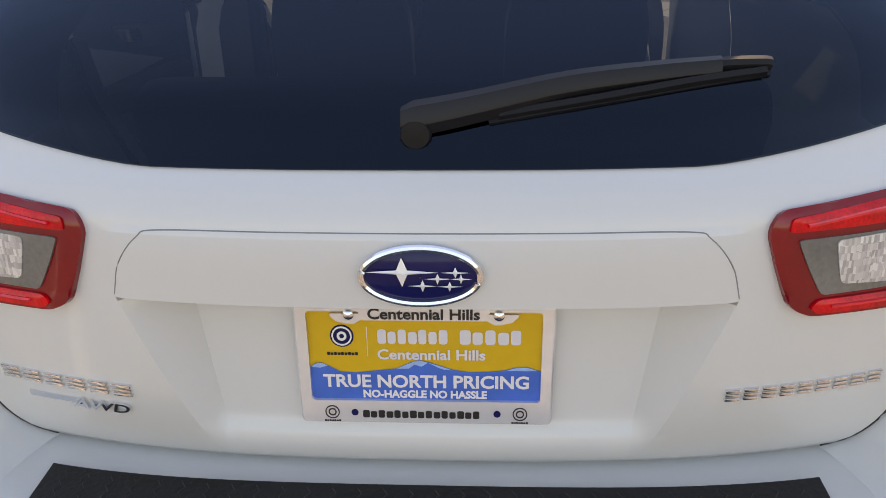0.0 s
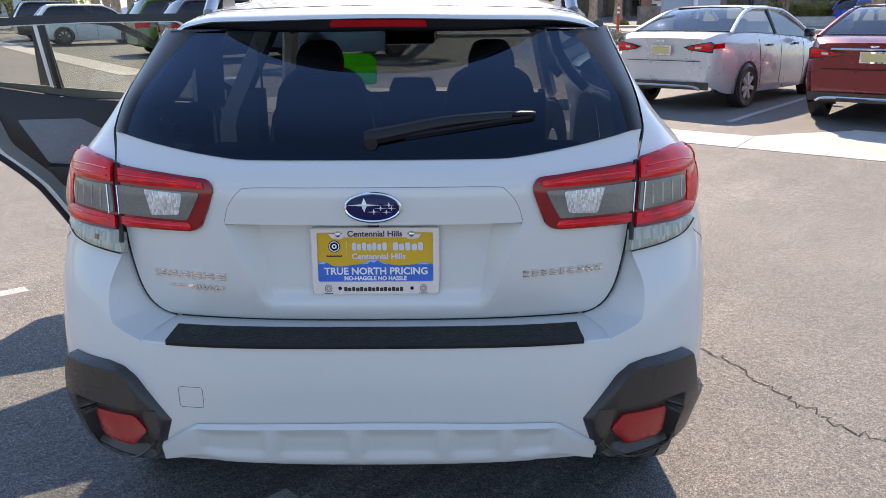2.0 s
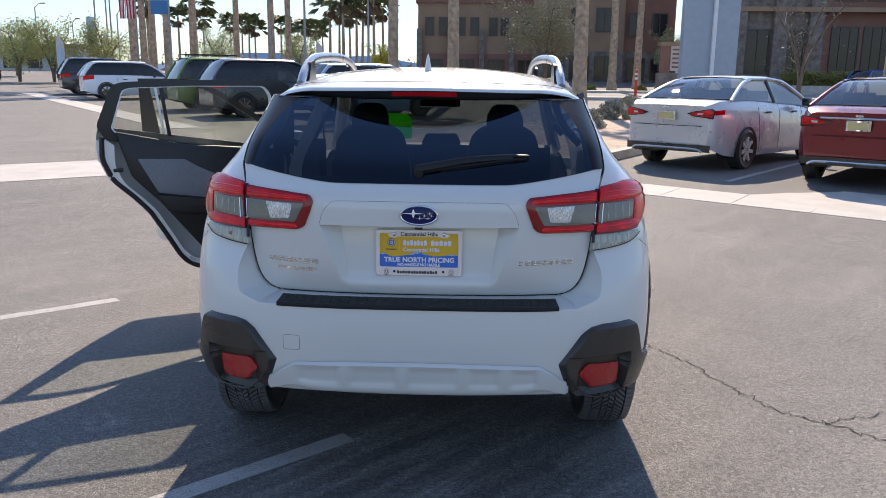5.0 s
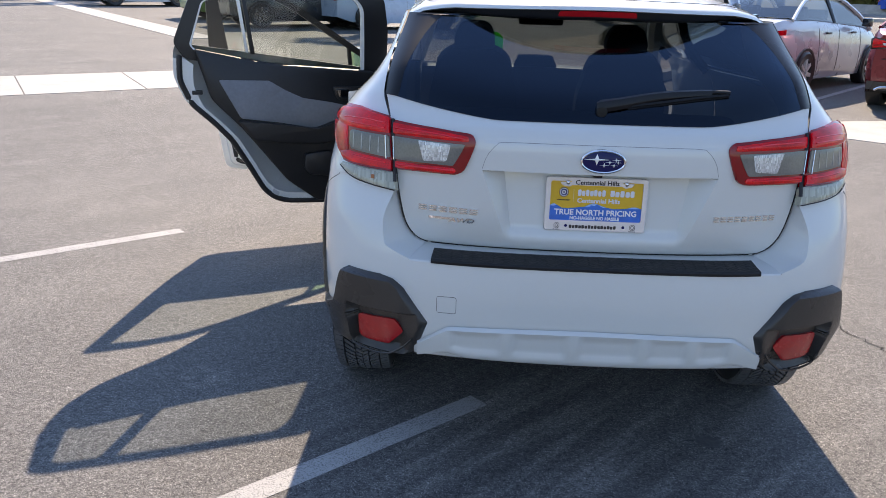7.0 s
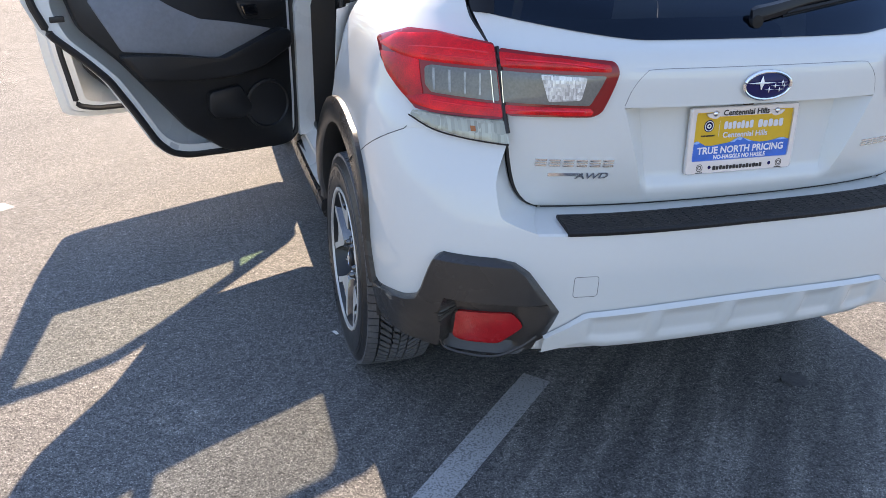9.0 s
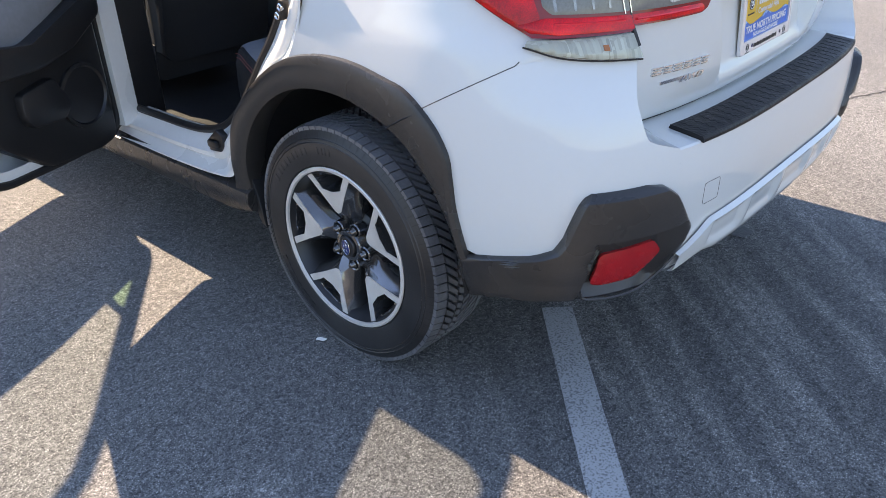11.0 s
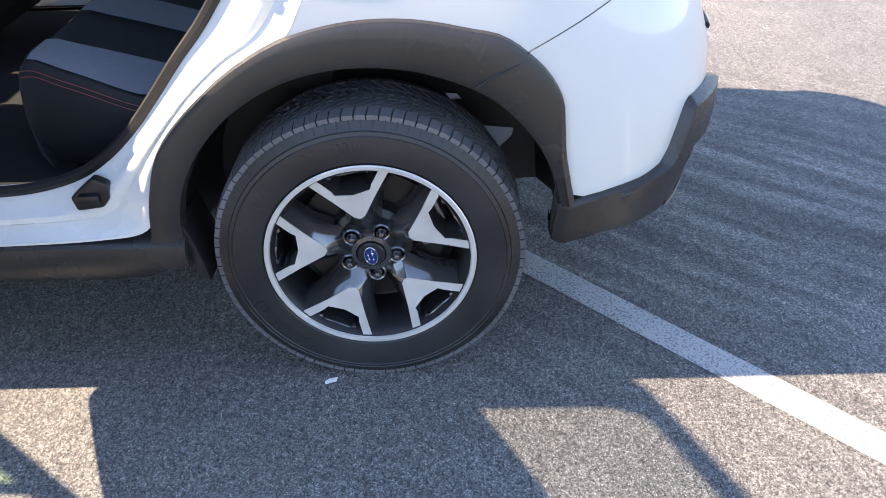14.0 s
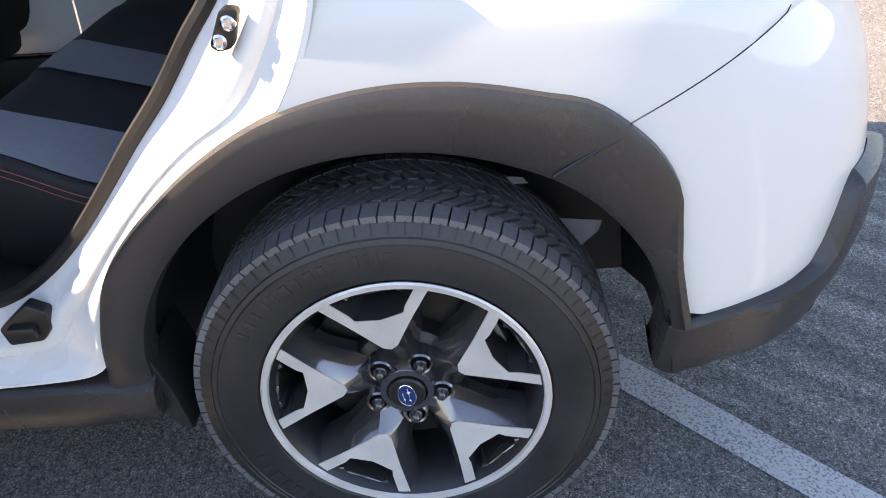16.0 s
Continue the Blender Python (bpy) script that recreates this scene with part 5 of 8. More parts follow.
grid(bm, [[(x * (1 - 0.22 * q), 2.36 - 0.66 * q + 0.10 * (1 - (x / 0.74) ** 2), 1.05 + 0.44 * q) for x in np.linspace(-0.74, 0.74, 13)] for q in np.linspace(0, 1, 6)])
part("windscreen", bm, CLEARGLASS, car, normals=False)
# floor pan, underside
bm = bmesh.new()
box(bm, -0.54, -0.62, 0.38, 0.54, 0.5, 0.62, 0.02)
part("boot_floor", bm, CARPET, car)
bm = bmesh.new()
box(bm, -0.79, 0.50, 0.32, 0.79, 2.3, 0.42, 0.02)
part("floor_pan", bm, CARPET, car)

# ---- cabin ----
def seat_back(name, x, y, z0, z1, w, lean, parent, grey=True):
    bm = bmesh.new()
    m = pose(x, y, z0, lean, 0, 0)
    h = z1 - z0
    if w > 1:
        box(bm, -w / 2, -0.07, 0, w / 2, 0.06, h, 0.05, m)
    else:
        prism(bm, rounded([(-w / 2, 0), (w / 2, 0), (w * 0.5, h * 0.62), (w * 0.40, h * 0.92), (w * 0.24, h), (-w * 0.24, h), (-w * 0.40, h * 0.92), (-w * 0.5, h * 0.62)], 0.06, 4), -0.07, 0.06, 0.03, f=lambda a, b, c: m @ Vector((a, b, c)))
    ob = part(name, bm, SEATCLOTH, parent)
    return ob


for x in (-0.395, 0.37):
    s = seat_back("front_seat", x, 1.28, 0.60, 1.265, 0.46, 14, car)
    bm = bmesh.new()
    box(bm, x - 0.25, 1.25, 0.50, x + 0.25, 1.78, 0.66, 0.05)
    part("seat_cushion", bm, SEATCLOTH, s)
    bm = bmesh.new()
    prism(bm, rounded([(-0.095, -0.02), (0.095, -0.02), (0.105, 0.10), (0.07, 0.172), (-0.07, 0.172), (-0.105, 0.10)], 0.05, 5), -0.05, 0.05, 0.02, f=lambda a, b, c: pose(x, 1.13, 1.195, 6) @ Vector((a, b, c)))
    part("headrest", bm, SEATCLOTH, s)
s = seat_back("rear_seat", 0.0, 0.16, 0.62, 1.10, 1.24, 20, car)
SEATZ = pchip([0.2, 0.35, 0.49, 0.62, 0.70, 0.76, 0.785], [0.60, 0.615, 0.645, 0.68, 0.70, 0.714, 0.708])
SEATX = pchip([0.2, 0.40, 0.44, 0.50, 0.65, 0.79], [0.5, 0.5, 0.58, 0.668, 0.635, 0.595])
bm = bmesh.new()
rows = []
for y, zz in [(0.775, 0.44), (0.80, 0.55), (0.806, 0.64), (0.80, 0.685)] + [(y, SEATZ(y)) for y in (0.785, 0.765, 0.74, 0.70, 0.65, 0.6, 0.55, 0.49, 0.42, 0.35, 0.27, 0.2)]:
    xo = SEATX(y)
    half = [(xo - 0.04, min(zz, 0.44)), (xo - 0.002, min(zz, 0.52)), (xo + 0.006, zz - 0.07), (xo + 0.004, zz - 0.03), (xo - 0.006, zz - 0.010), (xo - 0.03, zz), (xo - 0.08, zz + 0.004), (0.47, zz), (0.455, zz - 0.006), (0.36, zz - 0.004), (0.26, zz - 0.005), (0.245, zz), (0.12, zz + 0.002), (0.0, zz)]
    rows.append([Vector((-x, y, max(z, 0.44))) for x, z in half] + [Vector((x, y, max(z, 0.44))) for x, z in half[-2::-1]])
grid(bm, rows)
cu = part("bench_cushion", bm, SEATCLOTH, s, "dark rear bench with grey panels and red stitching")
for xa, xb in ((0, 0.47), (0.245, 0.06)):
    bm = bmesh.new()
    rows = []
    for y in np.linspace(0.25, 0.797, 22):
        a0 = (SEATX(y) - 0.012) if not xa else xa
        zz = SEATZ(min(y, 0.785)) - (0.02 if y > 0.79 else 0)
        rows.append([(-(a0 + (xb - a0) * k), y, zz + 0.005 - (0.006 if k == 0 and not xa else 0)) for k in np.linspace(0, 1, 5)])
    grid(bm, rows)
    part("cushion_panel", bm, SEATGREY, cu, "grey leather-look seat panel")
STITCH = paint("red_stitching", (0.26, 0.07, 0.06), 0.7)
for dz in (0.022, 0.036):
    bm = bmesh.new()
    tube(bm, [(-SEATX(y) - 0.007, y, SEATZ(min(y, 0.785)) - dz) for y in np.linspace(0.46, 0.79, 18)], 0.0010, 4)
    part("stitching", bm, STITCH, cu)
bm = bmesh.new()
grid(bm, [[(x, y, z - 0.02 * abs(x)) for x in np.linspace(-0.72, 0.72, 9)] for y, z in ((1.95, 0.45), (1.93, 0.80), (1.94, 1.02), (1.97, 1.072), (2.05, 1.085), (2.38, 1.055), (2.5, 1.0))])
dash = part("dashboard", bm, TRIM, car)
bm = bmesh.new()
prism(bm, rounded([(-0.155, 1.075), (0.115, 1.075), (0.085, 1.142), (-0.125, 1.142)], 0.012), 1.97, 2.06, 0.004)
part("dash_screen", bm, BLACK, dash)
bm = bmesh.new()
ring = [pose(-0.37, 1.83, 0.93, 65) @ Vector((0.185 * math.cos(a), 0.185 * math.sin(a), 0)) for a in np.linspace(0, 2 * math.pi, 33)[:-1]]
tube(bm, ring, 0.016, 8, closed=True)
box(bm, -0.08, -0.06, -0.03, 0.08, 0.06, 0.01, 0.02, pose(-0.37, 1.83, 0.93, 65))
part("steering_wheel", bm, TRIM, car)
bm = bmesh.new()
box(bm, -0.13, -0.02, -0.04, 0.13, 0.02, 0.04, 0.015, pose(-0.02, 1.72, 1.37, 0, 0, 0))
tube(bm, [(-0.02, 1.73, 1.40), (-0.02, 1.80, 1.46)], 0.012, 6)
part("rear_view_mirror", bm, BLACK, car)
bm = bmesh.new()
prism(bm, rounded([(-0.40, 1.10), (-0.225, 1.105), (-0.222, 1.235), (-0.255, 1.272), (-0.43, 1.275), (-0.44, 1.15)], 0.012), 2.02, 2.021)
part("price_tag", bm, GREENPAPER, car, "bright green paper tag behind the windscreen")
bm = bmesh.new()
grid(bm, [[(x, y, ZR(y) - drop(x) - 0.035) for x in np.linspace(-0.62, 0.62, 11)] for y in np.linspace(-0.30, 1.70, 12)])
part("headlining", bm, paint("grey_headlining", (0.05, 0.05, 0.052), 0.9), car)
bm = bmesh.new()
for sg in (-1, 1):
    grid(bm, [[skin(sg * (u_x(GAPX(min(max(z, 0.93), 1.43)), z) + (1 + 0.09 - _Y0(z) - u_x(GAPX(min(max(z, 0.93), 1.43)), z)) * k), z) + Vector((-sg * (0.035 + 0.03 * (1 - k)), 0.02, 0)) for k in np.linspace(0, 1, 12)] for z in np.linspace(0.975, 1.45, 12)])
grid(bm, [[(x, tail(x, 1.1) + 0.07 + q * 0.02, 0.66 + 0.46 * q) for x in np.linspace(-0.6, 0.6, 9)] for q in np.linspace(0, 1, 5)])
part("boot_lining", bm, SATIN, car)
# safety-belt strap hanging at the pillar
bm = bmesh.new()
grid(bm, [[(-0.68 + 0.012 * math.sin(q * 3), 1.12 + k * 0.046, 1.40 - 0.75 * q) for k in (0, 1)] for q in np.linspace(0, 1, 8)])
part("safety_belt", bm, paint("belt_grey", (0.05, 0.05, 0.05), 0.8), car)

# ---- the two open driver-side doors ----
# local x runs from the hinge to the latch, y points to the cabin side
def open_door(name, hinge, ang, edge, win, front, label):
    d = new(name)
    d.parent = car
    d.matrix_basis = pose(*hinge, 0, 0, ang)
    d["label"] = label
    bm = bmesh.new()
    P = rounded(edge, 0.03, 3)
    c = Vector((0.5, 0.8))
    inw = lambda p, s: (p[0] + (c.x - p[0]) * s, p[1] + (c.y - p[1]) * s)
    # outer skin bulges away from the cabin
    rows = [[Vector((x, 0.0, z)) for x, z in P], [Vector((x, -0.014, z)) for x, z in P]]
    rows += [[Vector((inw(p, s)[0], -0.014 - b, inw(p, s)[1])) for p in P] for s, b in ((0.01, 0.006), (0.05, 0.018), (0.15, 0.045), (0.4, 0.08), (0.8, 0.095))]
    vs = grid(bm, rows, close=True)
    bm.faces.new(vs[-1])
    # cabin-side flange
    fl = [[Vector((x, 0.0, z)) for x, z in P]] + [[Vector((inw(p, s)[0], y, inw(p, s)[1])) for p in P] for s, y in ((0.02, 0.004), (0.045, 0.004), (0.055, 0.022), (0.16, 0.024))]
    vs = grid(bm, fl, close=True)
    ends = (edge[0], edge[-1])
    belt = [f for f in bm.faces if f.calc_center_median().y > 0.001 and f.calc_center_median().z > np.interp(f.calc_center_median().x, [ends[0][0], ends[1][0]], [ends[0][1], ends[1][1]]) - 0.075]
    bmesh.ops.delete(bm, geom=belt, context="FACES")
    return d, bm, P, inw


HINGE, ANG = (-0.87, 1.18, 0), -156.9
# lower half: skin and flange up to the belt; window frame is a separate part
low = [(0.0, 1.10), (-0.005, 0.60), (0.0, 0.44), (0.05, 0.395), (0.30, 0.40), (0.53, 0.412), (0.60, 0.435), (0.655, 0.485), (0.735, 0.63), (0.815, 0.765), (0.895, 0.852), (1.005, 0.955), (1.055, 1.075), (1.05, 1.19), (1.035, 1.235)]
door, bm, P, inw = open_door("rear_door", HINGE, ANG, low, None, None, "open white rear door with black trim inside")
me = bpy.data.meshes.new("rear_door")
bmesh.ops.recalc_face_normals(bm, faces=bm.faces)
bm.to_mesh(me); bm.free()
skin_ob = link_mesh("door_shell", me, JAMB, door, "white door skin and flange", 40)
# seal all round
bm = bmesh.new()
S = [inw(p, 0.05) for p in P if p[1] < 1.2]
tube(bm, [(x, 0.020, z) for x, z in S], 0.014, 8)
part("door_seal", bm, SEAL, door)
# window frame: black outside, light strip inside
frame_o = rounded([(-0.01, 1.07), (-0.02, 1.30), (0.0, 1.455), (0.06, 1.489), (0.55, 1.486), (0.90, 1.472), (0.958, 1.452), (1.048, 1.235), (1.0, 1.16), (0.55, 1.09)], 0.025, 3)
frame_i = rounded([(0.125, 1.09), (0.125, 1.25), (0.125, 1.40), (0.16, 1.452), (0.55, 1.450), (0.86, 1.437), (0.90, 1.425), (0.965, 1.222), (0.94, 1.20), (0.55, 1.125)], 0.025, 3)
bm = bmesh.new()
mid = [(a[0] * 0.12 + b[0] * 0.88, a[1] * 0.12 + b[1] * 0.88) for a, b in zip(frame_o, frame_i)]
grid(bm, [[(x, -0.010, z) for x, z in frame_i], [(x, -0.010, z) for x, z in frame_o], [(x, 0.010, z) for x, z in frame_o], [(x, 0.014, z) for x, z in mid]], close=True)
fr = part("window_frame", bm, SATIN, door, "black door window frame", angle=40)
bm = bmesh.new()
grid(bm, [[(x, 0.0142, z) for x, z in mid], [(x, 0.012, z) for x, z in frame_i], [(x, -0.004, z) for x, z in frame_i]], close=True)
part("frame_inner_strip", bm, JAMB, fr, "pale inner window frame strip", angle=30)
bm = bmesh.new()
prism(bm, [(0.695, 1.185), (0.708, 1.19), (0.744, 1.455), (0.73, 1.457)], -0.018, 0.012, 0.003)
part("quarter_light_bar", bm, JAMB, fr)
bm = bmesh.new()
prism(bm, [(0.664, 1.18), (0.684, 1.183), (0.718, 1.457), (0.70, 1.458)], -0.018, 0.008, 0.003)
part("glass_run", bm, SEAL, fr)
bm = bmesh.new()
bm.faces.new([bm.verts.new((0.53 + (x - 0.53) * 1.01, -0.006, 1.30 + (z - 1.30) * 1.02)) for x, z in frame_i])
part("door_window", bm, DOORGLASS, door, "tinted door window", normals=False)
# trim panel with grey insert, armrest, pull pocket, speaker
trim = rounded([(0.055, 1.098), (0.05, 0.60), (0.055, 0.42), (0.13, 0.402), (0.37, 0.425), (0.525, 0.54), (0.745, 0.82), (0.885, 0.965), (0.945, 1.17), (0.955, 1.21), (0.60, 1.14)], 0.03, 3)
bm = bmesh.new()
prism(bm, trim, 0.0, 0.045, 0.015)
tp = part("trim_panel", bm, TRIM, door, "black moulded door trim", angle=40)
bm = bmesh.new()
prism(bm, rounded([(0.85, 1.062), (0.605, 1.056), (0.53, 1.01), (0.44, 0.968), (0.30, 0.945), (0.135, 0.908), (0.37, 0.81), (0.55, 0.845), (0.75, 0.872)], 0.012, 3), 0.04, 0.049, 0.003)
part("fabric_insert", bm, GREYCLOTH, tp, "blue-grey fabric insert")
bm = bmesh.new()
arm = rounded([(0.77, 0.865), (0.56, 0.842), (0.38, 0.815), (0.10, 0.915), (0.055, 0.895), (0.06, 0.84), (0.20, 0.765), (0.34, 0.735), (0.50, 0.74), (0.70, 0.765)], 0.02, 3)
prism(bm, arm, 0.03, 0.095, 0.02)
part("armrest", bm, TRIM, tp, angle=50)
bm = bmesh.new()
prism(bm, rounded([(0.29, 1.025), (0.075, 1.02), (0.08, 0.97), (0.13, 0.945), (0.26, 0.955)], 0.02, 3), 0.04, 0.053, 0.006)
hb = part("handle_bezel", bm, SATIN, tp)
bm = bmesh.new()
prism(bm, rounded([(0.275, 1.012), (0.20, 1.01), (0.195, 0.965), (0.255, 0.967)], 0.012, 3), 0.05, 0.062, 0.004)
part("inner_handle", bm, BLACK, hb, "dark inner door handle")
bm = bmesh.new()
lathe(bm, [(0.105, 0.044), (0.105, 0.055), (0.095, 0.058), (0.09, 0.05), (0.0001, 0.052)], 32, Matrix.Translation((0.175, 0, 0.60)) @ Matrix.Rotation(radians(90), 4, "Z"))
part("speaker_grille", bm, TRIM, tp)
bm = bmesh.new()
prism(bm, rounded([(0.44, 0.685), (0.30, 0.70), (0.25, 0.60), (0.29, 0.56), (0.42, 0.575), (0.445, 0.61)], 0.02, 3), 0.04, 0.075, 0.012)
part("door_pocket", bm, TRIM, tp)
bm = bmesh.new()
box(bm, 0.925, 0.004, 0.99, 0.975, 0.03, 1.01, 0.004)
part("door_latch", bm, SATIN, door)
bm = bmesh.new()
prism(bm, [(0.575, 0.46), (0.61, 0.475), (0.60, 0.50), (0.57, 0.48)], 0.02, 0.027)
part("sticker", bm, paint("white_sticker", (0.5, 0.5, 0.5), 0.5), door)
bm = bmesh.new()
box(bm, -0.075, -0.03, 0.93, 0.01, 0.01, 0.99, 0.006); box(bm, -0.075, -0.03, 0.60, 0.01, 0.01, 0.66, 0.006)
tube(bm, [(-0.12, 0.02, 0.80), (0.03, 0.02, 0.79)], 0.006, 6)
part("door_hinge", bm, JAMB, door)

# front door
H2, A2 = (-0.87, 2.216, 0), -155.4
low2 = [(0.06, 0.95), (0.0, 0.80), (0.0, 0.40), (0.05, 0.365), (0.5, 0.375), (1.05, 0.40), (1.147, 0.425), (1.19, 0.70), (1.205, 0.87), (1.21, 1.02)]
fd, bm, P, inw = open_door("front_door", H2, A2, low2, None, None, "open white front door with tinted window")
me = bpy.data.meshes.new("front_door")
bmesh.ops.recalc_face_normals(bm, faces=bm.faces)
bm.to_mesh(me); bm.free()
link_mesh("door_shell", me, JAMB, fd, "white door skin and flange", 40)
bm = bmesh.new()
S = [inw(p, 0.10) for p in P if p[1] < 1.15]
tube(bm, [(x, 0.020, z) for x, z in S], 0.014, 8)
part("door_seal", bm, SEAL, fd)
bm = bmesh.new()
prism(bm, rounded([(0.06, 0.94), (0.06, 0.43), (0.84, 0.44), (1.02, 0.62), (1.12, 1.0)], 0.04, 3), 0.0, 0.05, 0.015)
part("trim_panel", bm, TRIM, fd, "black moulded door trim")
fo = [(0.05, 0.95), (0.10, 1.01), (0.28, 1.13), (0.47, 1.255), (0.68, 1.395), (0.82, 1.462), (1.0, 1.488), (1.218, 1.487), (1.205, 0.98), (0.6, 0.96)]
fi = [(0.145, 1.005), (0.16, 1.015), (0.30, 1.10), (0.48, 1.218), (0.69, 1.358), (0.83, 1.43), (1.0, 1.453), (1.15, 1.44), (1.085, 1.045), (0.6, 1.045)]
bm = bmesh.new()
grid(bm, [[(x, -0.02, z) for x, z in fi], [(x, -0.02, z) for x, z in fo], [(x, 0.014, z) for x, z in fo], [(x, 0.014, z) for x, z in fi], [(x, -0.02, z) for x, z in fi]], close=True)
ff = part("window_frame", bm, SATIN, fd, "black door window frame", angle=30)
bm = bmesh.new()
prism(bm, [(0.330, 1.0), (0.352, 1.0), (0.366, 1.15), (0.344, 1.135)], -0.015, 0.01)
part("quarter_light_bar", bm, SEAL, ff)
bm = bmesh.new()
bm.faces.new([bm.verts.new((x, -0.005, z)) for x, z in ((0.366, 1.143), (0.48, 1.22), (0.69, 1.36), (0.83, 1.432), (1.0, 1.455), (1.152, 1.442), (1.087, 1.043), (0.6, 1.043), (0.352, 1.02))])
part("door_window", bm, CLEARGLASS, fd, "clear door window", normals=False)
bm = bmesh.new()
bm.faces.new([bm.verts.new((x, -0.005, z)) for x, z in ((0.143, 1.003), (0.158, 1.017), (0.30, 1.102), (0.344, 1.128), (0.332, 1.01))])
part("quarter_light", bm, GREENGLASS, fd, "small green-tinted quarter light", normals=False)
bm = bmesh.new()
box(bm, 0.10, -0.32, 0.99, 0.24, -0.14, 1.13, 0.04)
box(bm, 0.13, -0.17, 0.99, 0.18, -0.06, 1.025, 0.01)
part("door_mirror", bm, WHITE, fd, "white door mirror")

# dealer plate in a mirror-bright frame, leaning with the recess
PLATE_YELLOW = paint("plate_yellow", (0.72, 0.42, 0.02), 0.35, vary=0.03)
PLATE_BLUE = paint("plate_blue", (0.02, 0.14, 0.55), 0.35, vary=0.08, scale=30)
PLATE_SNOW = paint("plate_pale_blue", (0.28, 0.47, 0.78), 0.35, vary=0.1, scale=60)
PLATE_CHROME = paint("bright_plate_frame", (0.80, 0.81, 0.83), 0.12, metal=0.5, vary=0.03)
INK = paint("black_ink", (0.012, 0.012, 0.014), 0.4, vary=0.02)
WHITEINK = paint("white_ink", (0.78, 0.78, 0.78), 0.4, vary=0.02)
PALEINK = paint("pale_lilac_ink", (0.70, 0.68, 0.72), 0.4, vary=0.02)
PM = pose(0, -0.7085, 0.8985, -3.0, 0, 0) @ Matrix.Diagonal((0.985, 1, 1.03, 1))
plate = new("number_plate")
plate.parent = car
plate.matrix_basis = PM
plate["label"] = "yellow and blue dealer plate in a shiny frame"
bm = bmesh.new()
outer = rounded([(-0.157, -0.081), (0.157, -0.081), (0.157, 0.081), (-0.157, 0.081)], 0.008)
inner = rounded([(-0.142, -0.0495), (0.142, -0.0495), (0.142, 0.069), (-0.142, 0.069)], 0.006)
mid = [(a[0] * 0.985, a[1] * 0.975) for a in outer]
grid(bm, [[(x, 0.004, z) for x, z in outer], [(x, -0.004, z) for x, z in outer], [(x, -0.006, z) for x, z in mid], [(x, -0.006, z) for x, z in inner], [(x, -0.001, z) for x, z in inner]], close=True)
for sx in (-1, 1):
    prism(bm, rounded([(sx * 0.055, 0.066), (sx * 0.115, 0.066), (sx * 0.106, 0.056), (sx * 0.086, 0.052), (sx * 0.072, 0.060)], 0.004), -0.001, -0.0058)
prism(bm, rounded([(-0.080, 0.072), (0.080, 0.072), (0.076, 0.0575), (-0.076, 0.0575)], 0.004), -0.001, -0.0056)
fr = part("plate_frame", bm, PLATE_CHROME, plate, "mirror-bright chrome plate frame", angle=30)
bm = bmesh.new()
prism(bm, [(-0.146, -0.058), (0.146, -0.058), (0.146, 0.073), (-0.146, 0.073)], 0.0035, -0.0005)
part("plate_sheet", bm, PLATE_YELLOW, plate)
bm = bmesh.new()
top = [(-0.142, 0.004), (-0.135, 0.009), (-0.128, 0.010), (-0.117, 0.0045), (-0.105, -0.002), (-0.085, -0.003), (-0.06, 0.000), (-0.035, 0.003), (-0.025, 0.008), (-0.014, 0.013), (-0.006, 0.0145), (0.006, 0.0115), (0.02, 0.007), (0.035, 0.002), (0.055, -0.001), (0.08, 0.0), (0.097, 0.002), (0.112, 0.006), (0.126, 0.0065), (0.142, 0.001)]
a = [bm.verts.new((x, -0.0012, -0.054)) for x, z in top]
b = [bm.verts.new((x, -0.0012, z - 0.0105)) for x, z in top]
for i in range(len(top) - 1):
    bm.faces.new((a[i], a[i + 1], b[i + 1], b[i]))
part("plate_ridge", bm, PLATE_BLUE, plate)
for pts in (((-0.035, 0.0028), (-0.014, 0.0128), (-0.006, 0.0143), (0.004, 0.0115), (-0.004, 0.006), (-0.013, 0.0085), (-0.02, 0.003)), ((0.004, 0.0115), (0.02, 0.0065), (0.033, 0.0018), (0.022, 0.0025), (0.014, 0.006)), ((-0.141, 0.004), (-0.134, 0.0088), (-0.128, 0.0098), (-0.12, 0.006), (-0.13, 0.003)), ((0.1, 0.002), (0.113, 0.0058), (0.126, 0.0063), (0.138, 0.002), (0.122, 0.0015))):
    bm = bmesh.new()
    bm.faces.new([bm.verts.new((x, -0.0018, z - 0.0105)) for x, z in pts])
    part("plate_snow_cap", bm, PLATE_SNOW, plate)


def words(txt, size, x, z, mat, y, align="CENTER", sx=1.0, bold=0.0):
    me = text_mesh(txt, size, 0.0, align, bold)
    for v in me.vertices:
        v.co = Vector((x + v.co.x * sx, y, z + v.co.y))
    return link_mesh("lettering", me, mat, plate)


def bars(x0, x1, z, hgt, n, mat, y):
    w = (x1 - x0) / n
    for i in range(n):
        bm = bmesh.new()
        k = 0.80 if i % 3 else 0.86
        q = hgt / 2 * (1 if i % 2 == 0 else 0.7)
        prism(bm, rounded([(x0 + i * w, z - hgt / 2), (x0 + i * w + w * k, z - hgt / 2), (x0 + i * w + w * k, z + q), (x0 + i * w, z + q)], hgt * 0.2, 2), y, y - 0.0004)
        part("name_bar", bm, mat, plate)


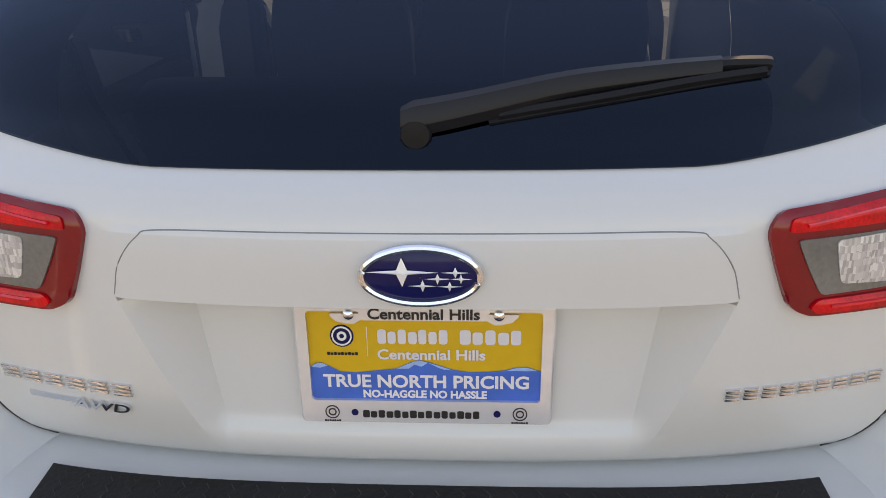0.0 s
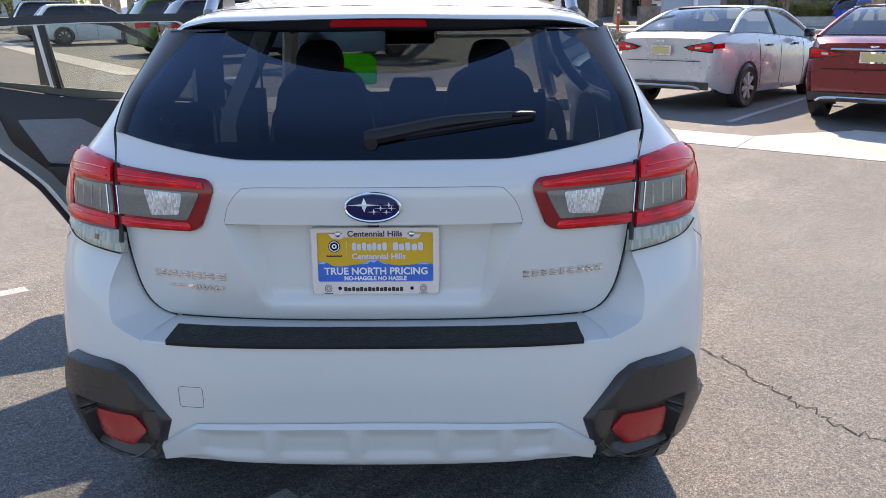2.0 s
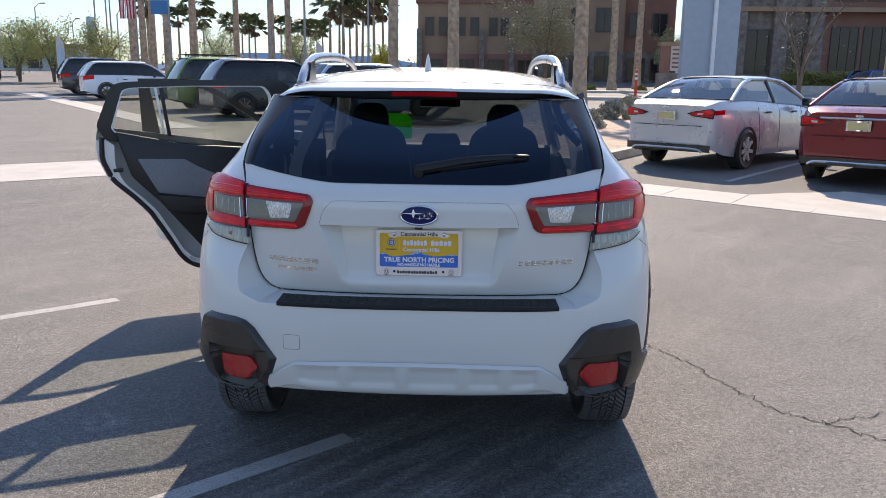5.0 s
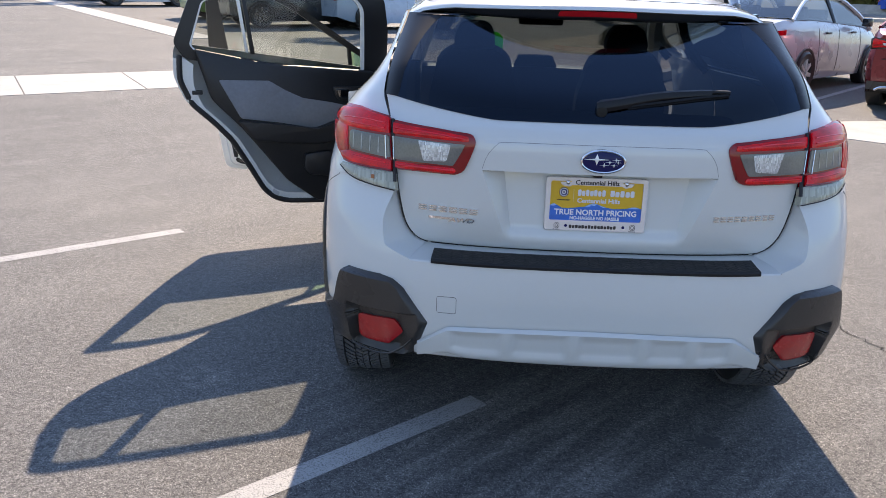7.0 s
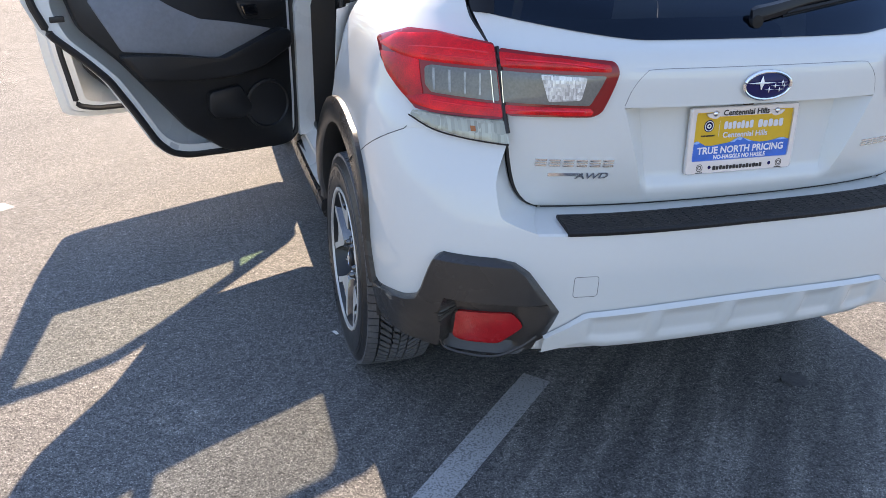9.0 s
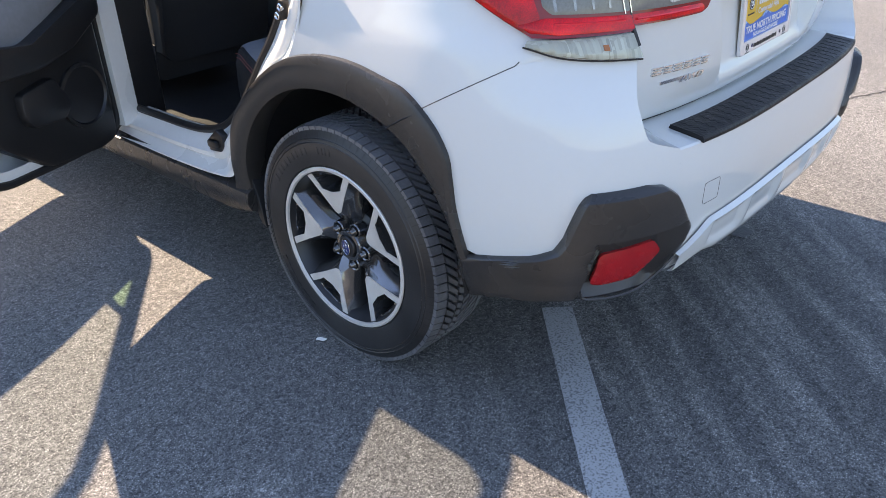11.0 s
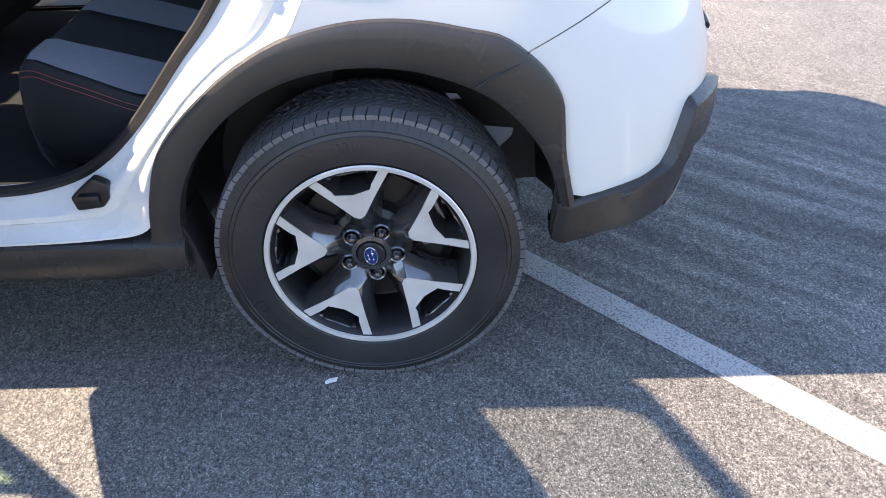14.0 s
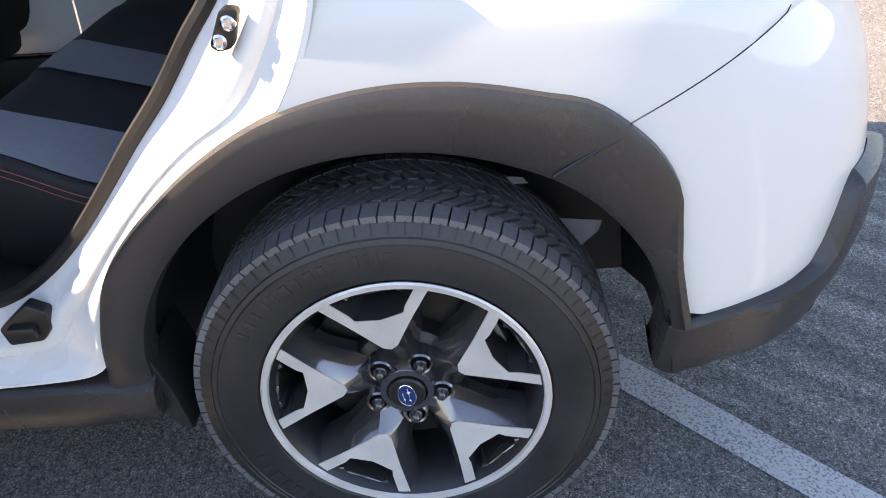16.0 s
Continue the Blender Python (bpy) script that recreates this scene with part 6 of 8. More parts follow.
words("Centennial Hills", 0.0188, 0.0, 0.0655, INK, -0.0066, sx=1.12, bold=0.0005)
words("Centennial Hills", 0.0185, 0.008, 0.0105, PALEINK, -0.0015, sx=1.12, bold=0.0005)
words("TRUE NORTH PRICING", 0.0235, 0.001, -0.0255, WHITEINK, -0.0022, sx=1.05, bold=0.0007)
words("NO-HAGGLE NO HASSLE", 0.0140, -0.001, -0.0425, WHITEINK, -0.0022, sx=0.98, bold=0.0006)
bars(-0.057, 0.030, 0.0345, 0.019, 7, PALEINK, -0.001)
bars(0.043, 0.120, 0.0345, 0.019, 5, PALEINK, -0.001)
bars(-0.079, 0.069, -0.0675, 0.0105, 15, INK, -0.0062)
bars(-0.12, -0.081, 0.0115, 0.004, 9, INK, -0.001)
bars(-0.128, -0.107, -0.0775, 0.0025, 7, INK, -0.0062)
bars(0.107, 0.128, -0.0775, 0.0025, 7, INK, -0.0062)


def disc(cx, cz, r, y, mat, rin=0.0, name="round_mark"):
    bm = bmesh.new()
    lathe(bm, [(r, 0), (r, 0.0006), (max(rin, 0.0001), 0.0006), (max(rin, 0.0001), 0)], 24, Matrix.Translation((cx, y, cz)) @ Matrix.Rotation(radians(-90), 4, "Z"))
    return part(name, bm, mat, plate)


disc(-0.1005, 0.0350, 0.0145, -0.0008, NAVY)
disc(-0.1005, 0.0350, 0.0125, -0.0016, WHITEINK, 0.0105)
disc(-0.1005, 0.0350, 0.0060, -0.0016, WHITEINK, 0.003)
for sx in (-1, 1):
    disc(sx * 0.1175, -0.0655, 0.0092, -0.0061, INK, 0.0078)
    disc(sx * 0.1175, -0.0655, 0.0052, -0.0061, INK, 0.0035)
    disc(sx * 0.089, -0.0655, 0.0045, -0.0064, NAVY, 0, "plug")
    bm = bmesh.new()
    lathe(bm, [(0.0001, -0.0055), (0.004, -0.005), (0.0065, -0.003), (0.0072, 0.0)], 16, Matrix.Translation((sx * 0.09, -0.0058, 0.0655)) @ Matrix.Rotation(radians(90), 4, "Z"))
    part("screw", bm, CHROME, plate)
bm = bmesh.new()
box(bm, -0.0703, -0.001, 0.008, -0.0697, -0.0005, 0.046)
part("divider_rule", bm, PALEINK, plate)

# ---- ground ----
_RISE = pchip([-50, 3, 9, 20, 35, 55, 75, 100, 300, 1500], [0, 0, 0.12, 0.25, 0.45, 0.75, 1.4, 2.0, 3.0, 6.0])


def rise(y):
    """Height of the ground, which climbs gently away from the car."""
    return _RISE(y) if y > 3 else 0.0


ground = tagged(new("ground"), "sunlit grey asphalt of a car park", "ground", kind="structure")
bm = bmesh.new()
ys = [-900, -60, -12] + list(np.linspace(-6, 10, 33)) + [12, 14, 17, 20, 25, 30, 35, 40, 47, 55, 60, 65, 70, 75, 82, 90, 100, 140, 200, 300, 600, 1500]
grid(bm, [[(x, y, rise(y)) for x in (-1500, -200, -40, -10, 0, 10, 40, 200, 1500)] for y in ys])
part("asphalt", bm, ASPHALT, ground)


def strip(name, pts, w, mat, label, z=0.0015, kind="structure", cat="marking"):
    """A flat painted strip along points of the ground."""
    bm = bmesh.new()
    P = [Vector(p) for p in pts]
    rows = []
    for i, p in enumerate(P):
        d = (P[min(i + 1, len(P) - 1)] - P[max(i - 1, 0)]).normalized()
        s = Vector((-d.y, d.x))
        rows.append([(p.x + s.x * w / 2 * k, p.y + s.y * w / 2 * k, rise(p.y) + z) for k in (-1, 1)])
    grid(bm, rows)
    ob = part(name, bm, mat, None)
    return tagged(ob, label, cat, kind=kind)


def along(a, b, n=12):
    return [tuple(Vector(a).lerp(Vector(b), i / n)) for i in range(n + 1)]


strip("parking_line", along((-0.32, -0.325), (-4.5, -4.25)), 0.095, LINEPAINT, "worn white parking line on asphalt", cat="parking line")
strip("parking_line", along((-2.22, 1.72), (-5.6, -1.22)), 0.10, LINEPAINT, "worn white parking line on asphalt", cat="parking line")
random.seed(5)
crack = []
base = [(1.217, 1.0), (1.386, 0.729), (1.526, 0.327), (1.645, 0.065), (1.834, -0.08), (2.039, -0.29), (2.5, -0.55), (3.1, -1.0)]
for a, b in zip(base, base[1:]):
    for i in range(15):
        p = Vector(a).lerp(Vector(b), i / 15)
        k = 0.02 if i % 3 else 0.03
        crack.append((p.x + random.uniform(-k, k), p.y + random.uniform(-k, k)))
CRACKM = paint("crack_dark", (0.012, 0.012, 0.012), 0.95, vary=0.2)
strip("asphalt_crack", crack, 0.007, CRACKM, "thin dark crack across the asphalt", 0.003, cat="crack")
side = [(crack[60][0] + 0.03 * i + random.uniform(-0.015, 0.015), crack[60][1] + 0.012 * i + random.uniform(-0.02, 0.02)) for i in range(14)]
strip("asphalt_crack", side, 0.005, CRACKM, "short dark crack branching across the asphalt", 0.003, cat="crack")
bm = bmesh.new()
n = 28
ring = [(0.50 + 0.045 * math.cos(a) * (1 + 0.3 * noise.noise((math.cos(a) * 2, math.sin(a) * 2, 0))), -0.555 + 0.04 * math.sin(a) * (1 + 0.3 * noise.noise((math.cos(a) * 2, math.sin(a) * 2, 3))), 0.0035) for a in np.linspace(0, 2 * math.pi, n + 1)[:-1]]
bm.faces.new([bm.verts.new(p) for p in ring])
tagged(part("oil_stain", bm, paint("oil_dark", (0.075, 0.074, 0.072), 0.7, vary=0.35, scale=60, bump=0.8, bscale=150), None), "dark oily spot on the asphalt", "stain", kind="structure")
bm = bmesh.new()
vs = [bm.verts.new(p) for p in ((-0.914, 0.13, 0.002), (-0.906, 0.104, 0.003), (-0.896, 0.10, 0.007), (-0.900, 0.122, 0.005), (-0.907, 0.132, 0.003))]
bm.faces.new(vs)
g = bmesh.ops.extrude_face_region(bm, geom=bm.faces[:])
bmesh.ops.translate(bm, vec=(0, 0, 0.002), verts=[v for v in g["geom"] if isinstance(v, bmesh.types.BMVert)])
tagged(part("paper_scrap", bm, paint("scrap_white", (0.75, 0.74, 0.7), 0.7), None), "small pale scrap lying beside the tyre", "litter")

# ---- concrete work ----
def slab(name, pts, mat, parent, z, thick=0.05, label=""):
    bm = bmesh.new()
    top = [bm.verts.new((x, y, rise(y) + z)) for x, y in pts]
    low = [bm.verts.new((x, y, rise(y) + z - thick)) for x, y in pts]
    bm.faces.new(top)
    for i in range(len(pts)):
        j = (i + 1) % len(pts)
        bm.faces.new((top[i], top[j], low[j], low[i]))
    return part(name, bm, mat, parent, label, angle=20)


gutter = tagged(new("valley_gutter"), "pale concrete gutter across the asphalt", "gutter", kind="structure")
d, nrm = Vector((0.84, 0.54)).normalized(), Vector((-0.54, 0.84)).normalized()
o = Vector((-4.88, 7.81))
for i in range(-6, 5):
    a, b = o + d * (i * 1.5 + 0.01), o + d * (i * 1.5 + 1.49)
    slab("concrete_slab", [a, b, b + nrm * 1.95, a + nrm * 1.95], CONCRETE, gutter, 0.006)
apron = tagged(new("concrete_apron"), "pale concrete apron before the parking bays", "pavement", kind="structure")
d2, n2 = Vector((0.83, -0.55)).normalized(), Vector((0.55, 0.83)).normalized()
o2 = Vector((2.61, 6.75))
for i in range(-3, 1):
    a, b = o2 + d2 * (i * 0.9), o2 + d2 * (i * 0.9 + 0.89)
    slab("concrete_slab", [a, b, b + n2 * 0.85, a + n2 * 0.85], CONCRETE, apron, 0.006)
e = o2 + d2 * 0.9
slab("concrete_slab", [e, e + d2 * 0.9, e + d2 * 0.95 + n2 * 1.9, e + d2 * 0.35 + n2 * 1.3, e + n2 * 0.85], CONCRETE, apron, 0.006)
for i in range(2, 8):
    a, b = o2 + d2 * (i * 0.9 + 0.01), o2 + d2 * (i * 0.9 + 0.89)
    slab("concrete_slab", [a, b, b + n2 * 1.95, a + n2 * 1.95], CONCRETE, apron, 0.006)
strip("parking_line", along((3.9, 8.1), (8.0, 13.2)), 0.10, LINEPAINT, "white line between the far parking bays", 0.008, cat="parking line")
row_kerb = tagged(new("row_kerb"), "pale concrete strip before parked cars", "kerb", kind="structure")
ka, kb = Vector((-24.5, 40.0)), Vector((-4.0, 11.6))
kd = (kb - ka).normalized(); kn = Vector((kd.y, -kd.x))
for i in range(18):
    a, b = ka + kd * (i * 1.95), ka + kd * (i * 1.95 + 1.93)
    if b.y > 15:
        slab("concrete_slab", [a, b, b - kn * 0.9, a - kn * 0.9], CONCRETE, row_kerb, 0.012)

# gravel bed with its kerb
GRAVEL = paint("desert_gravel", (0.36, 0.27, 0.2), 0.95, vary=0.35, scale=6, bump=1.0, bscale=30)
bedc = Vector((1.9, 9.6)); bd, bn = Vector((0.52, 0.855)), Vector((-0.855, 0.52))
bed = tagged(slab("gravel_bed", [bedc, bedc + bd * 26, bedc + bd * 26 + bn * 5, bedc + bn * 5], GRAVEL, None, 0.10, 0.1), "tan desert gravel bed inside a kerb", "gravel", kind="structure")
kerb = tagged(new("kerb"), "raised concrete kerb round the gravel", "kerb", kind="structure")
for i in range(13):
    a, b = bedc + bd * (i * 2 + 0.005), bedc + bd * (i * 2 + 1.99)
    slab("kerb_stone", [a, b, b - bn * 0.16, a - bn * 0.16], CONCRETE, kerb, 0.15, 0.2)
for i in range(2):
    a, b = bedc + bn * (i * 2 + 0.005), bedc + bn * (i * 2 + 1.99)
    slab("kerb_stone", [a, b, b - bd * 0.16, a - bd * 0.16], CONCRETE, kerb, 0.15, 0.2)
# a street crossing beyond the bed
STREET = paint("pale_street", (0.2, 0.195, 0.185), 0.9, vary=0.1, scale=0.4)
bm = bmesh.new()
grid(bm, [[(x, y + 0.12 * x, rise(y + 0.12 * x) + 0.02) for x in np.linspace(-10, 60, 15)] for y in np.linspace(39, 50, 7)])
tagged(part("street", bm, STREET, None), "sunlit pale street beyond the car park", "road", kind="structure")
for y0 in (38.2, 50.2):
    bm = bmesh.new()
    grid(bm, [[(x, y + 0.12 * x, rise(y + 0.12 * x) + z) for x in np.linspace(-10, 60, 15)] for y, z in ((y0, 0.0), (y0, 0.16), (y0 + 0.9, 0.17), (y0 + 0.9, 0.0))])
    tagged(part("pavement", bm, CONCRETE, None), "pale concrete pavement along the street", "pavement", kind="structure")


# ---- other cars ----
def parked_car(name, label, loc, rz, colour, suv=False, L=4.5, W=0.87, H=1.46, group="", fascia=None, rack=False, detail=True):
    c = thing(name, loc, rz, label, "car", group)
    body = paint(name + "_paint", colour, 0.3, metal=0.35 if max(colour) < 0.72 and not suv else 0.0, coat=1.0, vary=0.01)
    back = 1.02 if not suv else 0.95
    wb = L - back - 0.86
    zs = pchip([0, 0.25, 1.0, 2.4, L - 1.2, L - 0.3, L], [1.0, 1.075, 1.085, 1.02, 0.97, 0.78, 0.62]) if not suv else pchip([0, 0.3, 1.5, L - 1.35, L - 0.3, L], [1.02, 1.08, 1.08, 1.04, 0.9, 0.7])
    wf = pchip([0, 0.15, 0.6, L / 2, L - 0.7, L - 0.15, L], [0.80, 0.92, 0.99, 1.0, 0.97, 0.86, 0.70])
    z0 = pchip([0, 0.4, 1.0, L - 0.7, L], [0.36, 0.24, 0.2, 0.2, 0.28])
    bulge = pchip([0, 0.12, 0.4, 0.7, 0.9, 1.0], [0.955, 0.985, 1.0, 0.985, 0.955, 0.9])
    rows = []
    for s in list(np.linspace(0, 0.5, 7)) + list(np.linspace(0.7, L - 0.7, 16)) + list(np.linspace(L - 0.5, L, 6)):
        y = s - back
        h0, h1, w = z0(s), zs(s), W * wf(s)
        prof = [(w * bulge(k), h0 + (h1 - h0) * k) for k in np.linspace(0, 1, 12)] + [(w * 0.8, h1 + 0.012), (w * 0.4, h1 + 0.02), (0, h1 + 0.022)]
        # rear and front ends are rounded in plan
        tuck = lambda x, z: y + (0.10 * (abs(x) / W) ** 3 * (1 if s < 0.6 else 0) * (1 - s / 0.6) if s < 0.6 else -0.25 * (abs(x) / W) ** 2.5 * max(0, (s - L + 0.6) / 0.6)) + (0.05 * max(0, 0.62 - z) * (1 - s / 0.6) if s < 0.6 else 0)
        full = [(-x, z) for x, z in prof] + [(x, z) for x, z in reversed(prof[:-1])]
        rows.append([Vector((x, tuck(x, z), z)) for x, z in full])
    bm = bmesh.new()
    vs = grid(bm, rows)
    bm.faces.new(vs[0]); bm.faces.new(vs[-1])
    b = part("body", bm, body, c, angle=40)
    # cabin
    if suv:
        st = [(0.02, 0.02), (0.12, 0.25), (0.30, 0.62), (0.48, 0.93), (0.8, 0.985), (1.8, 1.0), (2.6, 0.985), (2.95, 0.80), (3.3, 0.42), (3.62, 0.0)]
    else:
        st = [(0.52, 0.0), (0.8, 0.36), (1.05, 0.66), (1.3, 0.88), (1.65, 0.985), (2.2, 1.0), (2.65, 0.93), (3.0, 0.66), (3.35, 0.32), (3.65, 0.0)]
    wr = 0.66 if not suv else 0.74
    def cab(s, k, q):
        hz = zs(s)
        zt = hz + (H - hz) * k
        wb0 = W * 0.91
        x = wb0 + (W * wr - wb0) * k
        z = hz + (zt - hz) * q
        return (wb0 + (x - wb0) * q, z)
    rows = []
    fine = [st[0][0] + (st[-1][0] - st[0][0]) * i / 40 for i in range(41)]
    kf = pchip([a for a, _ in st], [v for _, v in st])
    for s in fine:
        pts = [cab(s, kf(s), q) for q in (0, 0.5, 0.9)] + [(cab(s, kf(s), 1)[0] * 0.86, cab(s, kf(s), 1)[1] + 0.004), (0, cab(s, kf(s), 1)[1] + 0.02 * kf(s))]
        full = [(-x, z) for x, z in pts] + [(x, z) for x, z in reversed(pts[:-1])]
        rows.append([Vector((x, s - back, z)) for x, z in full])
    bm = bmesh.new(); grid(bm, rows)
    part("cabin_glass", bm, SUVGLASS if suv else CARGLASS, c, "dark reflecting windows", angle=50)
    bm = bmesh.new()
    grid(bm, [[(sx * W * 0.88, s - back, zs(s) + 0.03) for sx in (-1, 0, 1)] for s in np.linspace(fine[0] + 0.04, fine[-1] - 0.08, 12)])
    part("cabin_lining", bm, SHELF, c)
    for sx in (-0.38, 0.38):
        for s in ((1.35, 2.15) if not suv else (1.2, 2.1)):
            bm = bmesh.new(); box(bm, sx - 0.22, s - back, zs(s) - 0.1, sx + 0.22, s - back + 0.12, zs(s) + 0.2, 0.04)
            part("seat_top", bm, SEATCLOTH, c)
    i0, i1 = (next(i for i, s in enumerate(fine) if kf(s) > (0.9 if not suv else 0.9)), max(i for i, s in enumerate(fine) if kf(s) > 0.9))
    bm = bmesh.new()
    up = lambda p: Vector((p.x * 1.012, p.y, p.z + 0.012))
    grid(bm, [[up(r[j]) for j in range(2, 7)] for r in rows[i0:i1 + 1]])
    part("roof", bm, body, c)
    for sg in (0, 1):
        idx = (0, 1, 2) if sg == 0 else (8, 7, 6)
        pil = [fine[-1] - 1.55, fine[0] + (1.25 if not suv else 0.55)] + ([fine[0] + 1.35] if suv else [])
        for s in pil[:1]:
            i = min(range(41), key=lambda k: abs(fine[k] - s))
            bm = bmesh.new()
            tube(bm, [rows[i][j] for j in idx], 0.028, 6)
            part("door_pillar", bm, BLACK, c)
        bm = bmesh.new()
        tube(bm, [r[idx[2]] for r in rows[:i0 + 2]], 0.03 if not suv else 0.05, 6)
        part("rear_pillar", bm, body, c)
        bm = bmesh.new()
        tube(bm, [r[idx[2]] for r in rows[i1 - 1:]], 0.035, 6)
        part("front_pillar", bm, body, c)
        bm = bmesh.new()
        tube(bm, [r[idx[2]] + Vector((0, 0, 0.01)) for r in rows[i0:i1 + 1]], 0.028, 6)
        part("roof_side", bm, body, c)
    # wheels with dark arches
    tr = 0.315 if not suv else 0.36
    for sg in (-1, 1):
        for y in (0, wb):
            bm = bmesh.new()
            m = Matrix.Translation((sg * (W - 0.085), y, tr)) @ (Matrix.Rotation(math.pi, 4, "Z") if sg > 0 else Matrix())
            lathe(bm, [(tr * 0.64, -0.10), (tr * 0.9, -0.112), (tr, -0.09), (tr, 0.09), (tr * 0.7, 0.1)], 32, m)
            wl = part("wheel", bm, RUBBER, c)
            bm = bmesh.new()
            lathe(bm, [(tr * 0.66, -0.10), (tr * 0.62, -0.105), (tr * 0.58, -0.07), (tr * 0.2, -0.075), (0.0001, -0.085)], 28, m)
            rm = part("rim", bm, GUNMETAL if not detail else SATIN, wl)
            for k in range(7):
                bm = bmesh.new()
                box(bm, -0.107, -0.022, 0.03, -0.085, 0.022, tr * 0.62, 0.006, m @ Matrix.Rotation(2 * math.pi * k / 7, 4, "X"))
                part("spoke", bm, MACHINED if detail else NUT, rm)
            bm = bmesh.new()
            pts = [(sg * (W + 0.010), y + (tr + 0.05) * math.cos(a), tr + (tr + 0.05) * math.sin(a)) for a in np.linspace(-0.35, math.pi + 0.35, 22)]
            inn = [(sg * (W + 0.006), y + (tr + 0.012) * math.cos(a), tr + (tr + 0.012) * math.sin(a)) for a in np.linspace(-0.35, math.pi + 0.35, 22)]
            deep = [(sg * W * 0.6, p[1], p[2]) for p in inn]
            grid(bm, [pts, inn, deep])
            part("wheel_arch", bm, SEAL, c)
    # tail lamps, plate, bumper insert, badges
    yb = -back
    surf = lambda x, z: Vector((x, yb + 0.10 * (abs(x) / W) ** 3 + 0.05 * max(0, 0.62 - z), z))
    for sg in (-1, 1):
        pl = rounded([(sg * 0.40, 0.885), (sg * 0.47, 0.862), (sg * 0.74, 0.835), (sg * 0.75, 0.935), (sg * 0.72, 0.955), (sg * 0.5, 0.915)], 0.008) if not suv else rounded([(sg * 0.58, 0.82), (sg * 0.76, 0.84), (sg * 0.76, 1.06), (sg * 0.66, 1.06)], 0.015)
        bm = bmesh.new()
        prism(bm, pl, 0.0, 0.02, 0.004, f=lambda x, y, z: surf(x, z) + Vector((0, -y + 0.002, 0)))
        lp = part("tail_lamp", bm, REDLENS, c, "red tail lamp")
        if not suv:
            bm = bmesh.new()
            prism(bm, rounded([(sg * 0.34, 0.893), (sg * 0.45, 0.848), (sg * 0.765, 0.812), (sg * 0.775, 0.95), (sg * 0.73, 0.972), (sg * 0.49, 0.930)], 0.008), 0.0, 0.012, 0.003, f=lambda x, y, z: surf(x, z) + Vector((0, -y + 0.004, 0)))
            part("lamp_surround", bm, BLACK, lp, "black lamp edge")
            bm = bmesh.new()
            prism(bm, [(sg * 0.50, 0.882), (sg * 0.73, 0.862), (sg * 0.735, 0.875), (sg * 0.51, 0.893)], 0.018, 0.026, 0.001, f=lambda x, y, z: surf(x, z) + Vector((0, -y + 0.002, 0)))
            part("lamp_bar", bm, DARKRED, lp)
        bm = bmesh.new()
        pl2 = [(sg * 0.52, 0.875), (sg * 0.60, 0.872), (sg * 0.62, 0.905), (sg * 0.53, 0.90)] if not suv else [(sg * 0.62, 0.86), (sg * 0.70, 0.87), (sg * 0.70, 0.92), (sg * 0.63, 0.92)]
        prism(bm, pl2, 0.018, 0.025, 0.002, f=lambda x, y, z: surf(x, z) + Vector((0, -y + 0.002, 0)))
        part("clear_window", bm, CLEARLENS, lp)
        # lamp reaching round the side
        bm = bmesh.new()
        grid(bm, [[Vector((sg * W * (wf(s) * bulge(0.86) + 0.012), s - back, z + 0.05 * s)) for s in np.linspace(0.05, 0.32 if not suv else 0.45, 5)] for z in ((0.865, 0.90, 0.935) if not suv else (0.86, 0.95, 1.04))])
        part("side_lamp", bm, REDLENS, lp)
    if detail:
        bm = bmesh.new()
        prism(bm, [(-0.155, 0.78), (0.155, 0.78), (0.155, 0.92), (-0.155, 0.92)], 0, 0.02, 0.003, f=lambda x, y, z: surf(x, z) + Vector((0, -y, 0)))
        p = part("number_plate", bm, CHROME, c)
        bm = bmesh.new()
        prism(bm, [(-0.13, 0.80), (0.13, 0.80), (0.13, 0.895), (-0.13, 0.895)], 0.018, 0.024, 0, f=lambda x, y, z: surf(x, z) + Vector((0, -y, 0)))
        part("plate_sheet", bm, PLATE_YELLOW2, p)
        bm = bmesh.new()
        prism(bm, rounded([(-0.05, 0.965), (0.05, 0.965), (0.05, 0.99), (-0.05, 0.99)], 0.01), 0, 0.02, 0.003, f=lambda x, y, z: surf(x, z) + Vector((0, -y, 0)))
        part("badge", bm, CHROME, c)
        bm = bmesh.new()
        tube(bm, [surf(x, 0.70) + Vector((0, -0.001, 0)) for x in np.linspace(-0.60, 0.60, 15)], 0.005, 4)
        part("boot_lid_gap", bm, SEAL, c)
        bm = bmesh.new()
        rows2 = [[surf(x, z) + Vector((0, -0.012, 0)) for x in np.linspace(-0.74, 0.74, 17)] for z in (0.30, 0.34, 0.39, 0.41)]
        grid(bm, rows2)
        part("bumper_insert", bm, CLAD, c, "black bumper insert")
        bm = bmesh.new()
        tube(bm, [surf(x, z) + Vector((0, -0.02, 0)) for x, z in smooth_line_2([(-0.62, 0.30), (-0.5, 0.345), (0, 0.35), (0.5, 0.345), (0.62, 0.30)])], 0.018, 6)
        part("bumper_trim", bm, fascia or CHROME, c)
        if fascia is None and "red" in name:
            bm = bmesh.new()
            tube(bm, [surf(x, 0.945) + Vector((0, -0.012, 0)) for x in np.linspace(-0.5, 0.5, 9)], 0.014, 6)
            part("chrome_strip", bm, CHROME, c)
